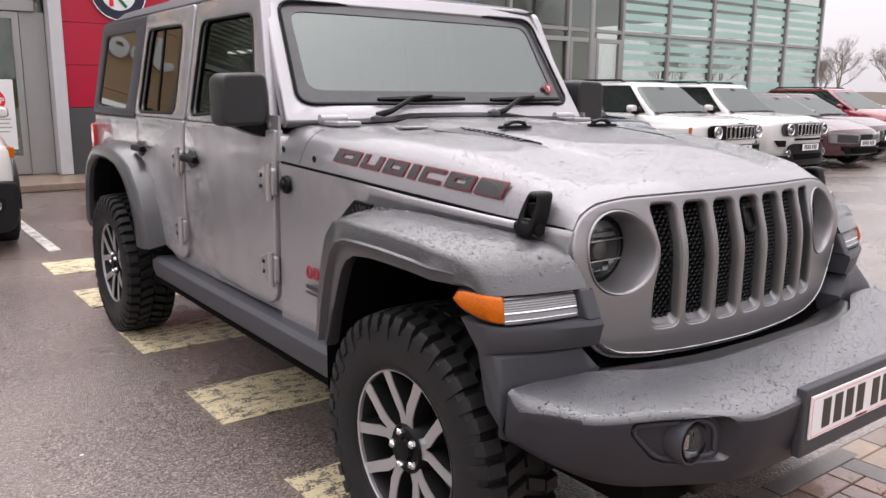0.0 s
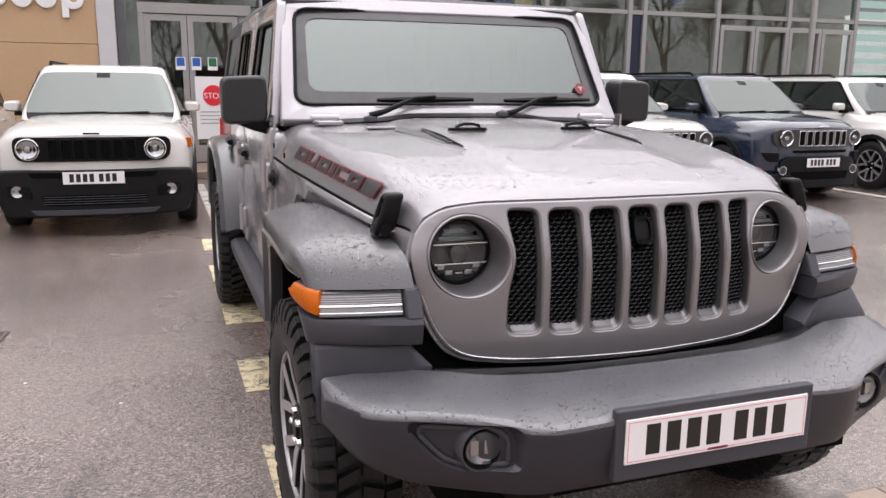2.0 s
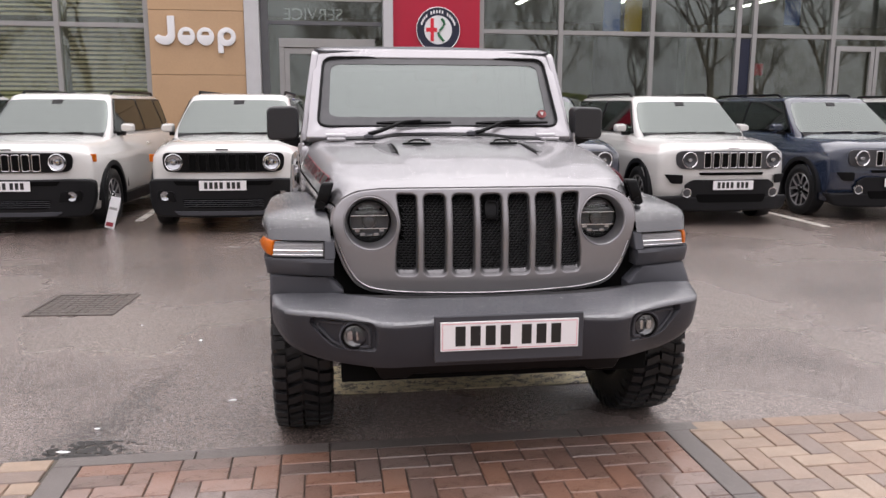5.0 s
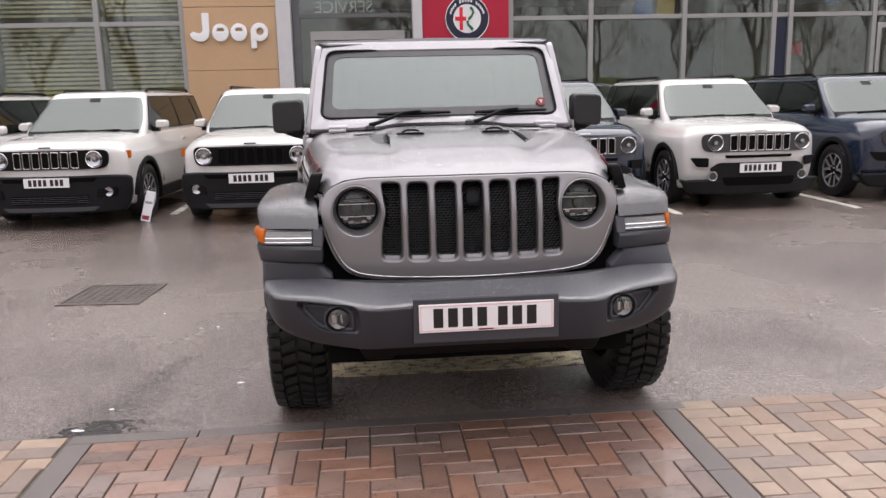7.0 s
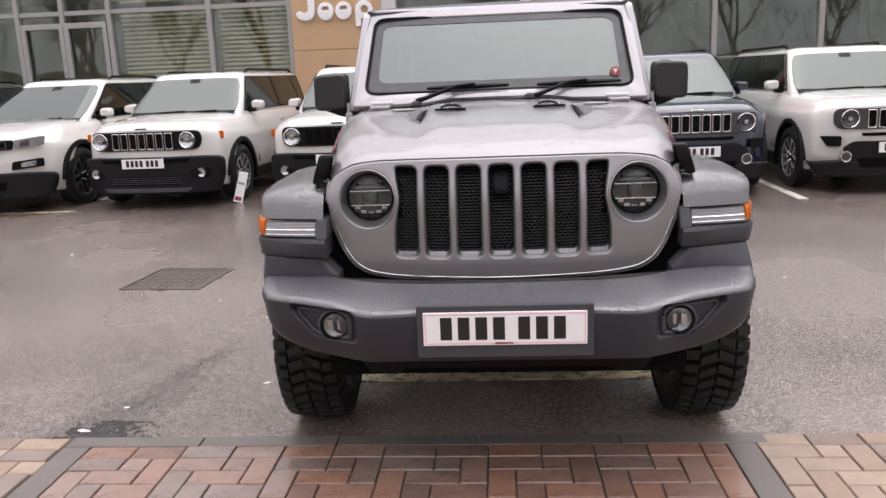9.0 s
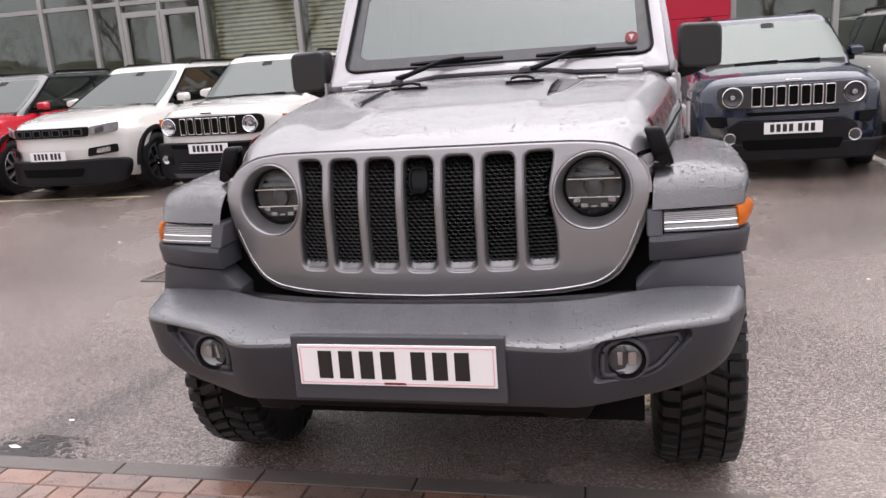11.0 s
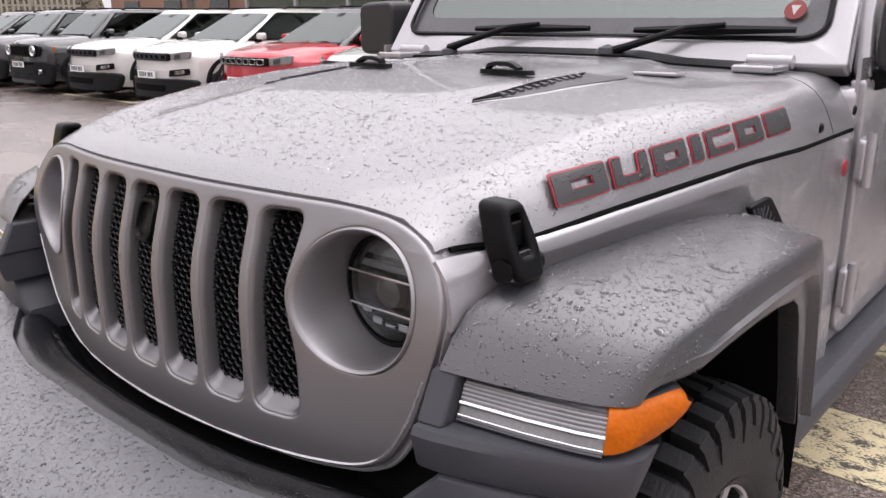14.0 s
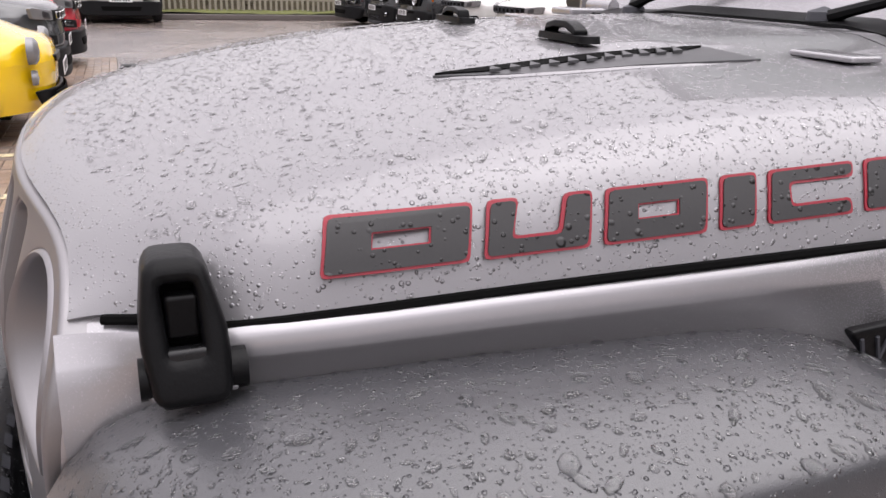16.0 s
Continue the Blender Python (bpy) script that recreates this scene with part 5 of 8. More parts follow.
# centre line of the flare seen from the side (y, z of its top edge), and of the wheel opening
F_TOP = [(0.425, 0.930), (0.450, 0.972), (0.480, 1.006), (0.53, 1.030), (0.60, 1.042), (0.72, 1.050), (0.88, 1.055), (1.00, 1.056), (1.09, 1.052), (1.16, 1.030), (1.215, 0.975), (1.258, 0.875), (1.29, 0.75), (1.31, 0.62)]
F_LOW = [(0.490, 0.9275), (0.515, 0.937), (0.550, 0.940), (0.60, 0.938), (0.66, 0.934), (0.74, 0.938), (0.86, 0.940), (0.96, 0.939), (1.04, 0.930), (1.095, 0.905), (1.135, 0.868), (1.175, 0.79), (1.215, 0.70), (1.245, 0.60)]
for s in (-1, 1):
    rings = []
    for (ty, tz), (by, bz) in zip(F_TOP, F_LOW):
        xin = max(interp(ty, SEAM_X) + 0.004, interp(ty, [(0.425, 0.650), (0.56, 0.662), (0.6, 0.6)]))
        drop = interp(ty, [(0.425, 0.05), (0.50, 0.7), (0.58, 1.0), (1.05, 1.0), (1.2, 0.4), (1.31, 0.0)])
        xo = interp(ty, [(0.425, 0.905), (0.5, 0.922), (0.6, 0.930), (1.1, 0.930), (1.31, 0.905)])
        skew = 0.085 * max(0.0, (0.75 - ty) / 0.325)
        dx = xo - xin
        ring = [(xin, ty, tz - 0.010 * drop), (xin + dx * 0.35, ty + skew * 0.16, tz), (xin + dx * 0.66, ty + skew * 0.4, tz - 0.010 * drop), (xin + dx * 0.84, ty + skew * 0.58, tz - 0.021 * drop), (xo - 0.018, ty + skew * 0.74, tz - 0.027 * drop), (xo - 0.007, ty + skew * 0.86, tz - 0.032 * drop), (xo - 0.001, ty + skew, tz - 0.042 * drop)]
        ey, ez = ty + skew, tz - 0.042 * drop
        by = max(by, ey + 0.01) if ty < 0.6 else by
        out = min(1.0, max(0.0, (ty - 0.48) / 0.15))
        ring += [(xo + 0.003 * out, ey + (by - ey) * 0.46, ez + (bz - ez) * 0.46), (xo + 0.010 * out, ey + (by - ey) * 0.53, ez + (bz - ez) * 0.53), (xo - 0.008, ey + (by - ey) * 0.61, ez + (bz - ez) * 0.61), (xo - 0.004, ey + (by - ey) * 0.92, ez + (bz - ez) * 0.92), (xo - 0.010, by, bz - 0.004), (xo - 0.03, by, bz - 0.006), (xo - 0.06, by, bz + 0.004)]
        if s < 0:
            ring = [(x, y - 0.045 * max(0.0, min(1.0, (0.66 - y) / 0.20)), z) for x, y, z in ring]
        rings.append([(s * p[0], p[1], p[2]) for p in ring])
    FLARES.append((part("front_flare", loft(rings, caps=False), M["plastic_wet"], jeep, "dark grey plastic wheel-arch flare with rain drops", smooth=38), rings))
    # body colour strip and lamp unit on the flare's front face
    ahead = 0.0 if s > 0 else 0.052

    def front_row(x):
        return -ahead + interp(abs(x), [(0.60, 0.422), (0.674, 0.432), (0.78, 0.449), (0.85, 0.465), (0.886, 0.477), (0.905, 0.503), (0.917, 0.535), (0.925, 0.568), (0.932, 0.600)])

    def ledge_row(x):
        return -ahead * 0.9 + interp(abs(x), [(0.60, 0.374), (0.673, 0.383), (0.78, 0.415), (0.85, 0.444), (0.89, 0.464), (0.902, 0.475), (0.911, 0.486), (0.917, 0.499), (0.925, 0.525)])

    def slab(name, x0, x1, z0, z1, d, material, label="", b=0.006, lean=0.0):
        us = sorted({x0 + (x1 - x0) * i / 6 for i in range(7)} | {q for q in (0.895, 0.912) if x0 < q < x1})
        rings = []
        for x in us:
            f = front_row(x)
            rings.append([(s * x, f - d, z0), (s * x, f - d + lean, z1), (s * x, max(f + 0.012, 0.560), z1), (s * x, max(f + 0.012, 0.560), z0)])
        return part(name, loft(rings), material, jeep, label, bevel=b)

    rings = []
    for x in (0.640, 0.673, 0.72, 0.78, 0.84, 0.87, 0.89, 0.902, 0.911, 0.919):
        low, mid = 0.640 + (x - 0.640) * 0.958, 0.640 + (x - 0.640) * 0.99
        fl, fm, ft = ledge_row(low) + 0.010, ledge_row(mid) - 0.002, ledge_row(x) + 0.004
        rings.append([(s * low, fl + 0.006, 0.792), (s * low, fl, 0.800), (s * mid, fm, 0.848), (s * x, ft, 0.859), (s * x, max(0.535, ft + 0.04), 0.864), (s * low, max(0.482, fl + 0.02), 0.792)])
    part("flare_nose", loft(rings), M["plastic"], jeep, "dark grey lower lip of the flare", smooth=40)
    slab("flare_cheek", 0.634, 0.677, 0.857, 0.930, 0.036, M["plastic"], "", 0.010, 0.036)
    unit = slab("side_lamp", 0.678, 0.884, 0.864, 0.924, 0.008, M["lens"], "clear ribbed daytime lamp", 0.006, 0.022)
    # the indicator wraps round the corner and tapers to a rounded tip
    wrap = [(0.884, 0.470, 0.866, 0.926), (0.893, 0.478, 0.866, 0.927), (0.902, 0.491, 0.868, 0.928), (0.911, 0.510, 0.871, 0.928), (0.920, 0.533, 0.877, 0.929), (0.929, 0.560, 0.886, 0.930), (0.935, 0.580, 0.897, 0.928), (0.937, 0.592, 0.907, 0.921)]
    for name, border, proud, material, label in (("lamp_frame", 0.0045, -0.003, M["plastic_dark"], "dark frame round the indicator"), ("amber_lamp", 0.0, 0.002, M["amber"], "amber indicator lamp")):
        rings = []
        for q, (x, y, za, zb) in enumerate(wrap):
            side_on = q / 7
            px, py = proud * (0.3 + 0.7 * side_on), -proud * (1 - 0.6 * side_on)
            za, zb, y = za - border, zb + border * 0.3, y - ahead
            tx, ty = -0.004 - 0.006 * side_on, 0.014 * (1 - 0.8 * side_on)
            ring = [(x + px - 0.005, y + py + 0.004, za), (x + px, y + py, za + 0.005), (x + px, y + py, 0.5 * (za + zb)), (x + px + tx * 0.6, y + py + ty * 0.7, zb - 0.007), (x + px + tx - 0.002, y + py + ty + 0.003, zb), (x - 0.040, y + 0.035, zb), (x - 0.040, y + 0.035, za)]
            rings.append([(s * a, b, c) for a, b, c in ring])
        part(name, loft(rings), material, jeep, label, smooth=50)
    us = [0.682 + 0.20 * i / 6 for i in range(7)]
    for z, r, m in ((0.8665, 0.0022, "alloy_dark"), (0.889, 0.0036, "chrome"), (0.9195, 0.0018, "alloy_dark"), (0.873, 0.0016, "chrome"), (0.896, 0.0014, "pale_rib"), (0.9015, 0.0014, "pale_rib"), (0.907, 0.0014, "pale_rib"), (0.9125, 0.0014, "pale_rib")):
        part("lamp_rib", tube([(s * x, front_row(x) - 0.009 + 0.020 * (z - 0.864) / 0.058, z) for x in us], r, 6), M[m], unit)
    # dark bumper-end panel below the lamp
    rings = []
    for x, f, low in ((0.605, 0.374, 0.52), (0.645, 0.386, 0.52), (0.672, 0.392, 0.53), (0.76, 0.418, 0.545), (0.83, 0.444, 0.56), (0.868, 0.459, 0.575), (0.884, 0.467, 0.585), (0.893, 0.475, 0.592), (0.897, 0.488, 0.60)):
        f -= ahead * interp(x, [(0.605, 0.1), (0.70, 0.6), (0.88, 1.0)])
        top = interp(x, [(0.605, 0.722), (0.672, 0.789)])
        rings.append([(s * x, min(f, 0.400) + 0.012, low), (s * x, min(f, 0.400) + 0.006, 0.69), (s * x, min(f, 0.410) + 0.25 * (f - min(f, 0.410)), 0.725), (s * x, f + 0.004, top - 0.006), (s * (x - 0.002), f + 0.012, top), (s * x, max(f + 0.02, 0.495), top), (s * x, max(f + 0.010, 0.46), 0.66), (s * (x - 0.02), 0.424, low)])
    part("bumper_end_panel", loft(rings), M["plastic"], jeep, "dark plastic panel between flare and bumper", smooth=40)
    # inner arch, dark
    bm = loft([[(s * (x if y > 0.62 else min(x, 0.80)), y, z) for y, z in [(0.45, 0.60)] + F_LOW + [(1.245, 0.45)]] for x in (0.90, 0.44)], closed=False)
    part("arch_wall", cuboid(*sorted((s * 0.42, s * 0.46)), 0.60, 1.30, 0.42, 1.03), M["deep"], jeep)
    part("arch_liner", bm, M["deep"], jeep, "black wheel-arch liner")
    # flare vent behind the bonnet side
    bm = plate([rounded([(1.13, 1.055), (1.24, 1.058), (1.335, 0.985), (1.355, 0.945), (1.24, 0.95)], 0.012, 3)], 0.012, 0.003, "yz", s * 0.793)
    vent = part("wing_vent", bm, M["black"], jeep, "black mesh vent behind the flare")
    for k in range(9):
        for e in (-1, 1):
            y = 1.165 + 0.02 * k
            z = 1.046 - max(0.0, y - 1.20) * 0.75
            part("vent_bar", tube([(s * 0.800, y, z - 0.055), (s * 0.800, y + e * 0.018, z)], 0.0022, 5), M["plastic"], vent)

# ---- front bumper ----
# (x, front y, top z, bottom z)
B_ROW = [(0.0, 0.010, 0.690, 0.500), (0.30, 0.010, 0.690, 0.500), (0.40, 0.016, 0.694, 0.498), (0.455, 0.024, 0.698, 0.494), (0.50, 0.052, 0.706, 0.490), (0.58, 0.094, 0.716, 0.490), (0.68, 0.132, 0.722, 0.498), (0.76, 0.155, 0.724, 0.520), (0.81, 0.182, 0.724, 0.542), (0.838, 0.212, 0.723, 0.558), (0.860, 0.262, 0.721, 0.576), (0.874, 0.300, 0.718, 0.590), (0.886, 0.335, 0.714, 0.600)]
BACK_EDGE = [(0.0, 0.240), (0.30, 0.247), (0.40, 0.266), (0.50, 0.292), (0.55, 0.318), (0.63, 0.358), (0.68, 0.382), (0.76, 0.392), (0.92, 0.394)]


def soft_row(x):
    """The bumper's outline at x, its corners eased over a few centimetres."""
    out = []
    for k in (1, 2, 3):
        vals = [interp(min(0.886, abs(x + q)), [(r[0], r[k]) for r in B_ROW]) for q in ((-0.03, -0.015, 0.0, 0.015, 0.03) if x < 0.77 else (-0.012, -0.006, 0.0, 0.006, 0.012))]
        out.append(sum(vals) / 5)
    return (x, *out)


half = [soft_row(0.03 * k) for k in range(27)] + [soft_row(x) for x in (0.80, 0.817, 0.832, 0.846, 0.858, 0.868)] + [(0.877, 0.305, 0.716, 0.592), (0.884, 0.328, 0.713, 0.598), (0.888, 0.346, 0.707, 0.608)]
rows = [(-a, b, c, d) for a, b, c, d in half[:0:-1]] + half
rings = []
for x, y, zt, zb in rows:
    m = max(0.0, (abs(x) - 0.45) / 0.47)
    mm = min(1.0, max(0.0, (abs(x) - 0.28) / 0.2))
    bk = interp(abs(x), BACK_EDGE)
    bz = interp(abs(x), [(0.0, 0.714), (0.30, 0.714), (0.45, 0.713), (0.58, 0.719), (0.80, 0.718), (0.877, 0.716), (0.888, 0.708)])
    ring = [(x, y + 0.042 + 0.02 * m, zb), (x, y + 0.026, zb + 0.03), (x, y + 0.009, zb + (zt - zb) * 0.5), (x, y + 0.0025, zt - 0.034 - 0.021 * mm), (x, y + 0.001, zt - 0.020 - 0.021 * mm), (x, y + 0.004, zt - 0.011 - 0.021 * mm), (x, y + 0.013, zt - 0.006 - 0.020 * mm), (x, y + 0.024, zt - 0.0035 - 0.019 * mm), (x, y + 0.028 + 0.5 * (bk - y - 0.028), 0.4 * (zt - 0.006 - 0.018 * mm) + 0.6 * bz + 0.003), (x, max(bk, y + 0.034), bz), (x, max(bk, y + 0.034) + 0.012, zt - 0.040), (x, 0.412, zt - 0.046), (x, 0.412, zb + 0.03), (x, min(y + 0.12, 0.40), zb - 0.004)]
    rings.append(ring)
FACE = [(r[0], r[1]) for r in B_ROW]
RIM = rounded([(0.490, 0.558), (0.490, 0.640), (0.512, 0.670), (0.728, 0.676), (0.733, 0.652), (0.665, 0.572), (0.62, 0.552)], 0.02, 4)


def pocket_y(x):
    """Floor of the fog lamp recess."""
    return interp(abs(x), FACE) + 0.034


BUMPER_RINGS = rings
raw = finish("front_bumper", loft(rings), M["plastic_wet"])
tools = []
for s in (-1, 1):
    row = [(0.612 + (x - 0.612) * 0.93, 0.614 + (z - 0.614) * 0.90) for x, z in RIM]
    wide = [(0.612 + (x - 0.612) * 1.07, 0.614 + (z - 0.614) * 1.10) for x, z in RIM]
    tool = finish("pocket_tool", loft([[(s * x, -0.2, z) for x, z in wide], [(s * x, interp(x, FACE) + 0.001, z) for x, z in wide], [(s * x, interp(x, FACE) + 0.014, z) for x, z in RIM], [(s * x, pocket_y(x), z) for x, z in row]]), M["plastic"])
    tools.append(tool)
    op = raw.modifiers.new("pocket", "BOOLEAN")
    op.object, op.operation, op.solver = tool, "DIFFERENCE", "EXACT"
bpy.context.view_layer.update()
cut_mesh = bpy.data.meshes.new_from_object(raw.evaluated_get(bpy.context.evaluated_depsgraph_get()))
bm = bmesh.new()
bm.from_mesh(cut_mesh)
for ob in [raw] + tools:
    bpy.data.objects.remove(ob)
bumper = part("front_bumper", bm, M["bumper_wet_lit"], jeep, "dark grey moulded bumper with rain drops on top", smooth=38)
# its upper side is wet and coloured as if skylit; the upright face's shade is in its colour
bumper.data.materials.append(M["bumper_face_shaded"])
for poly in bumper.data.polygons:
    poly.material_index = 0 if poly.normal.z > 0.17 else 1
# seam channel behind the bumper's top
M["trim_wet"] = mat("wet_black_trim", (0.006, 0.006, 0.007), 0.32, vary=0.2, scale=9, fine=300, bump=0.0003, spec=0.35, coat=0.35, drops=0.0012, drop_scale=120)


def trough(u, v):
    """Rounded black trim behind the bumper's top: along x, and from its front edge over to the dark gap."""
    edge_y = interp(abs(u), BACK_EDGE)
    room = max(0.02, nose_y(u, 0.70) + 0.012 - edge_y)
    return (u, edge_y + room * v, interp(v, [(0.0, 0.706), (0.12, 0.712), (0.30, 0.714), (0.52, 0.708), (0.68, 0.694), (0.80, 0.676), (1.0, 0.655)]))


shelf = part("bumper_shelf", surf([-0.60 + 0.06 * i for i in range(21)], (0, 0.06, 0.12, 0.2, 0.3, 0.4, 0.52, 0.6, 0.68, 0.74, 0.8, 0.9, 1.0), trough), M["trim_wet"], jeep, "wet black trim between grille and bumper", smooth=60, solid=0.008)
for k in range(-8, 9):
    rows = [trough(0.058 * k + dx, v) for v in (0.62, 0.70) for dx in (-0.017, 0.017)]
    part("shelf_slot", loft([[(x, y, z + dz) for x, y, z in (rows[0], rows[1], rows[3], rows[2])] for dz in (-0.002, 0.0015)]), M["plastic"], shelf)
part("air_dam", loft([[(x, 0.16, z), (x, 0.30, z), (x, 0.34, z + 0.06), (x, 0.13, z + 0.09)] for x, z in ((-0.50, 0.47), (-0.47, 0.418), (-0.37, 0.416), (-0.35, 0.430), (0.35, 0.430), (0.37, 0.416), (0.47, 0.418), (0.50, 0.47))]), M["black"], jeep, "black lower air dam", bevel=0.01)
for s in (-1, 1):
    def face_y(x):
        return interp(abs(x), [(r[0], r[1]) for r in B_ROW])

    fx, fz = 0.572, 0.612
    fy = 0.104
    fog = part("fog_lamp", spin([(0.035, 0.050), (0.004, 0.049), (-0.004, 0.046), (-0.004, 0.042), (0.006, 0.040), (0.020, 0.030), (0.024, 0.0)], 36, "y", (s * fx, fy, fz)), M["black"], bumper, "round fog lamp")
    part("reflector", spin([(0.005, 0.040), (0.017, 0.028), (0.022, 0.0)], 28, "y", (s * fx, fy, fz)), M["lens"], fog)
    for q in (-1, 1):
        part("led_cell", loft([[(s * fx + q * 0.017 + dx * k, fy + y, fz + dz * k) for dx, dz in ((-0.012, -0.022), (0.012, -0.022), (0.012, 0.022), (-0.012, 0.022))] for k, y in ((0.8, 0.008), (1.0, 0.018))]), M["reflector"], fog)
    part("lamp_collar", spin([(0.05, 0.060), (0.004, 0.058), (-0.004, 0.055), (-0.004, 0.051), (0.012, 0.049)], 36, "y", (s * fx, fy, fz)), M["plastic"], fog)
    inner = [(0.612 + (x - 0.612) * 0.80, 0.614 + (z - 0.614) * 0.74) for x, z in RIM]
    part("pocket_rim", tube([(s * x, interp(x, FACE) + 0.029, z) for x, z in inner + inner[:1]], 0.0065, 8), M["plastic"], bumper, "raised rim inside the lamp recess")
    fl = part("lens", spin([(-0.012, 0.0), (-0.009, 0.024), (0.0, 0.042)], 28, "y", (s * fx, fy, fz)), M["lamp_glass"], fog)
    fl.visible_shadow = False


# number plate panel and plate: the characters stand as plain bars
def number_plate(parent, x0, x1, z0, z1, y, ink=7, holder=True, border=True):
    if holder:
        part("plate_holder", cuboid(x0 - 0.022, x1 + 0.022, y + 0.004, y + 0.03, z0 - 0.045, z1 + 0.022), M["plastic"], parent, bevel=0.006)
    p = part("number_plate", cuboid(x0, x1, y - 0.002, y + 0.0035, z0, z1), M["plate_white"], parent, "white number plate", bevel=0.0015, segs=1)
    w, h = x1 - x0, z1 - z0
    if border:
        t = 0.0022
        for a, b, c, d in ((x0 + 0.006, x1 - 0.006, z0 + 0.006, z0 + 0.006 + t), (x0 + 0.006, x1 - 0.006, z1 - 0.006 - t, z1 - 0.006), (x0 + 0.006, x0 + 0.006 + t, z0 + 0.006, z1 - 0.006), (x1 - 0.006 - t, x1 - 0.006, z0 + 0.006, z1 - 0.006)):
            part("border_line", cuboid(a, b, y - 0.0028, y - 0.0018, c, d), M["plate_pink"], p)
        part("dealer_strip", cuboid(x0 + w * 0.44, x0 + w * 0.55, y - 0.0028, y - 0.0018, z0 + 0.004, z0 + 0.010), M["decal_red"], p)
    for k in range(ink):
        cx = x0 + w * (0.105 + 0.108 * k + (0.045 if k > 3 else 0))
        part("plate_bar", cuboid(cx, cx + w * 0.072, y - 0.003, y - 0.0018, z0 + h * 0.17, z1 - h * 0.15), M["plate_ink"], p)
    return p


number_plate(jeep, -0.262, 0.262, 0.571, 0.682, 0.0)

# ---- wheels ----
def wheel(parent, cx, cy, cz, out, r=0.400, w=0.270, rim=0.218, lugs=True, steer=0.0, spokes=5, dark=False):
    """A wheel whose outer face looks along x * out."""
    turn = Matrix.Translation((cx, cy, cz)) @ Matrix.Rotation(steer, 4, "Z")
    h = w / 2
    wear = 0.019 if lugs else 0.004
    prof = [(-h * 0.84, rim - 0.004), (-h * 0.93, rim + 0.012), (-h * 0.985, rim + 0.035), (-h, (r + rim) / 2), (-h * 0.955, r - 0.045), (-h * 0.82, r - wear * 1.5), (0, r - wear), (h * 0.82, r - wear * 1.5), (h * 0.955, r - 0.045), (h, (r + rim) / 2), (h * 0.985, rim + 0.035), (h * 0.93, rim + 0.012), (h * 0.84, rim - 0.004)]
    n = 42

    def lug(row, k):
        """One tread block: (x span, place round the tyre, width); the outer rows reach down the sidewall."""
        x0, x1, off, ang, lean = ((-h * 0.90, -h * 0.54, 0.5, 0.094, 0.0), (-h * 0.48, -h * 0.04, 0.0, 0.088, -0.055), (h * 0.04, h * 0.48, 0.5, 0.088, 0.055), (h * 0.54, h * 0.90, 0.0, 0.094, 0.0))[row]
        b = bmesh.new()
        a = 2 * math.pi * (k + off) / n
        rings = []
        for rr, kk in ((r - 0.030, 1.10), (r - 0.004, 1.0), (r + 0.001, 0.92)):
            ring = []
            for x, da in ((x0, -ang / 2), (x0, ang / 2), (x1, ang / 2), (x1, -ang / 2)):
                q = a + da * kk + lean * (x - x0) / (x1 - x0)
                low = 0.008 if abs(x) > h * 0.85 else 0.0
                ring.append((x, (rr - low) * math.cos(q), (rr - low) * math.sin(q)))
            rings.append(ring)
        loft(rings, bm=b)
        if row in (0, 3):
            e = -1 if row == 0 else 1
            deep = 0.080 if k % 2 else 0.056
            arm = []
            for rr, x, kk in ((r - 0.010, 0.885, 0.98), (r - 0.022, 0.955, 0.98), (r - 0.042, 0.995, 0.94), (r - deep, 1.012, 0.80 if k % 2 else 0.92)):
                arm.append([(e * h * xx, rr * math.cos(a + d * ang / 2 * kk), rr * math.sin(a + d * ang / 2 * kk)) for xx, d in ((x - 0.09, -1), (x, -1), (x, 1), (x - 0.09, 1))])
            loft(arm, bm=b)
        return b

    T = lambda c: turn @ c
    wh = part("wheel", spin([(-h * 0.7, rim), (-h * 0.7, rim - 0.012), (0, rim - 0.03), (h * 0.70, rim - 0.018), (h * 0.86, rim - 0.006), (h * 0.91, rim + 0.002), (h * 0.93, rim + 0.010), (h * 0.82, rim + 0.006)], 48, "x"), M["pocket"] if lugs else M["alloy_dark"], parent, "wheel")
    wh.data.transform(Matrix.Scale(out, 4, (1, 0, 0)))
    wh.data.transform(turn)
    tyre = part("tyre", bend(spin(prof, 56, "x"), T), M["rubber"], wh, "knobbly black tyre" if lugs else "black road tyre", smooth=30)
    if lugs == "single":
        # blocks that can be told apart: every block its own object on eight shared meshes
        for row in range(4):
            for odd in (0, 1):
                first = part("tread_block", lug(row, odd), M["rubber"], wh, smooth=30)
                first.matrix_local = turn
                for k in range(1, n // 2):
                    o = new("tread_block", first.data)
                    o.parent = wh
                    o.matrix_local = turn @ Matrix.Rotation(2 * math.pi * 2 * k / n, 4, "X")
    elif lugs:
        joined = bmesh.new()
        for row in range(4):
            for k in range(n):
                one = lug(row, k)
                vs = {v: joined.verts.new(v.co) for v in one.verts}
                for f in one.faces:
                    joined.faces.new([vs[v] for v in f.verts])
                one.free()
        tagged(part("tread", bend(joined, T), M["rubber"], wh, smooth=30), kind="stuff")
    face = h * 0.72
    f = out * face
    hub = spin([(f - out * 0.09, 0.0), (f - out * 0.09, 0.11), (f - out * 0.01, 0.078), (f + out * 0.004, 0.066), (f + out * 0.004, 0.034), (f + out * 0.014, 0.031), (f + out * 0.016, 0.0)], 32, "x")
    part("hub", bend(hub, T), M["black"], wh, "black hub")
    sp, fc = bmesh.new(), bmesh.new()
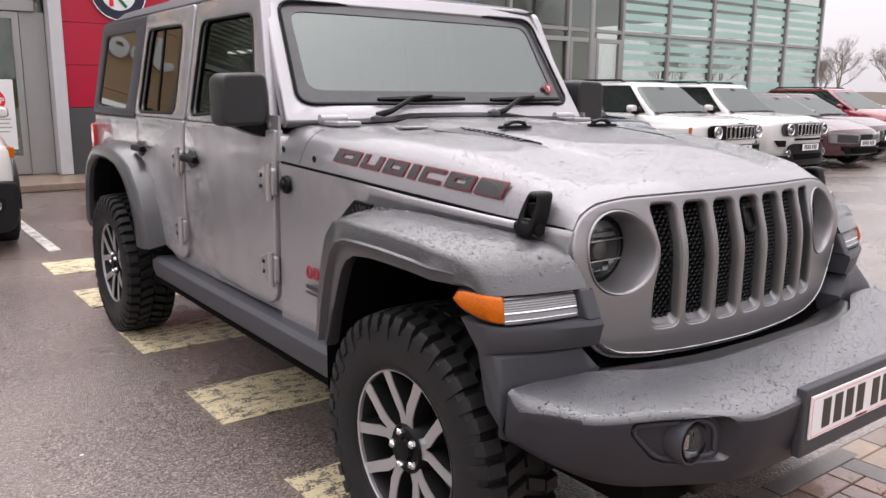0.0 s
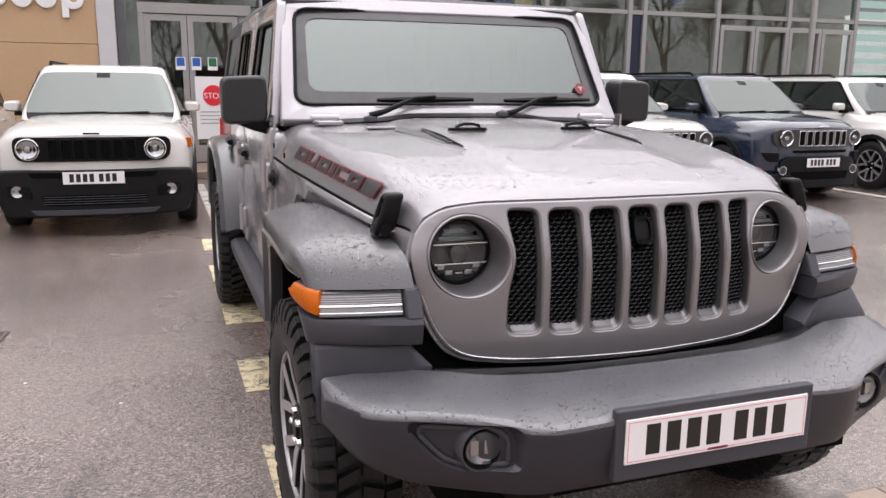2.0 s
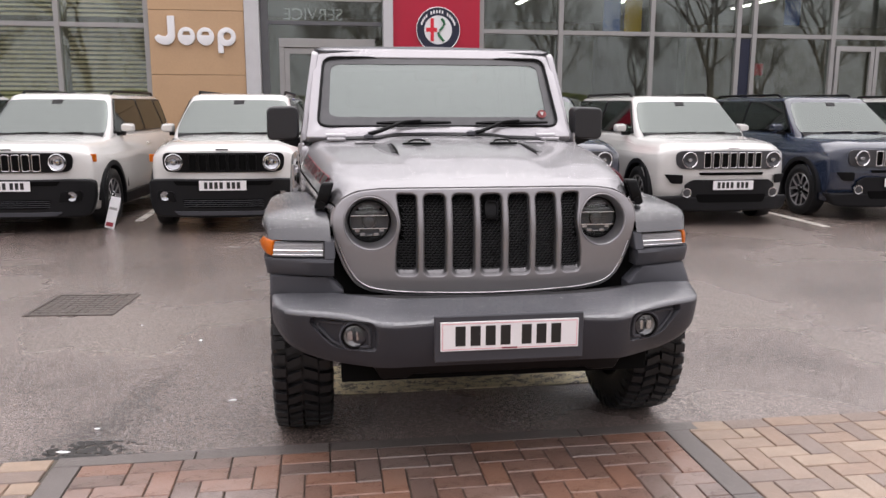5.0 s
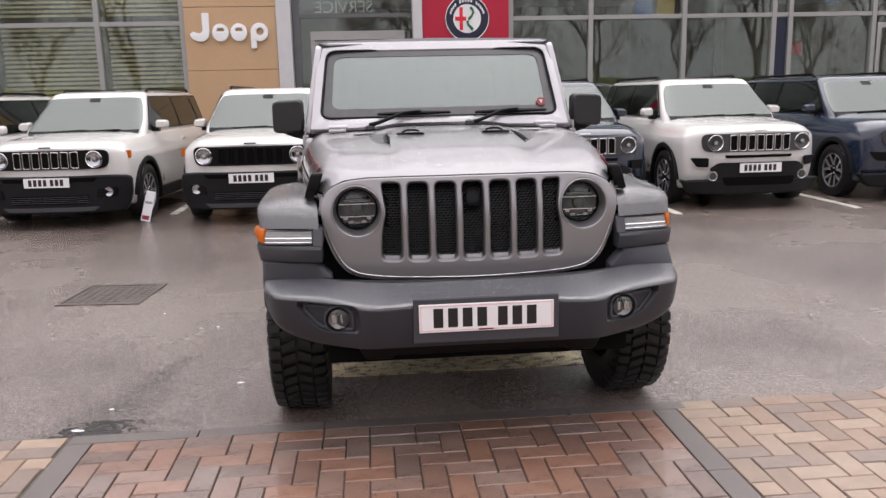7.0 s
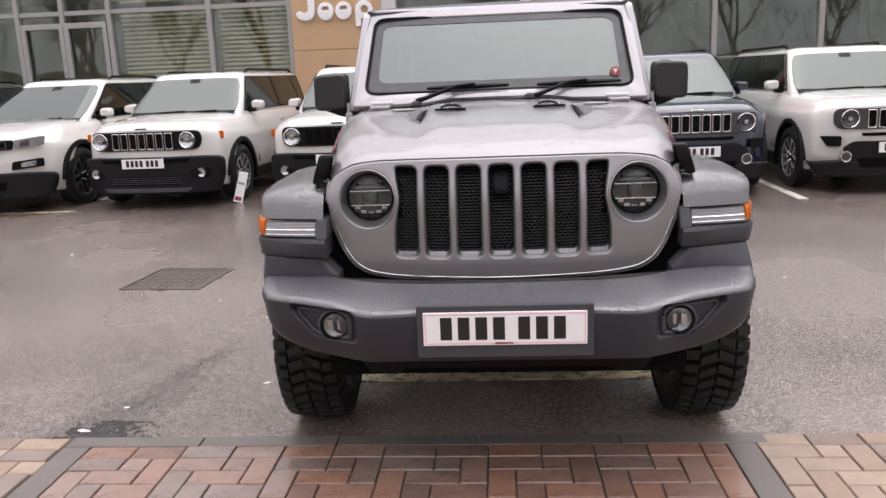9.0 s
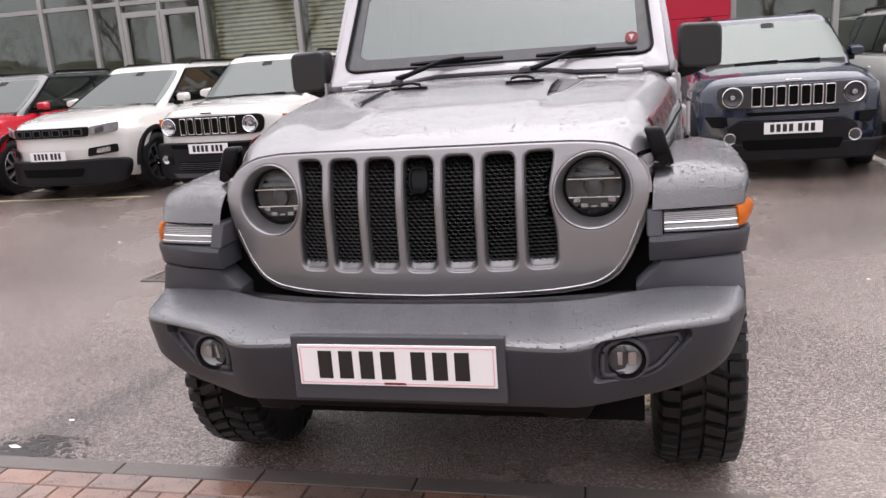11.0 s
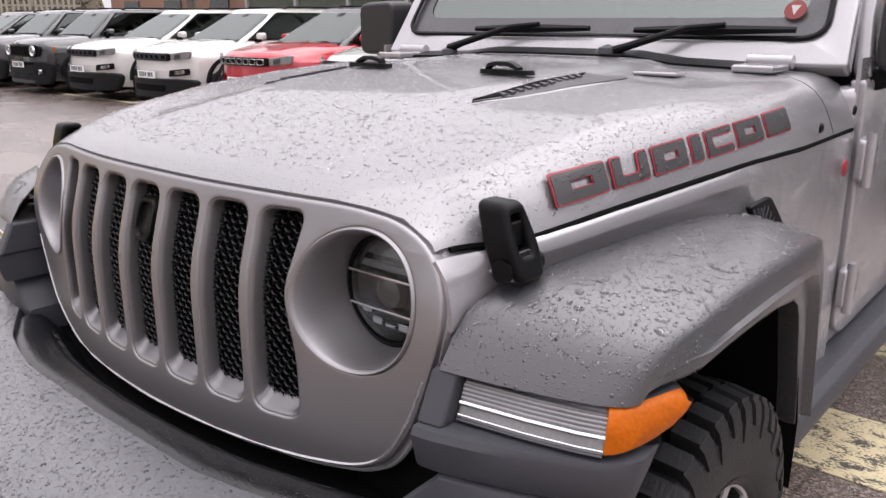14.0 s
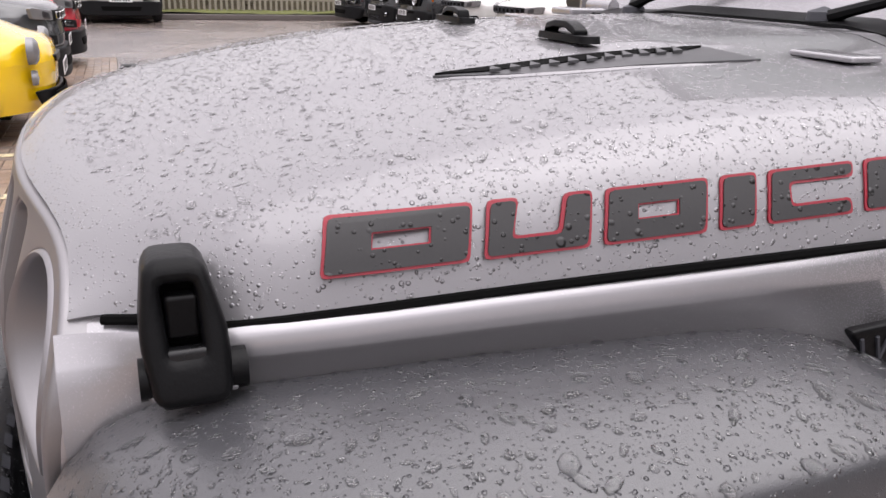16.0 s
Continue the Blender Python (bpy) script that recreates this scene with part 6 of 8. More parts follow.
    for k in range(spokes):
        a0 = 2 * math.pi * k / spokes + 0.3

        def at(q, t, x):
            return (x, q * math.cos(a0) - t * math.sin(a0), q * math.sin(a0) + t * math.cos(a0))

        # a broad stem that forks into two arms at the rim
        sc = rim / 0.218
        for e in (-1, 1):
            line = [(0.056 * sc, 0.0, 0.026 * sc, -0.006), (0.088 * sc, 0.0, 0.030 * sc, -0.002), (0.120 * sc, 0.008 * sc, 0.047 * sc, 0.004), (0.165 * sc, 0.036 * sc, 0.073 * sc, 0.009), (rim - 0.003, 0.060 * sc, 0.104 * sc, 0.014)]
            for grow, up, down, b in ((1.0, -0.002, -0.055, sp), (0.90, 0.0015, -0.004, fc)):
                rg = []
                for q, t0, t1, lift in line:
                    m, hw = (t0 + t1) / 2, (t1 - t0) / 2
                    lo = t0 if t0 == 0.0 else m - hw * grow
                    hi = m + hw * grow
                    x = f + out * lift
                    rg.append([at(q, e * lo, x + out * up), at(q, e * hi, x + out * up), at(q, e * hi, x + out * down), at(q, e * lo, x + out * down)])
                loft(rg, bm=b)
    part("rim_lip", bend(spin([(f + out * 0.006, rim - 0.013), (f + out * 0.015, rim - 0.012), (f + out * 0.018, rim - 0.007), (f + out * 0.012, rim - 0.002)], 48, "x"), T), M["alloy_dark" if dark else "alloy"], wh, "machined rim edge")
    part("spoke_body", bend(sp, T), M["pocket"] if lugs else M["alloy_dark"], wh, "dark spoke sides", smooth=30)
    part("spoke_face", bend(fc, T), M["alloy_dark" if dark else "alloy"], wh, "machined spoke faces", smooth=30)
    for k in range(5):
        a = 2 * math.pi * k / 5
        nut = spin([(f, 0.013), (f + out * 0.014, 0.012), (f + out * 0.020, 0.006), (f + out * 0.021, 0.0)], 6, "x", (0, 0.052 * math.cos(a), 0.052 * math.sin(a)))
        part("wheel_nut", bend(nut, T), M["chrome"], wh)
    part("brake_disc", bend(spin([(-0.02 * out, 0.0), (-0.02 * out, 0.155), (-0.035 * out, 0.155), (-0.035 * out, 0.0)], 32, "x"), T), M["alloy_dark"], wh)
    return wh


for s in (-1, 1):
    wheel(jeep, s * 0.785, 0.832, 0.398, s, lugs="single", w=0.256, rim=0.238, steer=0.02)
    wheel(jeep, s * 0.785, 3.840, 0.398, s, rim=0.234)
part("front_axle", tube([(-0.66, 0.832, 0.36), (0.66, 0.832, 0.36)], 0.05, 12), M["deep"], jeep)
# two slabs added under the body to keep skylight off the ground below
part("skid_plate", loft([[(-0.46, y, z), (0.46, y, z), (0.54, y, 0.42), (-0.54, y, 0.42)] for y, z in ((0.36, 0.38), (0.46, 0.31), (1.2, 0.285), (3.3, 0.29), (4.1, 0.34))]), M["deep"], jeep, "added black slab that blocks light under the car", bevel=0.01)
part("floor_pan", cuboid(-0.80, 0.80, 1.36, 3.30, 0.37, 0.46), M["deep"], jeep, bevel=0.02)
part("chassis", cuboid(-0.62, 0.62, 0.20, 4.35, 0.40, 0.66), M["deep"], jeep)

# ---- tub, doors, windscreen, roof ----
for s in (-1, 1):
    tub = [(1.77, 0.56), (2.96, 0.555), (3.12, 0.60), (3.30, 0.82), (3.48, 0.98), (3.84, 1.04), (4.15, 0.96), (4.28, 0.80), (4.32, 0.62), (4.42, 0.60), (4.42, 1.235), (1.77, 1.235)]
    part("body_side", plate([rounded(tub, 0.03, 3)], 0.05, 0.008, "yz", s * 0.770), M["silver_dry_lit"], jeep, "silver body side")

    def skin(c, s=s, base=0.8):
        # gentle barrel of the door skin and lean of the upper frame
        z = c.z
        lean = 0.0 if z < 1.24 else (z - 1.24) * 0.15
        barrel = 0.010 * math.sin(max(0.0, min(1.0, (z - 0.55) / 0.70)) * math.pi)
        return Vector((c.x + s * (barrel - lean), c.y, z))

    front = [(1.782, 1.250), (2.738, 1.250), (2.738, 0.86), (2.66, 0.70), (2.54, 0.625), (2.40, 0.592), (1.87, 0.578), (1.79, 0.62)]
    rear = [(2.764, 1.250), (3.505, 1.250), (3.490, 1.02), (3.36, 0.86), (3.22, 0.68), (3.10, 0.605), (2.86, 0.580), (2.775, 0.62)]
    for nm, pts, win in (("front_door", front, [(1.985, 1.318), (2.690, 1.276), (2.650, 1.690), (2.105, 1.690)]), ("rear_door", rear, [(2.905, 1.278), (3.475, 1.272), (3.415, 1.694), (2.895, 1.690)])):
        bm = plate([rounded(pts, [0.01, 0.01, 0.05, 0.08, 0.08, 0.05, 0.06, 0.05], 5)], 0.036, 0.007, "yz", s * 0.792)
        slice_up(bm, "z", [0.65, 0.75, 0.85, 0.95, 1.05, 1.15, 1.22])
        door = part(nm, bend(bm, skin), M["silver_dry_lit"], jeep, "silver door", smooth=35)
        if nm == "front_door":
            outer = [(1.83, 1.252), (2.738, 1.252), (2.728, 1.772), (2.055, 1.772)]
        else:
            outer = [(2.764, 1.252), (3.545, 1.252), (3.47, 1.772), (2.756, 1.772)]
        bm = plate([rounded(outer, 0.03, 3), rounded(win, 0.05, 4)], 0.040, 0.007, "yz", s * 0.785)
        part("window_frame", bend(bm, skin), M["silver_dry_lit"], door)
        g = part("window", bend(plate([rounded([(y, z) for y, z in win], 0.03, 3)], 0.004, 0, "yz", s * 0.784), skin), M["side_glass"], door, "dark tinted window")
        part("window_seal", bend(tube([(s * 0.800, y, z) for y, z in rounded(win, 0.05, 4)] + [(s * 0.800, *rounded(win, 0.05, 4)[0])], 0.008, 6), skin), M["black"], door)
        if nm == "rear_door":
            part("window_bar", bend(cuboid(s * 0.786 - 0.005, s * 0.786 + 0.008, 3.20, 3.222, 1.275, 1.692), skin), M["black"], door)
        hy = 2.63 if nm == "front_door" else 3.40
        part("door_handle", bend(loft([[(s * x, y, 1.085 + dz) for x, dz in ((0.822, -0.018), (0.850, -0.014), (0.854, 0.0), (0.848, 0.014), (0.822, 0.018))] for y in (hy - 0.085, hy - 0.05, hy + 0.05, hy + 0.085)]), lambda c: c), M["black"], door, "black door handle", bevel=0.006)
        part("handle_cup", bend(plate([ring2(hy, 1.085, 0.05, 24, 0.04)], 0.010, 0.003, "yz", s * 0.823), lambda c: c), M["plastic"], door)
        hx = 1.80 if nm == "front_door" else 2.79
        for z in (1.062, 0.735):
            hinge = part("door_hinge", bend(plate([rounded([(hx - 0.035, z - 0.050), (hx + 0.02, z - 0.058), (hx + 0.095, z - 0.034), (hx + 0.095, z + 0.034), (hx + 0.02, z + 0.058), (hx - 0.035, z + 0.050)], 0.012, 3)], 0.020, 0.005, "yz", s * 0.822), lambda c: c), M["silver_dry_lit"], door, "silver exposed door hinge")
            part("hinge_pin", tube([(s * 0.838, hx - 0.012, z - 0.066), (s * 0.838, hx - 0.012, z + 0.066)], 0.013, 12), M["silver_dry_lit"], hinge)
            for dz in (-0.02, 0.02):
                part("bolt", spin([(0, 0.0), (0.004 * s, 0.006), (0, 0.008)], 10, "x", (s * 0.833, hx + 0.06, z + dz)), M["black"], hinge)
    # sill step
    rings = []
    for y in (1.27, 1.40, 1.6, 2.4, 3.0, 3.14):
        rings.append([(s * x, y, z) for x, z in ((0.77, 0.555), (0.850, 0.556), (0.872, 0.540), (0.876, 0.510), (0.860, 0.455), (0.78, 0.435))])
    part("side_step", loft(rings), M["plastic"], jeep, "dark grey plastic side step", smooth=50, bevel=0.004)
    # rear flare
    arc_o = [(3.10, 0.60), (3.14, 0.74), (3.22, 0.88), (3.34, 0.99), (3.50, 1.055), (3.70, 1.082), (3.90, 1.082), (4.08, 1.05), (4.20, 0.98), (4.27, 0.87), (4.31, 0.72), (4.32, 0.60)]
    arc_i = [(3.24, 0.60), (3.27, 0.72), (3.33, 0.83), (3.42, 0.92), (3.55, 0.985), (3.72, 1.01), (3.88, 1.01), (4.02, 0.98), (4.12, 0.92), (4.18, 0.83), (4.21, 0.72), (4.22, 0.60)]
    rings = []
    for (oy, oz), (iy, iz) in zip(arc_o, arc_i):
        rings.append([(s * x, y, z) for x, y, z in ((0.79, oy, oz + 0.02), (0.90, oy, oz), (0.922, oy + (iy - oy) * 0.3, oz + (iz - oz) * 0.3), (0.926, iy + (oy - iy) * 0.2, iz + (oz - iz) * 0.2), (0.915, iy, iz), (0.80, iy, iz))])
    part("rear_flare", loft(rings), M["plastic_wet"], jeep, "dark grey plastic rear wheel-arch flare", smooth=40)
    part("rear_liner", loft([[(s * x, y, z) for y, z in arc_i] for x in (0.89, 0.45)], closed=False), M["deep"], jeep)
    # hardtop quarter with its window
    qo = [(3.56, 1.24), (4.44, 1.24), (4.36, 1.77), (3.485, 1.77)]
    qi = [(3.72, 1.285), (4.34, 1.285), (4.26, 1.70), (3.65, 1.70)]
    part("hardtop_side", bend(plate([rounded(qo, 0.02, 2), rounded(qi, 0.05, 4)], 0.04, 0.006, "yz", s * 0.782), skin), M["plastic"], jeep, "dark grey hardtop quarter")
    part("quarter_window", bend(plate([rounded(qi, 0.04, 3)], 0.004, 0, "yz", s * 0.790), skin), M["side_glass"], jeep, "dark tinted quarter window")
    part("tail_lamp", cuboid(*sorted((s * 0.70, s * 0.815)), 4.40, 4.48, 0.98, 1.18), M["red_lens"], jeep, "red tail lamp", bevel=0.015)
    # mirror
    mx = s * 0.895
    body = loft([[(mx + s * dx, y, z0 + dz) for dx, dz in rounded([(-0.085, -0.09), (0.085, -0.095), (0.085, 0.085), (-0.085, 0.092)], 0.035, 4)] for y, z0 in ((1.83, 1.36),)] + [[(mx + s * dx * k, y, 1.36 + dz * k) for dx, dz in rounded([(-0.085, -0.09), (0.085, -0.095), (0.085, 0.085), (-0.085, 0.092)], 0.035, 4)] for y, k in ((1.86, 1.05), (1.93, 1.06), (1.965, 0.98))])
    mir = part("door_mirror", body, M["mirror_shell"], jeep, "black plastic door mirror", bevel=0.012, segs=3)
    part("mirror_glass", plate([rounded([(mx - 0.075, 1.285), (mx + 0.075, 1.285), (mx + 0.075, 1.435), (mx - 0.075, 1.435)], 0.03, 3)], 0.004, 0, "xz", 1.9652), M["chrome"], mir)
    part("mirror_arm", loft([[(s * 0.79, 1.86, 1.215), (s * 0.79, 1.97, 1.215), (s * 0.79, 1.97, 1.275), (s * 0.79, 1.86, 1.275)], [(s * 0.86, 1.85, 1.235), (s * 0.86, 1.95, 1.235), (s * 0.86, 1.95, 1.28), (s * 0.86, 1.85, 1.28)], [(s * 0.93, 1.86, 1.262), (s * 0.93, 1.93, 1.262), (s * 0.93, 1.93, 1.285), (s * 0.93, 1.86, 1.285)]]), M["black"], mir, bevel=0.008)
part("antenna_base", spin([(-0.022, 0.0), (-0.020, 0.014), (-0.012, 0.018), (-0.008, 0.030), (0.004, 0.034)], 20, "x", (-0.812, 1.695, 1.060)), M["black"], jeep, "round black aerial mount")
part("round_badge", spin([(0.004, 0.0), (0.004, 0.016), (0.002, 0.020), (0.0, 0.021)], 24, "x", (0.812, 1.68, 1.055)), M["decal_red"], jeep, "small round red badge")
# wing badge drawn as plain strokes
for s in (-1, 1):
    badge = part("wing_badge", plate([rounded([(1.355, 0.748), (1.395, 0.748), (1.40, 0.815), (1.375, 0.815)], 0.008, 3)], 0.004, 0.001, "yz", s * 0.812), M["decal_red"], jeep, "dark red badge shapes on the wing")
    for cy, r in ((1.43, 0.022), (1.478, 0.022), (1.525, 0.023)):
        part("badge_ring", plate([ring2(cy, 0.772, r, 20), ring2(cy, 0.774, r * 0.45, 14)], 0.004, 0.001, "yz", s * 0.813), M["decal_red"], badge)
    part("badge_bar", cuboid(*sorted((s * 0.812, s * 0.815)), 1.355, 1.55, 0.712, 0.726), M["decal_black"], badge)
    part("badge_bar", cuboid(*sorted((s * 0.812, s * 0.815)), 1.42, 1.55, 0.694, 0.702), M["decal_black"], badge)

# windscreen frame leans back
def screen_pt(u, v, off=0.0):
    """u across -1..1, v up 0..1 on the windscreen's outer plane."""
    w = 0.742 + (0.688 - 0.742) * v
    y = 1.752 + 0.300 * v + 0.028 * (1 - (1 - u * u)) - off * 0.80
    z = 1.300 + 0.480 * v + off * 0.55
    return Vector((u * w, y, z))


o2 = rounded([(-1.03, -0.04), (1.03, -0.04), (1.03, 1.02), (-1.03, 1.02)], [0.02, 0.02, 0.10, 0.10], 5)
i2 = rounded([(-0.95, 0.085), (0.95, 0.085), (0.95, 0.905), (-0.95, 0.905)], 0.10, 6)
bm = plate([o2, i2], 0.06, 0.012, "xz", 0.0, 3)
slice_up(bm, "x", [-0.9 + 0.15 * i for i in range(13)])
bend(bm, lambda c: screen_pt(c.x, c.z, -c.y * 0.9))
part("windscreen_frame", bm, M["silver_dry_lit"], jeep, "silver windscreen frame", smooth=35)
g2 = rounded([(-0.955, 0.078), (0.955, 0.078), (0.955, 0.912), (-0.955, 0.912)], 0.10, 6)
bm = plate([g2], 0.004, 0, "xz", 0.0)
slice_up(bm, "x", [-0.8 + 0.16 * i for i in range(11)])
sg = part("windscreen", bend(bm, lambda c: screen_pt(c.x, c.z, -0.012 - c.y)), M["screen"], jeep, "rain-misted tinted windscreen")
sg.visible_shadow = False
# black printed band along the glass edge
i3 = rounded([(-0.872, 0.205), (0.872, 0.205), (0.885, 0.838), (-0.885, 0.838)], 0.09, 6)
bm = plate([g2, i3], 0.002, 0, "xz", 0.0)
slice_up(bm, "x", [-0.8 + 0.16 * i for i in range(11)])
M["frit"] = mat("dark_glass_frit", (0.060, 0.060, 0.064), 0.35, vary=0.25, scale=14, fine=200, coat=0.3)
part("screen_band", bend(bm, lambda c: screen_pt(c.x, c.z, -0.0085 - c.y)), M["frit"], jeep, "dark printed glass edge")
part("screen_seal", tube([screen_pt(u, v, 0.004) for u, v in i2 + i2[:1]], 0.007, 6), M["black"], jeep)
bm = plate([ring2(0, 0, 0.027, 24)], 0.002, 0, "xz", 0)
st = part("screen_sticker", bend(bm, lambda c: screen_pt(0.835, 0.235, 0.0) + Vector((c.x, -0.004 + c.z * 0.5, c.z * 0.85))), M["sticker_red"], jeep, "small round red and pale screen sticker")
bm = plate([[(-0.012, 0.013), (0.012, 0.013), (0.0, -0.015)]], 0.002, 0, "xz", 0)
part("sticker_print", bend(bm, lambda c: screen_pt(0.835, 0.235, 0.0) + Vector((c.x, -0.0065 + c.z * 0.5, c.z * 0.85))), M["plate_white"], st)

# wipers: arm, blade and a black cowl strip
part("cowl_strip", surf([-0.62 + 0.124 * i for i in range(11)], (0, 0.5, 1), lambda u, v: (u, 1.665 + 0.07 * v, hood_z(u, 1.66) + 0.007 + 0.012 * v)), M["black"], jeep, "black cowl grille", solid=0.006)
for px, tip0, tip1, pv in ((-0.42, -0.37, 0.055, 0.10), (0.16, 0.20, 0.63, 0.105)):
    wiper = part("wiper", tube([(px, 1.70, 1.300), (px + 0.06, 1.695, 1.318), screen_pt((px + 0.20) / 0.74, 0.10, 0.035), screen_pt((px + 0.30) / 0.74, 0.125, 0.030)], [0.015, 0.011, 0.009, 0.007], 8), M["black"], jeep, "black windscreen wiper arm")
    part("wiper_blade", tube([screen_pt(x / 0.735, 0.105 + 0.02 * (x - tip0), 0.018) for x in (tip0, tip0 + 0.1, tip0 + 0.2, tip0 + 0.3, tip1)], [0.008, 0.012, 0.014, 0.012, 0.008], 6), M["black"], wiper)
    part("wiper_pivot", spin([(0.0, 0.030), (0.02, 0.026), (0.03, 0.0)], 16, "z", (px, 1.70, hood_z(px, 1.66) + 0.004)), M["plastic"], wiper)
# small clear film left beside the cowl
for s in (-1, 1):
    part("cowl_tab", cuboid(s * 0.455 - 0.055, s * 0.455 + 0.055, 1.395, 1.45, hood_z(0.455, 1.42) + 0.001, hood_z(0.455, 1.42) + 0.010), M["silver_dry_lit"], jeep, "pale plastic tab beside the cowl", bevel=0.004)

# roof and cabin
rings = []
for y, k, z in ((2.06, 0.985, 1.776), (2.10, 1.0, 1.800), (2.4, 1.0, 1.822), (3.2, 1.0, 1.838), (4.1, 1.0, 1.832), (4.34, 0.99, 1.806), (4.38, 0.97, 1.77)):
    ring = [(-0.705 * k, y, 1.762), (-0.712 * k, y, 1.782), (-0.66 * k, y, z - 0.006), (-0.4 * k, y, z), (0, y, z + 0.006), (0.4 * k, y, z), (0.66 * k, y, z - 0.006), (0.712 * k, y, 1.782), (0.705 * k, y, 1.762)]
    rings.append(ring)
part("hardtop_roof", loft(rings), M["plastic"], jeep, "dark grey hardtop roof", smooth=50)
part("roof_seam", cuboid(-0.70, 0.70, 2.735, 2.75, 1.80, 1.834), M["black"], jeep)
part("tailgate", cuboid(-0.72, 0.72, 4.38, 4.44, 0.62, 1.25), M["silver_dry_lit"], jeep, bevel=0.02)
part("rear_window", bend(cuboid(-0.62, 0.62, 4.40, 4.406, 1.28, 1.74), lambda c: Vector((c.x, c.y - (c.z - 1.28) * 0.15, c.z))), M["side_glass"], jeep)
part("tailgate_frame", plate([[(-0.71, 1.25), (0.71, 1.25), (0.66, 1.78), (-0.66, 1.78)], [(-0.62, 1.29), (0.62, 1.29), (0.60, 1.73), (-0.60, 1.73)]], 0.03, 0.004, "xz", 4.36), M["plastic"], jeep)
part("rear_bumper", cuboid(-0.85, 0.85, 4.40, 4.60, 0.50, 0.66), M["plastic"], jeep, bevel=0.03)
spare = part("spare_tyre", spin([(4.46, 0.22), (4.46, 0.36), (4.50, 0.398), (4.66, 0.398), (4.70, 0.36), (4.70, 0.0)], 40, "y", (0, 0, 1.02)), M["rubber"], jeep, "spare tyre on the tailgate")
part("dashboard", loft([[(-0.69, y, 1.05), (0.69, y, 1.05), (0.69, y, z), (-0.69, y, z)] for y, z in ((1.80, 1.28), (2.0, 1.30), (2.12, 1.24), (2.2, 1.05))]), M["interior"], jeep, "dark dashboard", bevel=0.02)
part("steering_wheel", bend(spin([(0.0, 0.175), (0.012, 0.188), (0.0, 0.200), (-0.012, 0.188)], 36, "y", close=True), lambda c: Vector((0.36 + c.x, 2.30 + c.y - c.z * 0.35, 1.24 + c.z * 0.93))), M["interior"], jeep, "black steering wheel")
part("cabin_floor", cuboid(-0.74, 0.74, 1.80, 4.38, 0.60, 0.68), M["interior"], jeep)
for x in (-0.36, 0.36):
    for y in (2.62, 3.45):
        seat = part("seat", loft([[(x - 0.25, y - 0.28, 0.70), (x + 0.25, y - 0.28, 0.70), (x + 0.25, y + 0.25, 0.70), (x - 0.25, y + 0.25, 0.70)], [(x - 0.25, y - 0.30, 0.95), (x + 0.25, y - 0.30, 0.95), (x + 0.25, y + 0.25, 0.92), (x - 0.25, y + 0.25, 0.92)]]), M["seat"], jeep, "dark cloth seat", bevel=0.05)
        part("backrest", loft([[(x - 0.24, y + 0.14, 0.90), (x + 0.24, y + 0.14, 0.90), (x + 0.24, y + 0.26, 0.90), (x - 0.24, y + 0.26, 0.90)], [(x - 0.22, y + 0.26, 1.40), (x + 0.22, y + 0.26, 1.40), (x + 0.22, y + 0.36, 1.40), (x - 0.22, y + 0.36, 1.40)]]), M["seat"], seat, bevel=0.04)
        part("headrest", cuboid(x - 0.13, x + 0.13, y + 0.27, y + 0.36, 1.43, 1.60), M["seat"], seat, bevel=0.04)
part("rear_view_mirror", cuboid(-0.12, 0.12, 2.05, 2.08, 1.60, 1.67), M["black"], jeep, bevel=0.02)


# ---- rain drops standing on the bonnet, flares and bumper ----
def rain(parent, spots, seed):
    """Low domes of water; spots gives (place, normal, radius)."""
    rnd = random.Random(seed)
    bm = bmesh.new()
    for p, nrm, r in spots:
        side = nrm.cross(Vector((rnd.uniform(-1, 1), rnd.uniform(-1, 1), 0.2))).normalized()
        other = nrm.cross(side)
        el = rnd.uniform(0.8, 1.25) if rnd.random() < 0.6 else rnd.uniform(1.3, 2.2)
        lobe, turn_by = rnd.uniform(0.0, 0.22), rnd.uniform(0, math.tau)
        rows = []
        for k, h in ((1.0, -0.05), (0.88, 0.15), (0.55, 0.26)):
            rows.append([bm.verts.new(p + r * (k * (1 + lobe * math.cos(2 * a + turn_by)) * (el * math.cos(a) * side + math.sin(a) * other) + h * nrm)) for a in (math.pi / 4 * q for q in range(8))])
        tip = bm.verts.new(p + r * 0.30 * nrm)
        for a, b in zip(rows, rows[1:]):
            for q in range(8):
                bm.faces.new((a[q], a[(q + 1) % 8], b[(q + 1) % 8], b[q]))
        for q in range(8):
            bm.faces.new((rows[-1][q], rows[-1][(q + 1) % 8], tip))
    ob = tagged(part("rain_water", bm, M["water"], parent, smooth=80), kind="stuff")
    ob.visible_shadow = False
    return ob


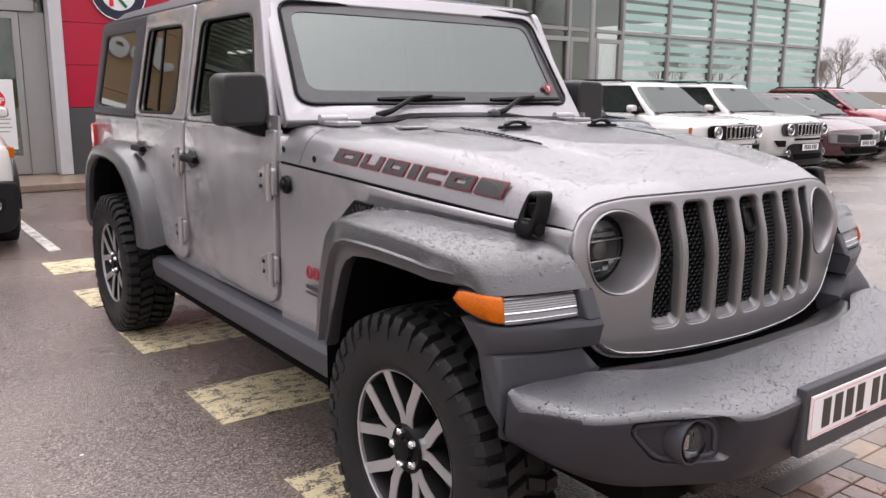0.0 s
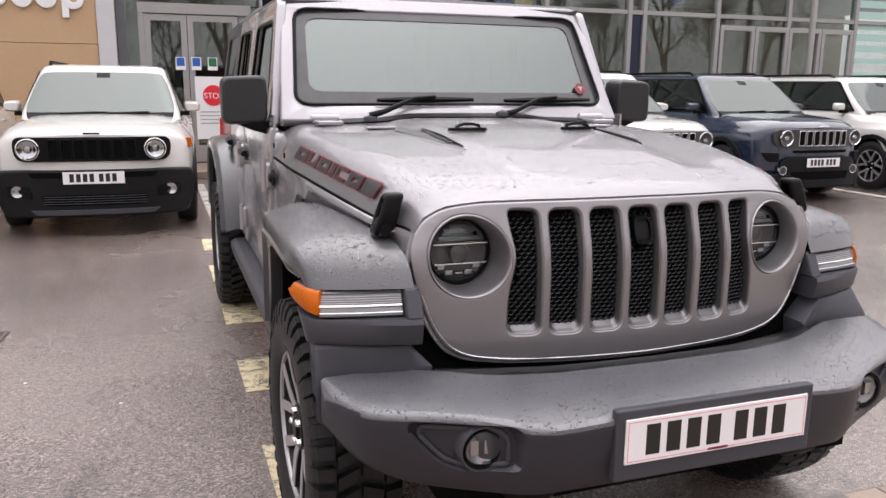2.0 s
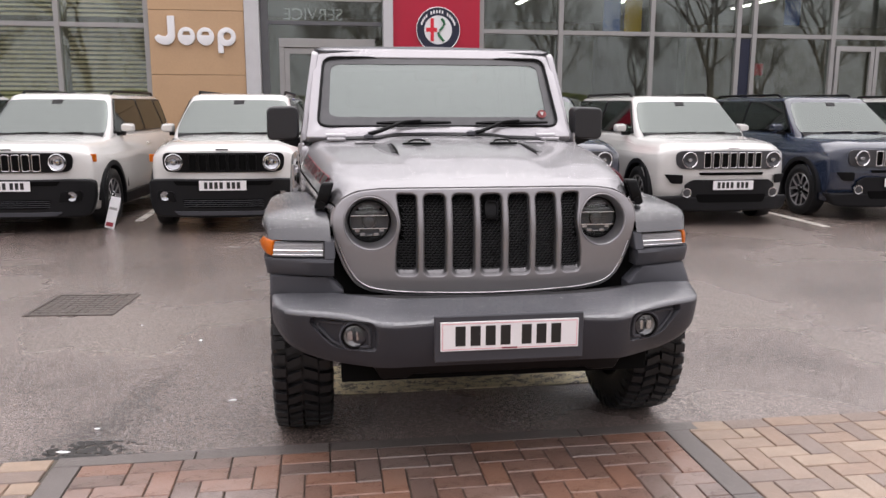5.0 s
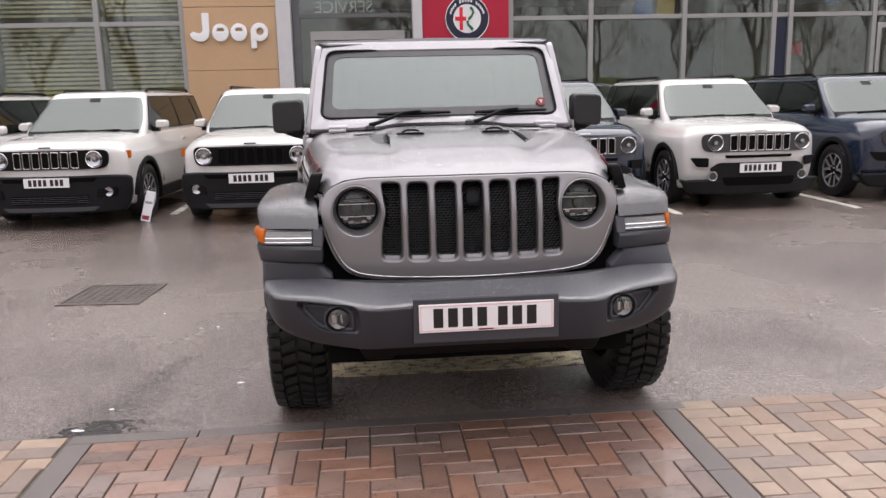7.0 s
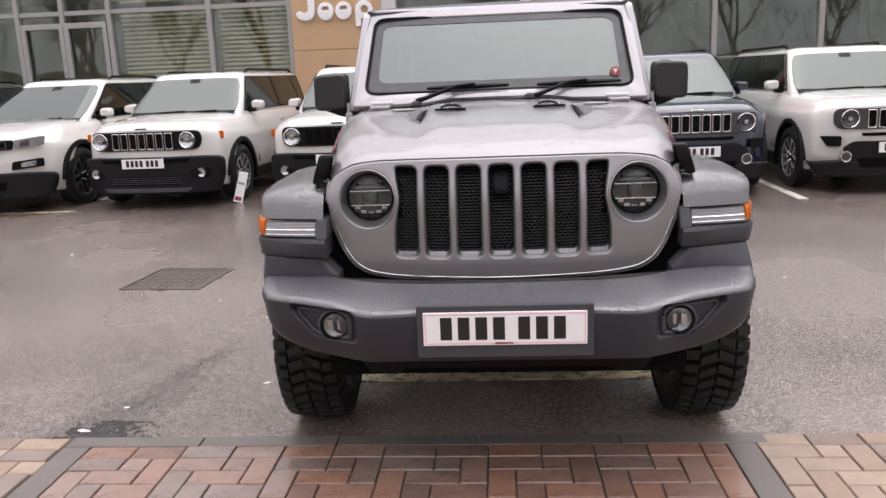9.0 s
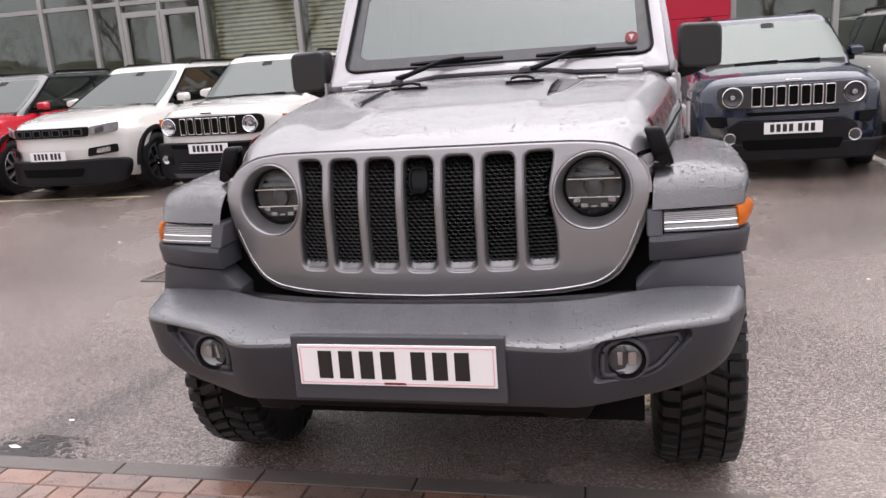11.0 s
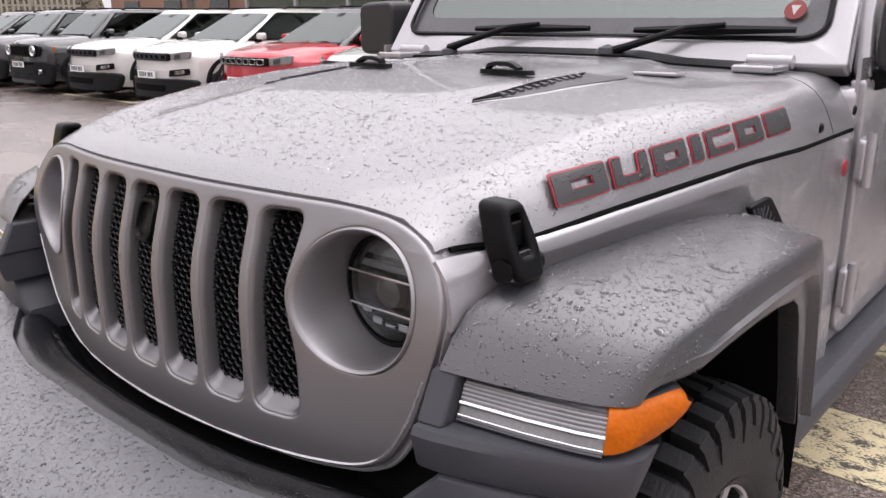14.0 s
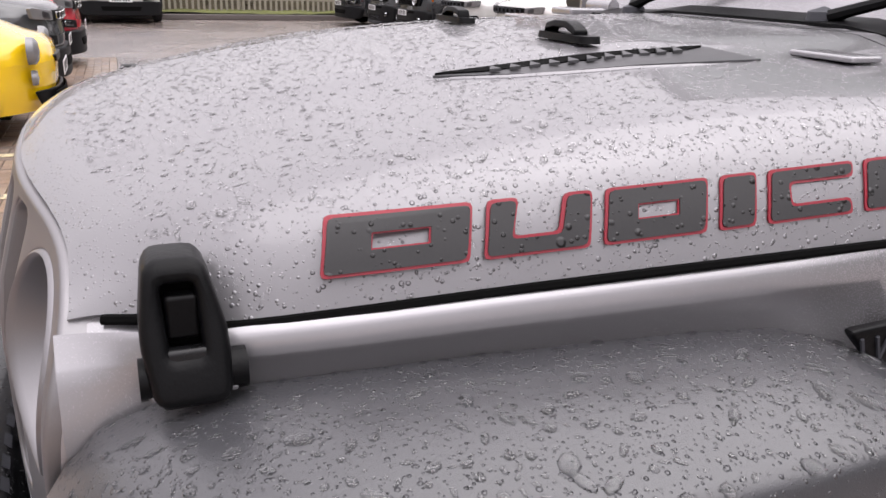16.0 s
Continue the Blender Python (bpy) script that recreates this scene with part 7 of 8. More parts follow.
def scatter(rnd, fn, count, sizes):
    """Random places on a surface given by fn(u, v) with u, v in 0..1."""
    out = []
    grid = [(fn(a / 9, b / 9), fn(a / 9 + 0.004, b / 9), fn(a / 9, b / 9 + 0.004)) for a in range(9) for b in range(9)]
    most = max((q - p).cross(r - p).length for p, q, r in grid)
    taken = {}
    for _ in range(6 * count):
        if len(out) >= count:
            break
        u, v = rnd.random(), rnd.random()
        p, pu, pv = fn(u, v), fn(min(u + 0.004, 1.004), v), fn(u, min(v + 0.004, 1.004))
        nrm = (pu - p).cross(pv - p)
        if nrm.length < rnd.random() * most:
            continue
        nrm.normalize()
        if nrm.z < 0:
            nrm = -nrm
        r = sizes[0] + (sizes[1] - sizes[0]) * rnd.random() ** 2.4
        # drops that touch run together, so none stand closer than their own width
        cell = (int(p.x * 80), int(p.y * 80), int(p.z * 80))
        near = [b for i in (-1, 0, 1) for j in (-1, 0, 1) for k in (-1, 0, 1) for b in taken.get((cell[0] + i, cell[1] + j, cell[2] + k), ())]
        if any((p - q).length < 1.5 * (r + e) for q, e in near):
            continue
        taken.setdefault(cell, []).append((p, r))
        out.append((p, nrm, r))
    return out


rnd = random.Random(11)
spots = scatter(rnd, lambda u, v: hood_pt(-0.93 + 1.86 * u, 0.46 + 1.14 * v), 8200, (0.0012, 0.0048))
spots += scatter(rnd, lambda u, v: hood_pt(0.90 + 0.09 * u, 0.46 + 1.14 * v), 800, (0.0010, 0.0034))
rain(hood, spots, 1)


def patch(rings, i0, i1, j0, j1):
    """A surface read off lofted rings between two rings and two points of each."""
    def fn(u, v):
        a, b = i0 + (i1 - i0) * max(0.0, min(0.9999, v)), j0 + (j1 - j0) * max(0.0, min(0.9999, u))
        i, j = int(a), int(b)
        fa, fb = a - i, b - j
        p = Vector(rings[i][j]).lerp(Vector(rings[i][j + 1]), fb)
        return p.lerp(Vector(rings[i + 1][j]).lerp(Vector(rings[i + 1][j + 1]), fb), fa)
    return fn


for flare, rr in FLARES:
    big = scatter(rnd, patch(rr, 1, 9, 0, 5), 1700, (0.0018, 0.0085))
    rain(flare, big, 2)
rain(bumper, scatter(rnd, patch(BUMPER_RINGS, 1, len(BUMPER_RINGS) - 2, 6, 9), 5200, (0.0015, 0.0056)), 3)

# ---- parked cars: each is built nose at the origin, facing -y ----
PLAN_R = 0.13
SPEC = {
    "boxy": dict(L=4.23, H=1.585, W=0.895, w1=0.80, w2=3.37, r=0.345, nose=0.98, hood=1.05, cowl=1.08, belt=1.06, rf=1.72, rr=3.98, tail=4.16, roof=0.615),
    "sleek": dict(L=4.40, H=1.565, W=0.905, w1=0.88, w2=3.52, r=0.360, nose=0.930, hood=1.04, cowl=1.16, belt=1.03, rf=2.12, rr=3.85, tail=4.28, roof=0.60),
    "tall": dict(L=4.80, H=1.74, W=0.965, w1=0.90, w2=3.81, r=0.375, nose=1.02, hood=1.12, cowl=1.25, belt=1.15, rf=2.0, rr=4.4, tail=4.68, roof=0.65),
    "low": dict(L=4.64, H=1.42, W=0.925, w1=0.80, w2=3.62, r=0.335, nose=0.74, hood=0.90, cowl=1.40, belt=0.93, rf=2.25, rr=3.35, tail=4.35, roof=0.60),
    "tiny": dict(L=3.66, H=1.47, W=0.815, w1=0.72, w2=3.02, r=0.300, nose=0.78, hood=0.93, cowl=0.98, belt=0.94, rf=1.55, rr=3.10, tail=3.52, roof=0.56),
}


def parked_car(label, colour, style, at, face="round", roof_colour=None, slots="silver", dark_wheels=False, marker=True, group="parked cars", plate_bars=True, rails=True, cladding=True, lower="dark"):
    d = SPEC[style]
    car = thing("parked_car", label, "car", group)
    L, W = d["L"], d["W"]

    def arch(cy, rad, n=14):
        return [(cy - rad * math.cos(math.pi * k / n), d["r"] + rad * math.sin(math.pi * k / n)) for k in range(n + 1)]

    rad = d["r"] + 0.055
    side = [(0.10, 0.25), (d["w1"] - rad, 0.22)] + arch(d["w1"], rad)[1:-1] + [(d["w1"] + rad, 0.22), (d["w2"] - rad, 0.22)] + arch(d["w2"], rad)[1:-1] + [(d["w2"] + rad, 0.24), (L - 0.10, 0.30), (L - 0.01, 0.50), (L, 0.72), (L - 0.05, d["belt"]), (d["cowl"] + 0.3, d["belt"] + 0.01), (d["cowl"], d["hood"] + 0.01), (d["cowl"] * 0.5, d["hood"] - 0.02), (0.24, d["nose"] + 0.025), (0.10, d["nose"] - 0.01), (0.03, d["nose"] - 0.07), (0.0, 0.62), (0.02, 0.40)]
    bm = plate([side], 2 * W, 0.045, "yz", 0.0, 3)
    slice_up(bm, "x", [W * k for k in (-0.92, -0.84, -0.74, -0.58, -0.3, 0, 0.3, 0.58, 0.74, 0.84, 0.92)])
    slice_up(bm, "z", [0.45, 0.62, 0.75, d["belt"] - 0.20, d["belt"] - 0.13, d["belt"] - 0.07])
    slice_up(bm, "y", [0.15, 0.4, 1.0, 1.6, 2.4, 3.2, L - 0.5])
    plan = 0.27 if style == "boxy" else 0.36

    def form(c):
        t = abs(c.x) / W
        y = c.y
        if y < 1.0:
            y += plan * t ** 3.2 * (1 - max(0, y) / 1.0)
        if y > L - 0.8:
            y -= 0.16 * t ** 2.6 * (y - L + 0.8) / 0.8
        up = max(0.0, (c.z - d["belt"] + 0.26) / 0.26)
        k = 1.0 - 0.105 * up ** 1.7 - 0.075 * max(0.0, 1 - c.y / 0.75) ** 2 - 0.05 * max(0, 0.50 - c.z) / 0.28
        z = c.z
        if c.y < d["cowl"] + 0.25 and c.z > d["nose"] - 0.12:
            # crowned bonnet with rounded shoulders
            z += 0.030 * (1 - t * t) - 0.055 * max(0.0, (t - 0.72) / 0.28) ** 2 * min(1.0, (c.z - d["nose"] + 0.12) / 0.10)
        waist = 0.012 * math.exp(-((c.z - 0.80) / 0.10) ** 2) if 0.3 < c.y < L - 0.3 else 0.0
        return Vector((c.x * (k + waist * 0.6), y, z))

    body = part("body", bend(bm, form), M["paint"], car, smooth=40)
    body.color = (*colour, 1)
    # cabin
    def prof(z):
        f = (z - d["belt"]) / (d["H"] - d["belt"])
        f = max(0.0, min(1.0, f))
        half = (W * 0.865) + (d["roof"] - W * 0.865) * f ** 1.2
        y0 = d["cowl"] + (d["rf"] - d["cowl"]) * f
        y1 = d["tail"] + (d["rr"] - d["tail"]) * f ** 1.6
        return half, y0, y1

    rings = []
    hb = d["H"] - d["belt"]
    zs = [(d["belt"] - 0.03, 1, 1), (d["belt"] + 0.05, 1, 1), (d["belt"] + hb * 0.35, 1, 1), (d["belt"] + hb * 0.65, 1, 1), (d["H"] - 0.062, 1, 1), (d["H"] - 0.040, 0.985, 0.990), (d["H"] - 0.020, 0.950, 0.970), (d["H"] - 0.004, 0.87, 0.92), (d["H"] + 0.010, 0.66, 0.78), (d["H"] + 0.016, 0.30, 0.45)]
    for z, k, ky in zs:
        h, y0, y1 = prof(min(z, d["H"] - 0.055))
        yc = (y0 + y1) / 2
        rings.append([(x * k, yc + (y - yc) * ky, z) for x, y in rounded([(-h, y0), (h, y0), (h, y1), (-h, y1)], [PLAN_R, PLAN_R, 0.22, 0.22], 5)])
    top = part("cabin", loft(rings), M["paint"], car, smooth=45)
    top.color = (*(roof_colour or colour), 1)
    # glass: windscreen, side windows
    zb, zt = d["belt"] + 0.04, d["H"] - 0.066
    us = [-1, -0.97, -0.93, -0.88, -0.8, -0.7, -0.5, -0.25, 0, 0.25, 0.5, 0.7, 0.8, 0.88, 0.93, 0.97, 1]

    def front(u, v, off=0.012):
        # corners of the glass are rounded off
        v = min(1.0, v)
        z = zb - 0.02 + (zt - zb + 0.012) * (v - 0.06 * max(0.0, v - 0.5) * abs(u) ** 6)
        h, y0, _ = prof(z)
        u = u * (0.952 - 0.05 * abs(2 * max(0.0, v) - 1) ** 5)
        d0 = h - abs(u) * h
        t = 1 - math.sqrt(d0 / PLAN_R) if d0 < PLAN_R else 0.0
        return Vector((u * h, y0 - off + PLAN_R * t * t, z))

    ws = part("windscreen", surf(us, [0, 0.04, 0.1, 0.25, 0.5, 0.75, 0.9, 0.96, 1], front), M["car_glass"], top, "tinted windscreen", solid=0.004)
    part("screen_band", surf(us, [-0.06, 0.05], lambda u, v: front(u, v, 0.016)), M["black"], top, solid=0.003)
    part("mirror_housing", surf([-0.11, 0, 0.11], [0.88, 0.99], lambda u, v: front(u, v, 0.018)), M["black"], top, solid=0.003)
    for s in (-1, 1):
        def pane_on(pts, off, thick=0.004, s=s):
            b = plate([rounded(pts, 0.04, 3)], thick, 0, "yz", 0)
            slice_up(b, "z", [zb + (zt - zb) * q for q in (0.3, 0.6)])
            return bend(b, lambda c: Vector((s * (prof(c.z)[0] + off) + c.x, c.y, c.z)))

        h0, y0b, y1b = prof(zb)
        _, y0t, y1t = prof(zt)
        mid = d["rf"] + (2.62 - 1.72 if style != "tiny" else 0.85) * (1.0 if style != "low" else 0.75)
        part("window_surround", pane_on([(y0b + 0.12, zb - 0.015), (y1b - 0.25, zb - 0.015), (y1t - 0.12, zt + 0.005), (y0t + 0.075, zt + 0.005)], 0.004), M["black"], top)
        part("side_window", pane_on([(y0b + 0.17, zb), (mid - 0.03, zb), (mid - 0.03, zt - 0.01), (y0t + 0.11, zt - 0.01)], 0.009), M["car_glass"], top, "dark side window")
        part("side_window", pane_on([(mid + 0.03, zb), (min(mid + 0.95, y1b - 0.45), zb), (min(mid + 0.85, y1t - 0.25), zt), (mid + 0.03, zt)], 0.009), M["car_glass"], top, "dark side window")
        if style != "low":
            part("side_window", pane_on([(min(mid + 1.0, y1b - 0.40), zb + 0.03), (y1b - 0.32, zb + 0.03), (y1t - 0.17, zt - 0.02), (min(mid + 0.92, y1t - 0.20), zt - 0.02)], 0.009), M["car_glass"], top, "dark side window")
        if rails:
            ry0, ry1 = d["rf"] + 0.15, d["rr"] - 0.1
            part("roof_rail", tube([(s * (d["roof"] - 0.06), ry0, d["H"] - 0.03), (s * (d["roof"] - 0.05), ry0 + 0.12, d["H"] + 0.03), (s * (d["roof"] - 0.05), ry1 - 0.12, d["H"] + 0.025), (s * (d["roof"] - 0.06), ry1, d["H"] - 0.04)], 0.018, 8), M["black"], car, "black roof rail")
        # mirror
        mb = loft([[(s * (W + 0.0 + dx), y0b + 0.30 + dy, d["belt"] + 0.09 + dz) for dx, dz in rounded([(-0.09, -0.06), (0.09, -0.05), (0.085, 0.06), (-0.09, 0.07)], 0.045, 4)] for dy in (-0.045, 0.02, 0.06)])
        mb = bend(mb, lambda c, s=s: Vector((s * (W + (abs(c.x) - W) * (0.72 if c.y < y0b + 0.27 else 0.95)), c.y, d["belt"] + 0.09 + (c.z - d["belt"] - 0.09) * (0.66 if c.y < y0b + 0.27 else 0.95))))
        mo = part("door_mirror", mb, M["paint"], car, bevel=0.012, smooth=50)
        mo.color = (*colour, 1)
        part("mirror_foot", cuboid(*sorted((s * (W - 0.16), s * (W - 0.03))), y0b + 0.26, y0b + 0.34, d["belt"] + 0.0, d["belt"] + 0.045), M["black"], mo)
        # door seams and handles
        for y in (y0b + 0.22, mid, mid + 0.95):
            part("door_seam", cuboid(*sorted((s * (W - 0.03), s * (W - 0.001))), y - 0.004, y + 0.004, 0.42, d["belt"] - 0.25), M["deep"], body)
        for y in (mid - 0.20, mid + 0.72):
            hd = part("door_handle", cuboid(*sorted((s * (W - 0.06), s * (W - 0.002))), y - 0.08, y + 0.08, d["belt"] - 0.15, d["belt"] - 0.12), M["paint"], car, bevel=0.01)
            hd.color = (*colour, 1)
        # wheel-arch trims and sill
        if cladding:
            for cy in (d["w1"], d["w2"]):
                rg = []
                for k in range(15):
                    a = math.pi * k / 14
                    c0, s0 = -math.cos(a), math.sin(a)
                    bow = plan * 0.5 if (cy == d["w1"] and k < 5) else 0
                    rg.append([(s * x, cy + q * c0 + bow * (1 - k / 5) * 0.35, d["r"] + q * s0) for x, q in ((W - 0.06, rad + 0.055), (W + 0.004, rad + 0.050), (W + 0.012, rad + 0.01), (W + 0.006, rad - 0.012), (W - 0.10, rad - 0.012))])
                part("arch_trim", loft(rg), M["trim_dark"], car, "dark wheel-arch trim", smooth=50)
            part("sill_trim", cuboid(*sorted((s * (W - 0.10), s * (W + 0.008))), d["w1"] + rad, d["w2"] - rad, 0.21, 0.36), M["trim_dark"], car, bevel=0.02)
        for cy in (d["w1"], d["w2"]):
            wheel(car, s * (W - 0.105), cy, d["r"], s, r=d["r"], w=0.21, rim=d["r"] * 0.66, lugs=False, dark=dark_wheels)
    part("underside", cuboid(-W + 0.26, W - 0.26, 0.35, L - 0.3, 0.20, 0.70), M["deep"], car)

    # ---- face ----
    def fy(x):
        t = abs(x) / W
        return plan * t ** 3.2

    def onface(bmx, y=0.0):
        return bend(bmx, lambda c: Vector((c.x, c.y + y + fy(c.x), c.z)))

    def panel(name, pts, r, depth, y, material, parent, label="", holes=()):
        b = plate([rounded(pts, r, 4)] + list(holes), depth, min(0.006, depth * 0.3), "xz", 0)
        slice_up(b, "x", [0.15 * q for q in range(-5, 6)])
        return part(name, onface(b, y), material, parent, label, smooth=35)

    if style in ("boxy",):
        gz0, gz1 = 0.700, 0.920
        lamp_z = 0.812
        g = panel("grille_panel", [(-0.665, gz0), (0.665, gz0), (0.685, gz1), (-0.685, gz1)], 0.09, 0.03, -0.012, M["black"] if slots != "body" else M["alloy_dark"], car, "grille panel with seven slots")
        for k in range(-3, 4):
            cx = 0.109 * k
            pts = [(cx - 0.046, gz0 + 0.012), (cx + 0.046, gz0 + 0.012), (cx + 0.046, gz1 - 0.016), (cx - 0.046, gz1 - 0.016)]
            inn = [(cx + (x - cx) * 0.78, lamp_z + (z - lamp_z) * 0.90) for x, z in pts]
            panel("slot_frame", pts, 0.018, 0.014, -0.024, M["black"] if slots == "black" else M["chrome"], g, "", [rounded(inn, 0.014, 3)])
            panel("slot", inn, 0.014, 0.008, -0.017, M["deep"], g)
        for s in (-1, 1):
            lamp = part("headlamp", spin([(0.0, 0.098), (-0.022, 0.098), (-0.026, 0.092), (-0.010, 0.080), (0.0, 0.05), (0.004, 0.0)], 32, "y", (s * 0.540, fy(0.5) - 0.006, lamp_z)), M["chrome"], car, "round headlamp")
            part("reflector", spin([(-0.014, 0.080), (0.0, 0.060), (0.004, 0.0)], 28, "y", (s * 0.540, fy(0.5) - 0.012, lamp_z)), M["alloy_dark"] if lower != "dark" else M["reflector"], lamp)
            part("projector", spin([(-0.030, 0.0), (-0.026, 0.024), (-0.010, 0.034)], 20, "y", (s * 0.540, fy(0.5) - 0.004, lamp_z)), M["reflector"], lamp)
            if marker:
                part("side_marker", cuboid(*sorted((s * 0.800, s * 0.868)), 0.30, 0.33, 0.80, 0.89), M["amber"], car, "amber side marker", bevel=0.008)
        part("bonnet_badge", cuboid(-0.07, 0.07, -0.012, 0.004, 0.945, 0.962), M["black" if slots != "body" else "chrome"], car, "small nose badge", bevel=0.004)
        bz1 = 0.625 if lower == "dark" else 0.37
    else:
        gz0, gz1 = {"sleek": (0.770, 0.885), "tall": (0.78, 0.93), "low": (0.46, 0.66), "tiny": (0.60, 0.66)}[style]
        gw = {"sleek": 0.50, "tall": 0.52, "low": 0.16, "tiny": 0.2}[style]
        g = panel("grille_panel", [(-gw - 0.03, gz0), (gw + 0.03, gz0), (gw + 0.05, gz1), (-gw - 0.05, gz1)], 0.03, 0.03, -0.012, M["black"], car, "dark slotted grille")
        if style in ("sleek", "tall"):
            for k in range(-3, 4):
                cx = gw * 0.285 * k
                pts = [(cx - gw * 0.115, gz0 + 0.018), (cx + gw * 0.115, gz0 + 0.018), (cx + gw * 0.115, gz1 - 0.018), (cx - gw * 0.115, gz1 - 0.018)]
                inn = [(cx + (x - cx) * 0.80, (gz0 + gz1) / 2 + (z - (gz0 + gz1) / 2) * 0.80) for x, z in pts]
                panel("slot_frame", pts, 0.012, 0.012, -0.022, M["chrome" if slots == "silver" else "plastic"], g, "", [rounded(inn, 0.010, 2)])
                panel("slot", inn, 0.010, 0.008, -0.016, M["deep"], g)
        for s in (-1, 1):
            lx0, lx1 = gw + 0.06, W - 0.10
            if style == "tiny":
                lamp = part("headlamp", spin([(0.02, 0.105), (-0.03, 0.100), (-0.055, 0.07), (-0.065, 0.0)], 28, "y", (s * 0.60, fy(0.60) + 0.01, 0.72)), M["lens"], car, "round clear headlamp")
                part("fog_lamp", spin([(0.02, 0.06), (-0.02, 0.055), (-0.03, 0.0)], 24, "y", (s * 0.60, fy(0.60) + 0.0, 0.52)), M["lens"], car, "round fog lamp")
            else:
                pts = [(s * lx0, gz0 + 0.01), (s * lx1, gz0 + 0.035), (s * (lx1 + 0.02), gz1 + 0.035), (s * lx0, gz1 - 0.005)]
                if s < 0:
                    pts = pts[::-1]
                lamp = panel("headlamp", pts, 0.025, 0.04, -0.015, M["lens"], car, "swept clear headlamp")
                ins = [(s * (lx0 + 0.06), gz0 + 0.03), (s * (lx1 - 0.10), gz0 + 0.05), (s * (lx1 - 0.10), gz1 - 0.0), (s * (lx0 + 0.06), gz1 - 0.03)]
                if s < 0:
                    ins = ins[::-1]
                panel("lamp_insert", ins, 0.015, 0.01, -0.020, M["alloy_dark"], lamp)
        bz1 = {"sleek": 0.50, "tall": 0.52, "low": 0.40, "tiny": 0.34}[style]
    # lower bumper
    if lower == "dark" or cladding:
        b = plate([rounded([(-W * 0.90, 0.19), (W * 0.90, 0.19), (W * 0.965, 0.34), (W * 0.975, bz1 - 0.02), (W * 0.7, bz1), (-W * 0.7, bz1), (-W * 0.975, bz1 - 0.02), (-W * 0.965, 0.34)], 0.07, 4)], 0.10, 0.024, "xz", 0)
        slice_up(b, "x", [0.12 * q for q in range(-7, 8)])
        part("front_bumper", onface(b, -0.035), M["trim_dark"], car, "dark plastic lower bumper", smooth=40)
    else:
        panel("lower_intake", [(-0.55, 0.28), (0.55, 0.28), (0.62, 0.42), (-0.62, 0.42)], 0.03, 0.02, -0.012, M["black"], car)
    panel("air_intake", [(-0.42, 0.30), (0.42, 0.30), (0.46, 0.40), (-0.46, 0.40)], 0.03, 0.008, -0.040, M["deep"], car, "dark lower intake")
    if style == "boxy" and lower == "dark":
        panel("upper_intake", [(-0.52, 0.555), (0.52, 0.555), (0.56, 0.605), (-0.56, 0.605)], 0.015, 0.008, -0.042, M["deep"], car, "dark slot under the grille")
        panel("skid_lip", [(-0.50, 0.215), (0.50, 0.215), (0.56, 0.262), (-0.56, 0.262)], 0.015, 0.012, -0.046, M["plastic"], car, "grey skid lip under the bumper")
        for q in range(4):
            panel("intake_bar", [(-0.44, 0.315 + 0.022 * q), (0.44, 0.315 + 0.022 * q), (0.44, 0.321 + 0.022 * q), (-0.44, 0.321 + 0.022 * q)], 0.002, 0.006, -0.044, M["plastic"], car)
    if style == "boxy" and lower != "dark":
        panel("upper_intake", [(-0.40, 0.628), (0.40, 0.628), (0.42, 0.662), (-0.42, 0.662)], 0.012, 0.010, -0.012, M["deep"], car, "slim dark intake under the grille")
        panel("plate_recess", [(-0.47, 0.33), (0.47, 0.33), (0.60, 0.50), (0.50, 0.575), (-0.50, 0.575), (-0.60, 0.50)], 0.04, 0.012, -0.030, M["trim_dark"], car, "dark recess behind the number plate")
    for s in (-1, 1):
        if style == "boxy" and lower != "dark":
            part("corner_intake", onface(plate([rounded([(s * 0.60, 0.52), (s * 0.72, 0.52), (s * 0.79, 0.63), (s * 0.60, 0.63)][::s], 0.02, 3)], 0.02, 0.003, "xz", 0), -0.016), M["black"], car, "black corner intake")
            part("fog_lamp", spin([(0.02, 0.060), (-0.012, 0.058), (-0.010, 0.046), (0.004, 0.0)], 24, "y", (s * 0.56, fy(0.56) - 0.034, 0.415)), M["chrome"], car, "round fog lamp in a bright ring")
            part("fog_glass", spin([(-0.016, 0.0), (-0.013, 0.046)], 20, "y", (s * 0.56, fy(0.56) - 0.034, 0.415)), M["alloy_dark"], car)
        elif style == "boxy":
            part("fog_pocket", onface(plate([rounded([(s * 0.53, 0.36), (s * 0.75, 0.37), (s * 0.76, 0.49), (s * 0.55, 0.48)][::s], 0.03, 3)], 0.012, 0.003, "xz", 0), -0.044), M["black"], car)
            part("fog_lamp", spin([(0.02, 0.055), (-0.018, 0.052), (-0.014, 0.040), (0.0, 0.0)], 24, "y", (s * 0.66, fy(0.66) - 0.036, 0.43)), M["reflector"], car, "round fog lamp")
        elif style in ("sleek", "tall"):
            fr = [(s * 0.50, 0.53), (s * 0.80, 0.56), (s * 0.80, 0.66), (s * 0.52, 0.63)][::s]
            part("fog_pocket", onface(plate([rounded(fr, 0.02, 3)], 0.012, 0.003, "xz", 0), -0.012), M["black"], car)
            part("fog_lamp", onface(plate([rounded([(s * 0.60, 0.56), (s * 0.74, 0.575), (s * 0.74, 0.63), (s * 0.61, 0.615)][::s], 0.02, 3)], 0.012, 0.003, "xz", 0), -0.018), M["reflector"], car)
    pz = (0.500 if lower == "dark" else 0.455) if style in ("boxy",) else 0.50 if style != "low" else 0.44
    if plate_bars:
        number_plate(car, -0.26, 0.26, pz, pz + 0.11, -0.052, holder=False, border=False)
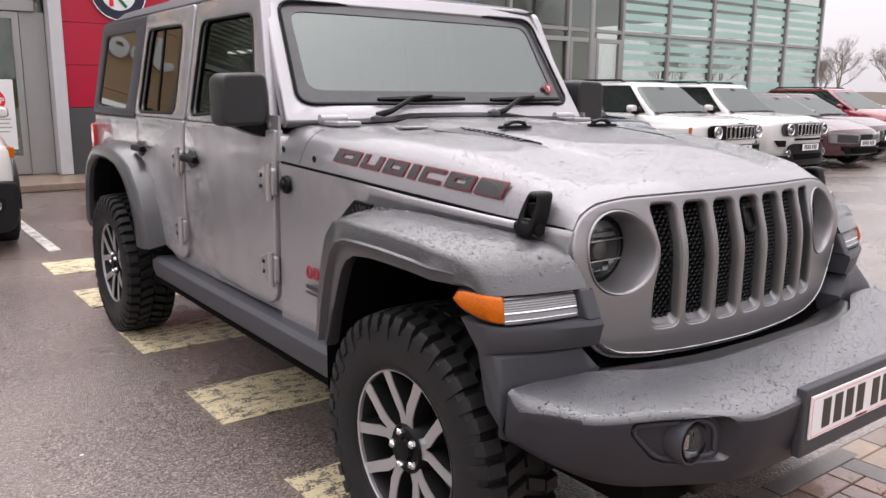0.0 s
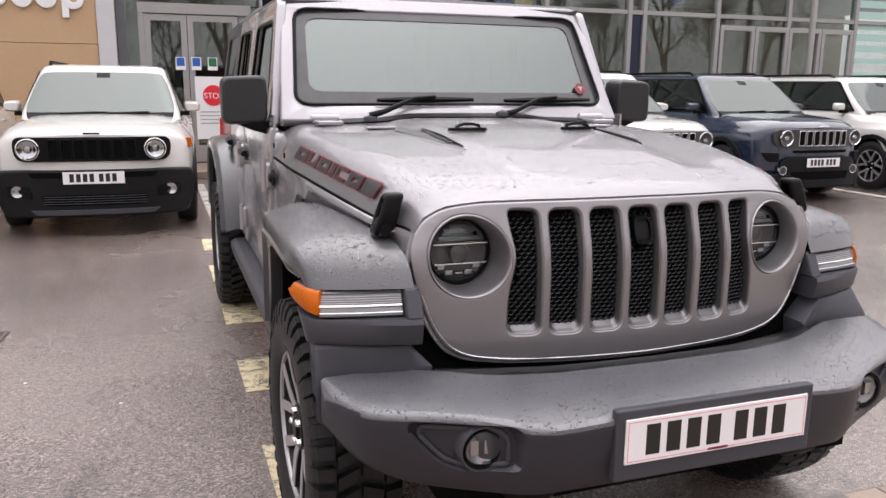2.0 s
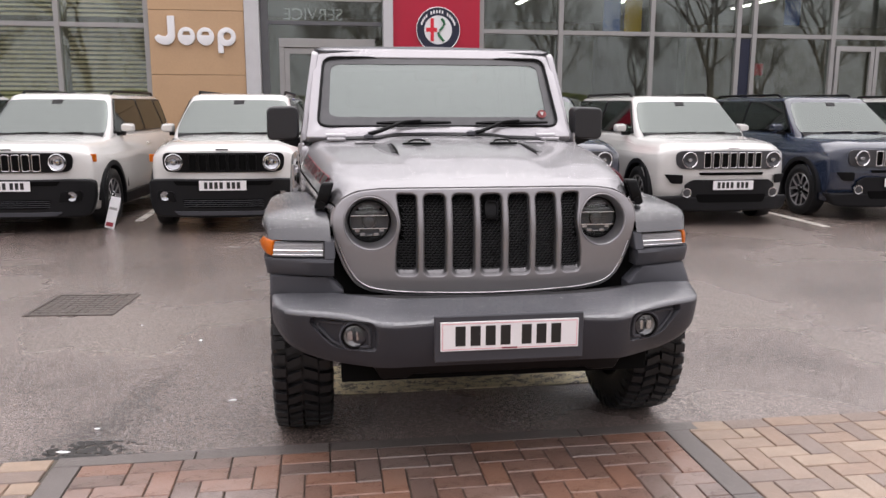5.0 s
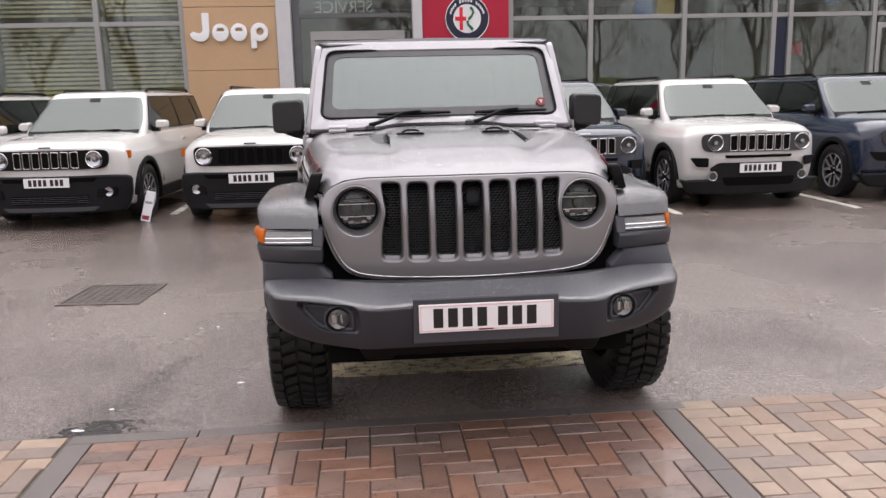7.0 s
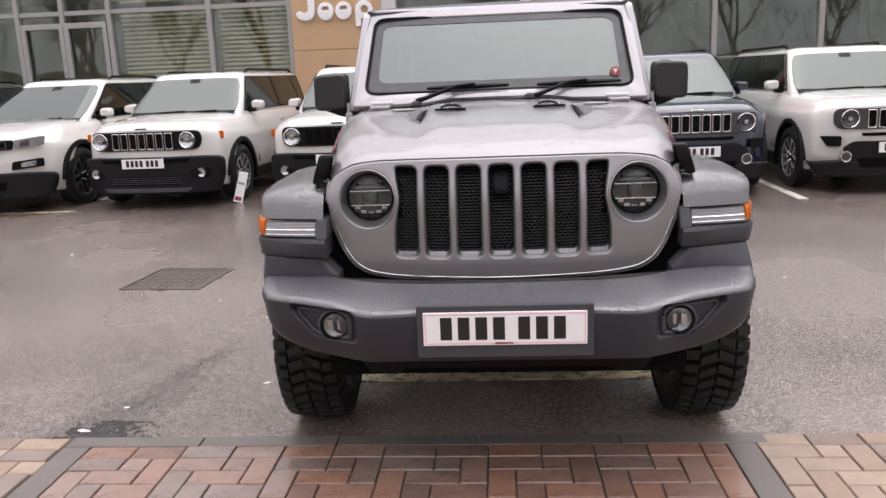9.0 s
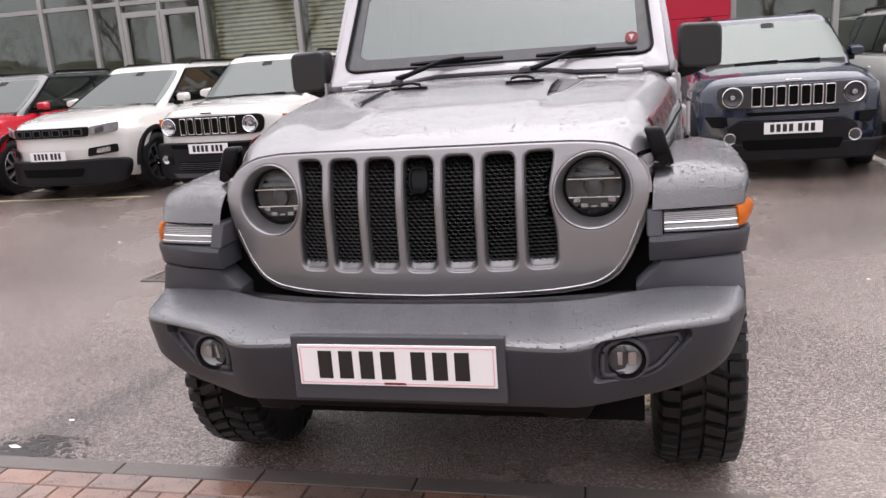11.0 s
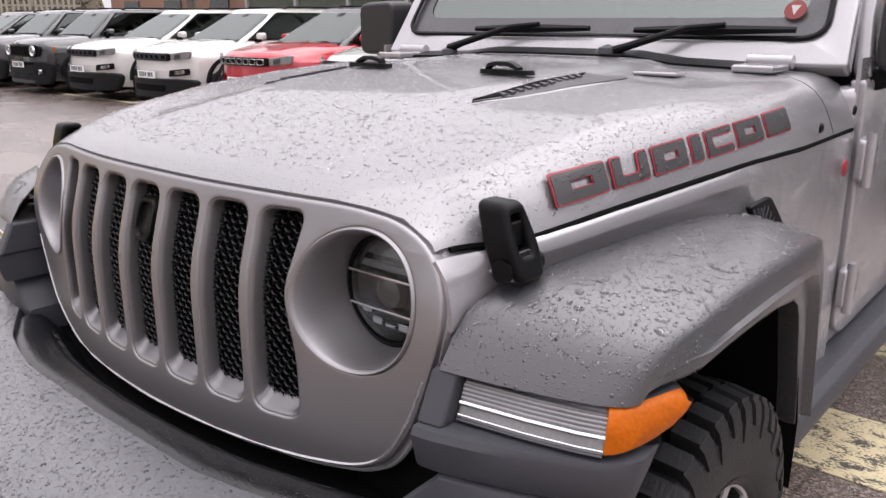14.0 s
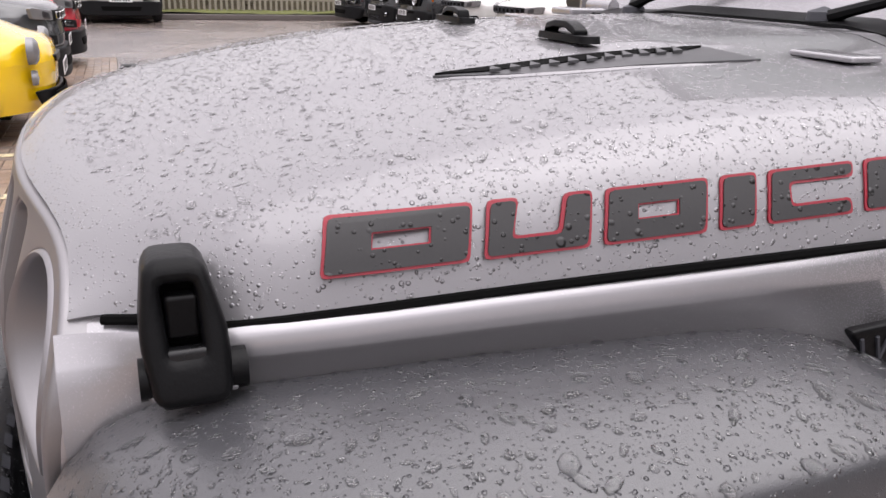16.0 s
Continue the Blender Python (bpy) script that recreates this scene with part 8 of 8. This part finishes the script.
    # wipers and interior
    for x0, x1 in ((-0.45, 0.05), (0.05, 0.52)):
        part("wiper", tube([front(x0 / 0.8, 0.03, 0.03), front(x1 / 0.8, 0.06, 0.03)], 0.010, 6), M["black"], car)
    car.matrix_world = at
    return car


WHITE, NAVY, RED, BLACK, GREY, WINE, YELLOW = (0.60, 0.588, 0.565), (0.015, 0.023, 0.045), (0.42, 0.005, 0.018), (0.020, 0.021, 0.023), (0.05, 0.052, 0.056), (0.055, 0.006, 0.013), (0.85, 0.55, 0.005)
NOSE = 6.36
parked_car("white compact off-roader with bright seven-slot grille and dark bumper", WHITE, "boxy", pose(-4.14, NOSE + 0.25, 0, 0, 0, -4), slots="silver")
parked_car("white compact off-roader with black grille and dark bumper", WHITE, "boxy", pose(-1.80, NOSE + 0.1, 0, 0, 0, -2), slots="black")
parked_car("dark blue compact off-roader with bright grille slots", NAVY, "boxy", pose(2.12, NOSE, 0), slots="body", marker=False, lower="body")
parked_car("white compact off-roader with grey grille panel", WHITE, "boxy", pose(4.24, NOSE - 0.1, 0), slots="body", marker=False, lower="body")
parked_car("dark blue compact off-roader beside a white one", NAVY, "boxy", pose(6.60, NOSE, 0), slots="body", marker=False, lower="body")
parked_car("white compact off-roader with amber side markers", WHITE, "boxy", pose(9.18, NOSE, 0), slots="silver")
parked_car("white compact off-roader at the end of the row", WHITE, "boxy", pose(11.4, NOSE + 0.1, 0), slots="body", marker=False, lower="body")
parked_car("wine-red low saloon with swept lamps", WINE, "low", pose(13.9, NOSE + 0.3, 0, 0, 0, -4), face="swept", marker=False, rails=False, cladding=False, lower="body")
parked_car("wine-red low saloon parked second from the end", WINE, "low", pose(16.4, NOSE + 1.0, 0, 0, 0, -4), face="swept", marker=False, rails=False, cladding=False, lower="body")
parked_car("dark red crossover at the far end of the row", (0.22, 0.010, 0.022), "sleek", pose(19.2, NOSE + 1.6, 0, 0, 0, -4), marker=False)
parked_car("white crossover with slim lamps and black wheels", WHITE, "sleek", pose(-6.22, NOSE + 0.15, 0, 0, 0, -4), slots="dark", dark_wheels=True, marker=False)
parked_car("red crossover with black roof and bright grille", RED, "sleek", pose(-8.28, NOSE + 0.05, 0), roof_colour=BLACK, slots="silver", marker=False)
parked_car("white crossover with slim lamps beside a red one", WHITE, "sleek", pose(-10.68, NOSE, 0), slots="dark", dark_wheels=True, marker=False)
parked_car("white crossover with slim lamps", WHITE, "sleek", pose(-13.05, NOSE, 0), slots="dark", dark_wheels=True, marker=False)
parked_car("dark grey compact off-roader with amber marker", BLACK, "boxy", pose(-15.3, NOSE - 0.1, 0), slots="black")
parked_car("dark grey compact off-roader in the far row", GREY, "boxy", pose(-17.5, NOSE - 0.1, 0), slots="black", marker=False)
parked_car("black crossover at the far end of the row", BLACK, "sleek", pose(-19.9, NOSE - 0.3, 0, 0, 0, 3), slots="dark", marker=False)
parked_car("white large off-roader facing out from the verge", WHITE, "tall", pose(-19.8, 0.72, 0, 0, 0, 92), slots="silver", marker=False)
parked_car("bright yellow small hatchback with round lamps", YELLOW, "tiny", pose(-6.15, 0.06, 0, 0, 0, 180), marker=False, rails=False, cladding=False, lower="body")
parked_car("dark grey crossover beside the yellow hatchback", GREY, "sleek", pose(-8.75, 0.0, 0, 0, 0, 180), marker=False)
parked_car("red crossover in the opposite row", RED, "sleek", pose(-11.3, 0.1, 0, 0, 0, 180), marker=False)
# price board leaning on a wheel
board = thing("price_board", "small white printed price board leaning on a front wheel", "sign")
bm = plate([rounded([(-0.055, 0.0), (0.055, 0.0), (0.055, 0.38), (-0.055, 0.38)], 0.01, 2)], 0.006, 0.001, "xz", 0)
BP = pose(-3.20, 6.98, 0.01, -14, 14, 6)
part("sheet", bend(bm, lambda c: BP @ c), M["sign_white"], board)
part("print", bend(cuboid(-0.045, 0.035, -0.002, -0.0005, 0.02, 0.07), lambda c: BP @ c), M["decal_red"], board)
part("print", bend(cuboid(-0.045, 0.04, -0.002, -0.0005, 0.22, 0.25), lambda c: BP @ c), M["alu"], board)

# ---- block paving ----
edging = thing("kerb_edging", "dark wet concrete edging blocks round the brick bay", "kerb", kind="structure")
KY = 0.47
for k in range(5):
    x0 = -1.785 + 0.556 * k
    part("edging_block", cuboid(x0 + 0.002, x0 + 0.553, KY - 0.045, KY + 0.040, 0.0, 0.017), M["kerb"], edging, bevel=0.004, segs=1)
for x in (-1.73, 0.885):
    for k in range(12):
        y1 = KY - 0.048 - 0.60 * k
        part("edging_block", cuboid(x - 0.055, x + 0.055, y1 - 0.597, y1, 0.0, 0.017), M["kerb"], edging, bevel=0.004, segs=1)
bed = finish("paving_bed", cuboid(-12.0, 9.0, -6.4, 0.515, 0.0, 0.006), M["bed"])
tagged(bed, "dark sand bed under the block paving", "paving", kind="structure")


def block_mesh(name, w, h, material):
    """A paving block with chamfered top edges, lying along x."""
    c = 0.0032
    rings = []
    for k, z in ((0, 0.0), (0, 0.010), (1, 0.0145)):
        e = c * k
        rings.append([(e, e, z), (w - e, e, z), (w - e, h - e, z), (e, h - e, z)])
    b = loft(rings)
    me = bpy.data.meshes.new(name)
    bmesh.ops.recalc_face_normals(b, faces=b.faces[:])
    b.to_mesh(me)
    b.free()
    me.materials.append(material)
    return me


def herringbone(x0, x1, y0, y1, unit=0.1):
    """Places of 2 x 1 blocks in a right-angled herringbone that fit inside a rectangle: (x, y, along y?)."""
    out = []
    n, m = int((x1 - x0) / unit) + 6, int((y1 - y0) / unit) + 6
    for j in range(-4, m):
        for i in range(-4, n):
            k = (i - j) % 4
            if k == 0:
                out.append((x0 + i * unit, y1 - (j + 1) * unit, False))
            elif k == 2:
                out.append((x0 + i * unit, y1 - (j + 1) * unit, True))
    return out


G = 0.0048
for zone, x0, x1, material, label in (("red_paving", -1.672, 0.828, "brick_red", "wet red-brown block paving in a herringbone"), ("buff_paving", -12.0, -1.788, "brick_buff", "damp buff block paving in a herringbone"), ("buff_paving", 0.943, 9.0, "brick_buff", "damp buff block paving in a herringbone")):
    area = thing(zone, label, "paving", kind="structure")
    ytop = 0.424 if zone == "red_paving" else 0.505
    along, across = block_mesh("paving_block", 0.2 - G, 0.1 - G, M[material]), block_mesh("paving_block", 0.1 - G, 0.2 - G, M[material])
    rest = bmesh.new()
    rng = random.Random(4)
    header = [(x0 + 0.2 * i, ytop - 0.1, False) for i in range(int((x1 - x0) / 0.2) + 1)]
    for x, y, up in header + herringbone(x0, x1, -6.5, ytop - 0.1):
        w, h = (0.1, 0.2) if up else (0.2, 0.1)
        xa, xb, ya, yb = max(x, x0), min(x + w, x1), y, min(y + h, ytop if (x, y, up) in header else ytop - 0.1)
        if xb - xa < 0.02 or yb - ya < 0.02 or yb < -6.4:
            continue
        whole = xb - xa > w - 1e-6 and yb - ya > h - 1e-6
        close = ya > (-0.62 if zone == "red_paving" else -0.35) and -2.75 < xa < 2.35
        dz = rng.uniform(-0.0015, 0.0015)
        if close:
            if whole:
                me = across if up else along
            else:
                me = block_mesh("paving_block", xb - xa - G, yb - ya - G, M[material])
            o = new("brick", me)
            o.location = (xa + G / 2, ya + G / 2, 0.002 + dz)
            o.rotation_euler = (rng.uniform(-0.006, 0.006), rng.uniform(-0.006, 0.006), 0)
            o.parent = area
        else:
            ya = max(ya, -6.4)
            rr = []
            for e, z in ((0, 0.002), (0, 0.0125 + dz), (0.0032, 0.0165 + dz)):
                rr.append([(xa + G / 2 + e, ya + G / 2 + e, z), (xb - G / 2 - e, ya + G / 2 + e, z), (xb - G / 2 - e, yb - G / 2 - e, z), (xa + G / 2 + e, yb - G / 2 - e, z)])
            loft(rr, bm=rest)
    tagged(part("far_blocks", rest, M[material], area), kind="stuff")
# yellow bay lines on the far paving
for x in (-3.95, -5.15):
    b = finish("bay_line", cuboid(x - 0.05, x + 0.05, -4.5, 0.30, 0.0185, 0.0215), M["yellow_line"])
    tagged(b, "worn yellow bay line on block paving", "road marking", "", "structure")
# litter and damp spots on the asphalt
random.seed(21)
for x, y, r in ((-1.72, 0.84, 0.016), (-1.80, 0.60, 0.030), (-1.46, 2.2, 0.012), (-2.2, 1.2, 0.010), (-3.1, 1.9, 0.012), (-1.9, 2.6, 0.012), (-3.8, 4.2, 0.014), (1.9, 2.9, 0.012), (-1.15, 1.12, 0.02)):
    b = bmesh.new()
    pts = [(x + r * random.uniform(0.5, 1.2) * math.cos(a), y + 0.5 * r * random.uniform(0.5, 1.2) * math.sin(a)) for a in (0.9 * k for k in range(7))]
    o = finish("litter_scrap", plate([pts], 0.003, 0, "xy", 0.003), M["sign_white"] if r > 0.011 else M["brick_buff"])
    tagged(o, "tiny pale scrap lying on the wet asphalt", "litter")

# a dark wet streak that runs over the asphalt to the edging, ragged and broken up at its rim
rng = random.Random(9)
streak = [(0.515, -1.72, 0.26), (0.58, -1.72, 0.23), (0.66, -1.71, 0.18), (0.75, -1.69, 0.15), (0.85, -1.67, 0.12), (0.98, -1.64, 0.11), (1.10, -1.61, 0.09), (1.22, -1.58, 0.06)]
bm = bmesh.new()
for k in range(520):
    y = 0.505 + 0.20 * rng.random() ** 1.7
    mid, half_w = interp(y, [(a, b) for a, b, _ in streak]), interp(y, [(a, c) for a, _, c in streak])
    q = rng.gauss(0, 0.55)
    if abs(q) > 1.3:
        continue
    x, r = mid + half_w * q, rng.uniform(0.005, 0.017) * (1.1 - 0.5 * abs(q))
    z = 0.0012 + 0.0009 * rng.random()
    bm.faces.new([bm.verts.new((x + r * rng.uniform(0.6, 1.5) * math.cos(a), max(0.503, y + r * rng.uniform(0.4, 0.9) * math.sin(a)), z)) for a in (math.tau * n / 7 for n in range(7))])
o = finish("wet_streak", bm, M["puddle"])
tagged(o, "dark ragged wet spot on the asphalt beside the edging", "wet patch", kind="structure")
